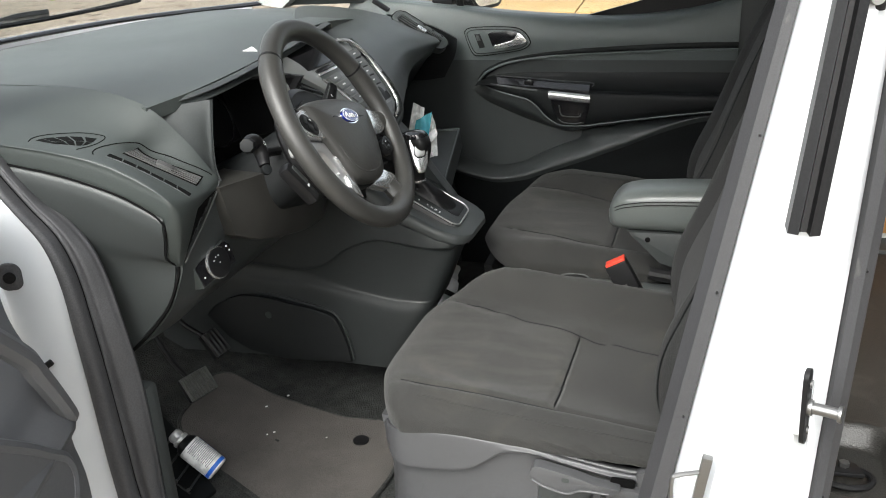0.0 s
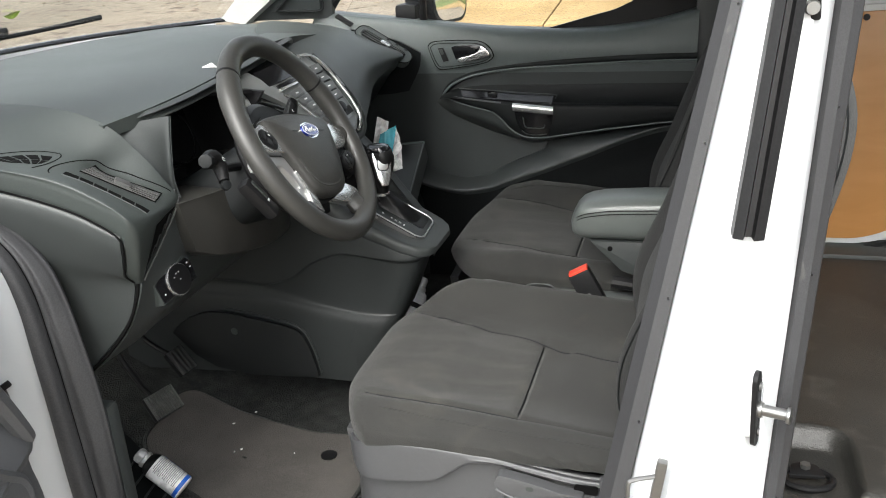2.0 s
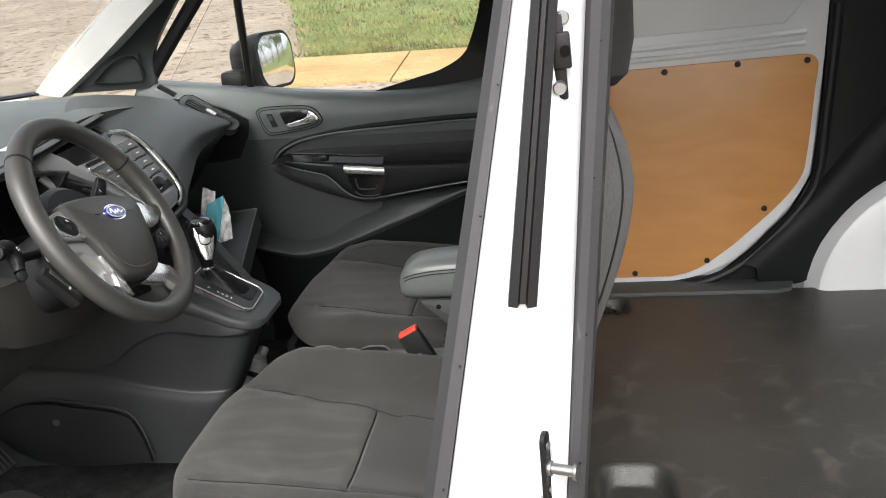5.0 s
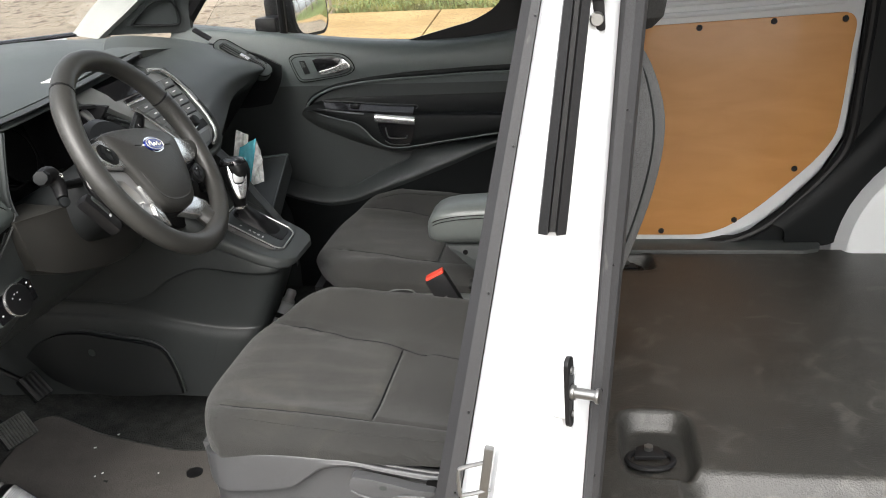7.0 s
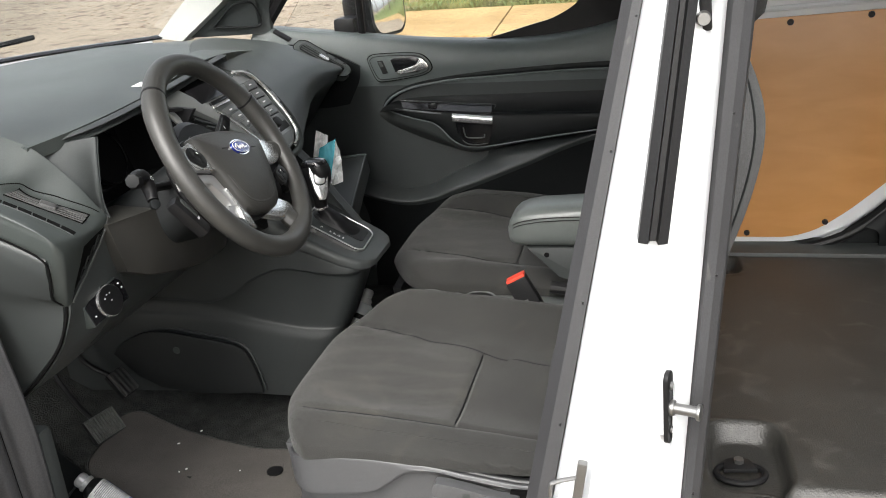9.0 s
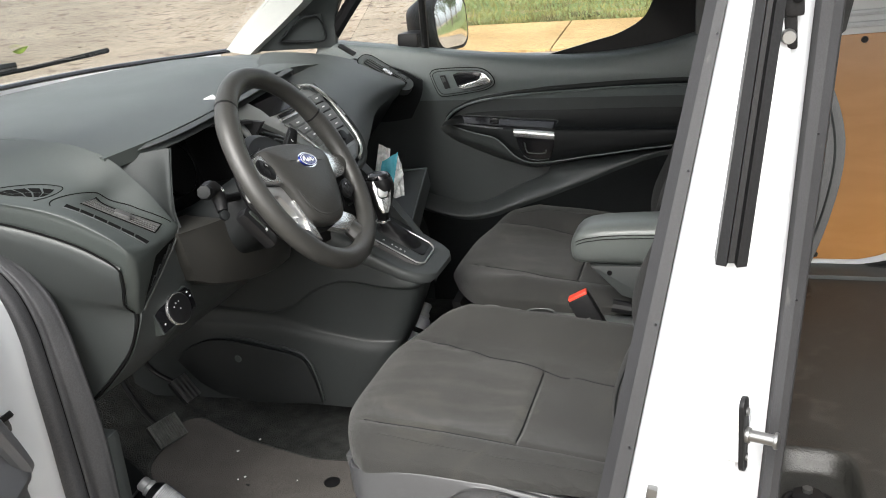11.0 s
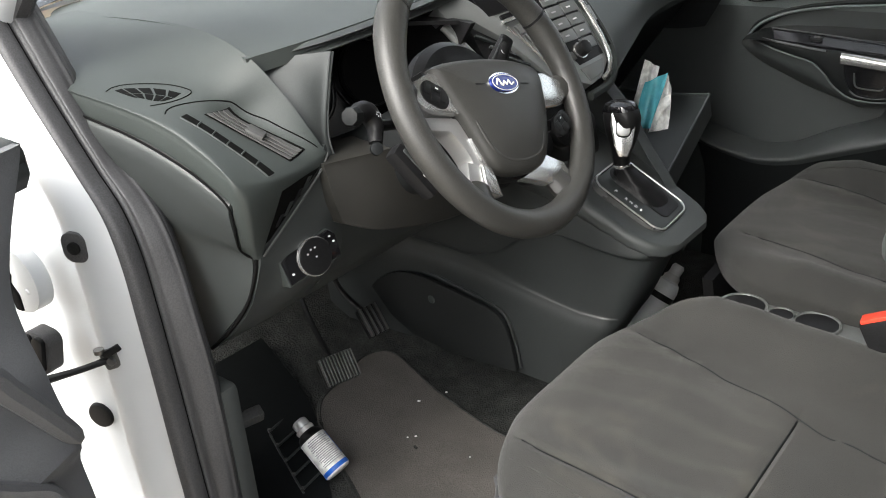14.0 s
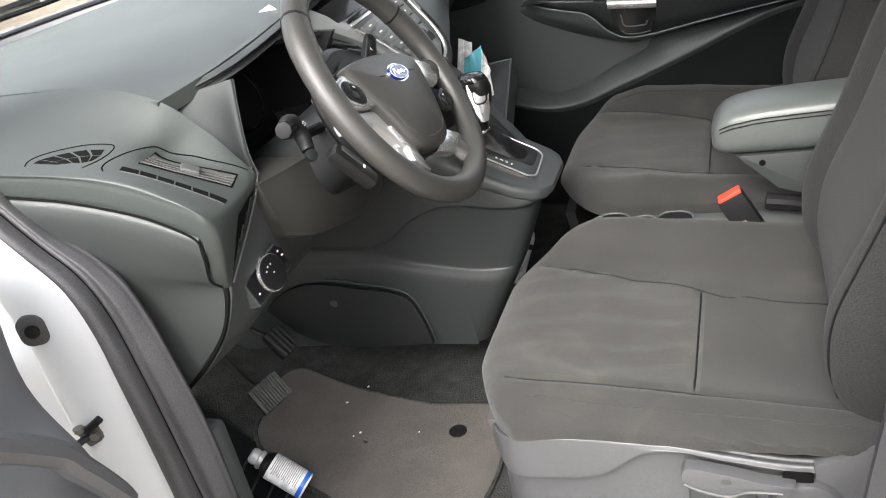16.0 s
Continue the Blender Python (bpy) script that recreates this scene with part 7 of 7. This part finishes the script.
# ---- sliding door on the far side, with its plywood lining ----
sd = thing("sliding_door", "white sliding side door with a plywood lining panel", "car door")
part("door_skin", box((0.84, 1.81, 1.10), (0.86, 0.03, 1.22), 0.01), PAINT, sd)
corner = cr([(x, z, 0) for x, z in ((0.82, 0.612), (0.881, 0.624), (0.956, 0.654), (1.036, 0.716), (1.137, 0.827), (1.190, 0.914), (1.202, 1.009), (1.208, 1.146), (1.214, 1.252), (1.218, 1.42))], 40)
rim = prism([(0.40, 0.608)] + [(p.x, p.y) for p in corner] + [(1.16, 1.62), (0.40, 1.62)], 'y', 1.752, 1.80, 0.006)
part("inner_frame", rim, PAINT, sd, "white painted inner frame")
part("upper_recess", prism([(0.42, 1.335), (1.10, 1.36), (1.15, 1.42), (1.12, 1.56), (0.42, 1.56)], 'y', 1.744, 1.754, 0.006), PAINT, sd)
for z in (1.285, 1.315):
    part("pressed_rib", tube([(0.40, 1.750, z - 0.012), (0.8, 1.748, z), (1.16, 1.750, z + 0.02)], 0.008, 8), PAINT, sd)
edge = cr([(x, z, 0) for x, z in ((0.76, 0.632), (0.821, 0.635), (0.887, 0.656), (0.95, 0.698), (1.012, 0.751), (1.113, 0.850), (1.168, 0.927), (1.180, 0.993), (1.185, 1.067), (1.190, 1.175), (1.195, 1.236), (1.188, 1.262), (1.168, 1.274), (1.12, 1.273))], 60)
pp = [(0.40, 0.632)] + [(p.x, p.y) for p in edge] + [(0.40, 1.246)]
board = part("plywood_panel", prism(pp, 'y', 1.738, 1.7515, 0.0015), PLY, sd, "orange-brown plywood lining panel")
for x, z in ((0.779, 1.246), (0.978, 1.257), (1.164, 1.258), (1.070, 0.837), (0.912, 0.680), (0.700, 0.645), (0.55, 1.240)):
    part("panel_clip", disc((x, 1.736, z), 0.0095, 0.008, (90, 0, 0), 16, 0.007), BLACK, sd)
part("door_seal", tube([V((p.x + 0.020, 1.744, p.y - 0.014)) for p in corner[::3]], 0.014, 10, 60), BLACK, van, "black rubber opening seal")
part("opening_edge", prism([(0.92, 0.602), (1.05, 0.602), (1.60, 0.90), (1.62, 1.74), (1.225, 1.74), (1.216, 1.10), (1.205, 0.93), (1.150, 0.82), (1.045, 0.705)], 'y', 1.752, 1.775, 0.006), SOFTBLACK, van, "black door opening edge")
part("c_pillar_trim", patch([[(1.000, 1.748, 0.668), (1.085, 1.748, 0.755), (1.190, 1.748, 0.868), (1.296, 1.748, 1.005), (1.42, 1.748, 1.20), (1.55, 1.748, 1.74)], [(1.020, 1.728, 0.668), (1.100, 1.726, 0.742), (1.198, 1.726, 0.845), (1.302, 1.726, 0.975), (1.43, 1.726, 1.17), (1.57, 1.726, 1.74)], [(1.052, 1.718, 0.655), (1.120, 1.716, 0.706), (1.189, 1.716, 0.766), (1.260, 1.716, 0.844), (1.45, 1.716, 1.10), (1.60, 1.716, 1.74)], [(1.06, 1.730, 0.602), (1.20, 1.732, 0.610), (1.27, 1.736, 0.72), (1.36, 1.738, 0.84), (1.52, 1.738, 1.05), (1.63, 1.738, 1.74)]], 14, 40, 0.008, (0, 1, 0)), SOFTBLACK, van, "dark grey plastic pillar trim")
part("step_trim", prism([(0.42, 1.66), (1.10, 1.66), (1.145, 1.68), (1.16, 1.72), (1.16, 1.80), (0.42, 1.80)], 'z', 0.585, 0.612, 0.006), PLASTIC2, van, "dark step trim")
arch = bmesh.new()
loft([[V((1.62 + 0.40 * s * math.cos(a), 1.74 - 0.0, 0.58 + 0.37 * s * max(0, math.sin(a)))) for a in (math.pi * k / 24 for k in range(25))] if i == 0 else [V((1.62 + 0.40 * s * math.cos(a), 1.74 - y, 0.58 + 0.37 * s * max(0, math.sin(a)))) for a in (math.pi * k / 24 for k in range(25))] for i, (s, y) in enumerate(((1.06, -0.02), (1.04, 0.02), (1.0, 0.06), (0.96, 0.07)))], bm=arch)
part("wheel_arch", arch, PAINT, van, "white painted wheel arch")

# ---- cargo floor ----
cargo = tagged(part("cargo_mat", bmesh.new(), CARGO), "dark rubber cargo floor mat with dusty scuffs", "floor mat", kind="structure")


def cargo_mesh():
    """Mat with moulded wells for the tie-downs."""
    rows = []
    for i in range(241):
        x = 0.40 + 1.88 * i / 240
        row = []
        for j in range(201):
            y = 0.20 + 1.50 * j / 200
            z = 0.600
            for cx, cy, rx, ry in ((0.585, 0.650, 0.062, 0.095), (0.600, 1.590, 0.060, 0.06)):
                d = ((abs(x - cx) / rx) ** 4 + (abs(y - cy) / ry) ** 4) ** 0.25
                t = max(0.0, min(1.0, (1.18 - d) / 0.28))
                z -= 0.036 * t * t * (3 - 2 * t)
                z += 0.0035 * math.exp(-((d - 1.24) / 0.06) ** 2)
            z -= 0.05 * max(0.0, min(1.0, (0.565 - y) / 0.035)) * max(0.0, min(1.0, (1.42 - x) / 0.05)) * max(0.0, min(1.0, (x - 0.61) / 0.05))
            z += 0.0015 * noise.noise(V((x * 3, y * 3, 0)))
            row.append(V((x, y, z)))
        rows.append(row)
    bm = bmesh.new()
    grid_faces(bm, rows)
    return bm


bm = cargo_mesh()
bm.to_mesh(cargo.data)
bm.free()
cargo.data.polygons.foreach_set("use_smooth", [True] * len(cargo.data.polygons))
part("step_well", box((0.90, 0.30, 0.50), (0.94, 0.26, 0.06), 0.015), DOORTRIM, van, "dark plastic step well")


def tie_down(at, turn):
    ob = thing("tie_down_ring", "black steel tie-down ring in a floor well", "tie-down ring", at, "tie-downs in the cargo floor")
    part("ring", tube([(0.042 * math.cos(a), 0.030 * math.sin(a), 0.012) for a in (k * math.pi / 8 for k in range(17))], 0.006, 8, 60), BLACK, ob)
    part("plate", prism([(-0.03, 0.0), (0.03, 0.0), (0.022, 0.032), (0.0, 0.042), (-0.022, 0.032)], 'z', 0.012, 0.02, 0.002), BLACK, ob)
    part("bolt", disc((0, 0.022, 0.023), 0.009, 0.010, n=6), STEEL, ob)
    ob.rotation_euler = (0, 0, radians(turn))
    return ob


tie_down((0.572, 0.625, 0.566), 5)
tie_down((0.590, 1.585, 0.566), 0)

# ---- driver footwell ----
fm = tagged(thing("floor_mat", "worn brown-grey carpet floor mat with crumbs", "floor mat"), "")
mo = cr([(-0.30, 0.40, 0), (-0.45, 0.43, 0), (-0.60, 0.50, 0), (-0.72, 0.555, 0), (-0.785, 0.61, 0), (-0.80, 0.69, 0), (-0.815, 0.77, 0), (-0.79, 0.83, 0), (-0.72, 0.828, 0), (-0.63, 0.806, 0), (-0.55, 0.785, 0), (-0.45, 0.765, 0), (-0.35, 0.770, 0), (-0.30, 0.755, 0), (-0.27, 0.60, 0), (-0.29, 0.42, 0)], 70)


def lie(x):
    """Height of the carpet: level, then climbing to the toe board."""
    d = max(0.0, -0.66 - x)
    return 0.450 + 0.10 * d + 1.35 * d * d


mb = bmesh.new()
ctr = V((-0.56, 0.64, 0))
rows = [[ctr.lerp(p, t) for p in mo] for t in (0.02, 0.25, 0.45, 0.6, 0.75, 0.88, 0.97, 1.0)]
grid_faces(mb, [[V((p.x, p.y, lie(p.x) + 0.009 + 0.0012 * noise.noise(V((p.x * 9, p.y * 9, 2))))) for p in r] for r in rows] + [[V((p.x, p.y, lie(p.x) - 0.002)) for p in mo]], close_v=True)
part("mat", mb, MATT, fm)
part("mat_binding", tube([(p.x, p.y, lie(p.x) + 0.006) for p in mo] + [(mo[0].x, mo[0].y, lie(mo[0].x) + 0.006)], 0.005, 6, 160), CARPET, fm)
part("eyelet", disc((-0.376, 0.682, 0.460), 0.018, 0.004, n=24, bevel=0.001), BLACK, fm, "black mat eyelet")
crumbs = bmesh.new()
random.seed(11)

box((-0.579, 0.664, 0.461), (0.005, 0.0035, 0.002), 0.0005, (0, 0, 60), crumbs)
box((-0.590, 0.652, 0.461), (0.003, 0.003, 0.002), 0.0005, (0, 0, 10), crumbs)
box((-0.455, 0.674, 0.4605), (0.003, 0.002, 0.0015), 0.0003, (0, 0, 40), crumbs)
box((-0.649, 0.756, 0.461), (0.006, 0.003, 0.002), 0.0005, (0, 0, 30), crumbs)
box((-0.621, 0.812, 0.461), (0.005, 0.004, 0.002), 0.0005, (0, 0, 80), crumbs)
tagged(part("crumbs", crumbs, WHITEP, smooth=False), "tiny pale crumbs on the floor mat", "crumbs", kind="stuff")


PEDALRIB = mat("worn pedal rubber", (0.1053, 0.1053, 0.0983), 0.6, bump=0.2, var=0.25, scale=60)


def pedal(name, label, at, w, h, n, tilt, yaw, parent_arm):
    ob = thing(name, label, "pedal", at)
    part("pad", box((0, 0, 0), (0.012, w, h), 0.005, (0, tilt, yaw)), BLACK, ob)
    for k in range(n):
        u = -w / 2 + w * (k + 0.5) / n
        m = pose(0, 0, 0, 0, tilt, yaw)
        part("tread_rib", moved(box((0.0095, u, 0), (0.009, w / n * 0.5, h * 0.94), 0.0012), m), PEDALRIB if n > 6 else STEEL, ob)
    part("arm", tube([V(p) - V(at) for p in parent_arm], 0.006, 8), BLACK, ob)
    return ob


pedal("brake_pedal", "dark ribbed rubber brake pedal", (-0.727, 0.619, 0.588), 0.074, 0.058, 11, -38, -16, [(-0.735, 0.622, 0.588), (-0.80, 0.64, 0.63), (-0.85, 0.65, 0.72), (-0.84, 0.65, 0.90)])
pedal("accelerator_pedal", "black accelerator pedal with metal strips", (-0.775, 0.768, 0.606), 0.050, 0.066, 4, -40, -8, [(-0.785, 0.768, 0.615), (-0.87, 0.765, 0.68), (-0.86, 0.76, 0.84)])
fr = thing("foot_rest", "dark ribbed plastic foot rest", "foot rest")
part("rest", patch([[(-0.62, 0.31, 0.457), (-0.60, 0.455, 0.457)], [(-0.72, 0.31, 0.470), (-0.70, 0.525, 0.470)], [(-0.82, 0.31, 0.496), (-0.80, 0.595, 0.496)], [(-0.93, 0.31, 0.60), (-0.93, 0.60, 0.60)]], 14, 10, 0.02), SOFTBLACK, fr)
for k in range(7):
    x, y = -0.645 - 0.038 * k, 0.428 + 0.0145 * k
    z = 0.465 + 0.0030 * k + 0.0009 * k * k
    part("rib", tube([(x, y, z), (x - 0.004, y + 0.03, z + 0.001), (x - 0.010, y + 0.075, z + 0.002)], 0.0026, 6), PLASTIC2, fr)
    part("stud", disc((x, y, z + 0.003), 0.0034, 0.005, n=10), GREY, fr)
part("edge_line", tube([(-0.64, 0.426, 0.461), (-0.72, 0.456, 0.471), (-0.80, 0.486, 0.491), (-0.87, 0.513, 0.53)], 0.0022, 6, 30), PLASTIC2, fr)
rel = thing("bonnet_release", "grey bonnet release lever under the dash", "lever")
part("paddle", box((-0.640, 0.345, 0.677), (0.022, 0.046, 0.022), 0.005, (0, 25, -15)), GREY, rel)
part("stem", tube([(-0.645, 0.335, 0.685), (-0.70, 0.32, 0.72), (-0.72, 0.315, 0.82)], [0.008, 0.012, 0.014], 8), BLACK, rel)

# ---- loose things ----
CAPGREY = mat("silvery cap", (0.50, 0.50, 0.49), 0.35, metal=0.3, bump=0, var=0.05)
CANO = V((-0.613, 0.490, 0.479)) + V((-0.80, 0.0, 0.60)) * 0.0246
CANM = frame_at(CANO, (0.6, 0.25, 0.8), (-0.80, 0.0, 0.60)) @ Matrix.Diagonal((0.97, 0.97, 0.82, 1))
can = thing("spray_can", "white and blue fluid bottle leaning on the foot rest", "bottle", tuple(CANO))


def canpart(name, bm, material, label=""):
    return part(name, moved(moved(bm, CANM), Matrix.Translation(-CANO)), material, can, label)


def lathe(prof, n=28):
    return loft([[V((r * math.cos(2 * math.pi * k / n), r * math.sin(2 * math.pi * k / n), z)) for k in range(n)] for r, z in prof])


canpart("body", lathe(((0.024, -0.03), (0.0265, -0.027), (0.027, -0.02), (0.027, 0.062), (0.025, 0.068))), WHITEP, "white printed label")
canpart("base_band", lathe(((0.0272, -0.026), (0.0274, -0.024), (0.0274, -0.018), (0.0272, -0.016))), BLUE, "blue band")
canpart("shoulder", lathe(((0.0265, 0.064), (0.0265, 0.068), (0.022, 0.078), (0.014, 0.086), (0.011, 0.088))), BLACK, "dark shoulder")
canpart("neck", lathe(((0.0170, 0.084), (0.0185, 0.088), (0.0185, 0.093), (0.0150, 0.096), (0.0150, 0.100), (0.0160, 0.103), (0.0150, 0.112), (0.011, 0.116))), CAPGREY, "silver neck and cap")
for k in range(15):
    z0 = 0.056 - 0.0046 * k
    bm = bmesh.new()
    wmax = 50 if k % 3 else 38
    grid_faces(bm, [[V((0.0274 * math.cos(radians(d)), 0.0274 * math.sin(radians(d)), z)) for d in range(-wmax - 30, wmax - 29, 10)] for z in (z0, z0 + 0.0020)])
    canpart("print_line", bm, INK)
for d in (28, 53, 78):
    bm = bmesh.new()
    grid_faces(bm, [[V((0.0274 * math.cos(radians(d + e)), 0.0274 * math.sin(radians(d + e)), z)) for e in range(0, 26, 5)] for z in (0.0, 0.058)])
    canpart("blue_block", bm, BLUE)
b2 = thing("small_bottle", "white fluid bottle with a grey cap leaning by the console", "bottle", (-0.405, 1.235, 0.475))
BT = frame_at((0.012, -0.012, 0), (1, 0, 0), (0.045, 0.085, 0.125)) @ Matrix.Diagonal((1.15, 1.15, 1.28, 1))
part("body", moved(lathe(((0.024, 0.0), (0.026, 0.005), (0.026, 0.092), (0.022, 0.104), (0.013, 0.110))), BT), mat("bottle label", (0.62, 0.63, 0.64), 0.4, var=0.1, scale=20, bump=0), b2)
part("band", moved(lathe(((0.0264, 0.070), (0.0266, 0.071), (0.0266, 0.080), (0.0264, 0.081))), BT), BLACK, b2)
part("cap", moved(lathe(((0.0165, 0.108), (0.0165, 0.114), (0.012, 0.120), (0.0125, 0.134), (0.009, 0.139))), BT), CAPGREY, b2, "grey cap")
# tissues in a torn packet on the glovebox lid
pk = thing("tissue_packet", "torn teal packet of white tissues on the glovebox lid", "packet", (-0.44, 1.22, 0.92))


def crumple(w, h, seed, amp, taper=0.4):
    """A limp sheet with a few broad folds, narrowing to an uneven torn top."""
    rows = []
    for i in range(13):
        u = i / 12 - 0.5
        top = h * (0.80 + 0.28 * noise.noise(V((u * 3.1, seed * 2.1, 0))) - 0.35 * abs(u))
        rows.append([V((w * u * (1 - taper * j / 12) + 0.1 * w * noise.noise(V((j * 0.22, seed, 5))), amp * (2 * noise.noise(V((u * 2.6, j * 0.14, seed * 3.7))) + 0.5 * noise.noise(V((u * 7, j * 0.35, seed * 1.7)))), top * j / 12)) for j in range(13)])
    bm = bmesh.new()
    grid_faces(bm, rows)
    return bm


def fold(pts, material, name, label="", seed=1):
    """A folded sheet between four corners, buckled across its middle."""
    a, b, c, d = [V(p) - V((-0.44, 1.22, 0.92)) for p in pts]
    n = (b - a).cross(d - a).normalized()
    rows = []
    for i in range(11):
        u = i / 10
        rows.append([a.lerp(b, v / 10).lerp(d.lerp(c, v / 10), u) + n * (0.014 * math.sin(3.1 * u + seed) * math.sin(2.4 * v / 10 + seed) + 0.006 * math.sin(9 * u + 4 * v / 10 + seed)) for v in range(11)])
    bm = bmesh.new()
    grid_faces(bm, rows)
    return part(name, bm, material, pk, label, angle=60)


fold([(-0.455, 1.240, 0.93), (-0.424, 1.275, 1.079), (-0.400, 1.284, 1.064), (-0.405, 1.250, 0.93)], WHITEP, "tissue", "pointed white tissue", 1)
fold([(-0.424, 1.222, 0.950), (-0.412, 1.256, 1.036), (-0.376, 1.272, 1.060), (-0.384, 1.232, 0.950)], BLUEP, "film", "teal plastic film", 2)
fold([(-0.400, 1.250, 0.935), (-0.384, 1.292, 1.050), (-0.373, 1.290, 1.015), (-0.362, 1.262, 0.945)], WHITEP, "tissue", "", 3)
fold([(-0.395, 1.240, 0.985), (-0.378, 1.280, 1.012), (-0.365, 1.262, 0.946), (-0.392, 1.244, 0.945)], WHITEP, "tissue", "", 5)
part("inner_paper", moved(crumple(0.05, 0.075, 9, 0.012), pose(-0.045, -0.030, -0.01, 15, -6, 66)), mat("beige paper", (0.42, 0.32, 0.24), 0.8, var=0.1, bump=0), pk)
# scrap of paper on the brow, leaf on the glass
tagged(part("paper_scrap", moved(prism([(0, 0), (0.038, 0.009), (0.009, 0.027)], 'z', 0, 0.001), pose(-0.515, 0.690, 1.297, 0, -6, 120)), WHITEP), "small torn white paper scrap on the dash", "paper")
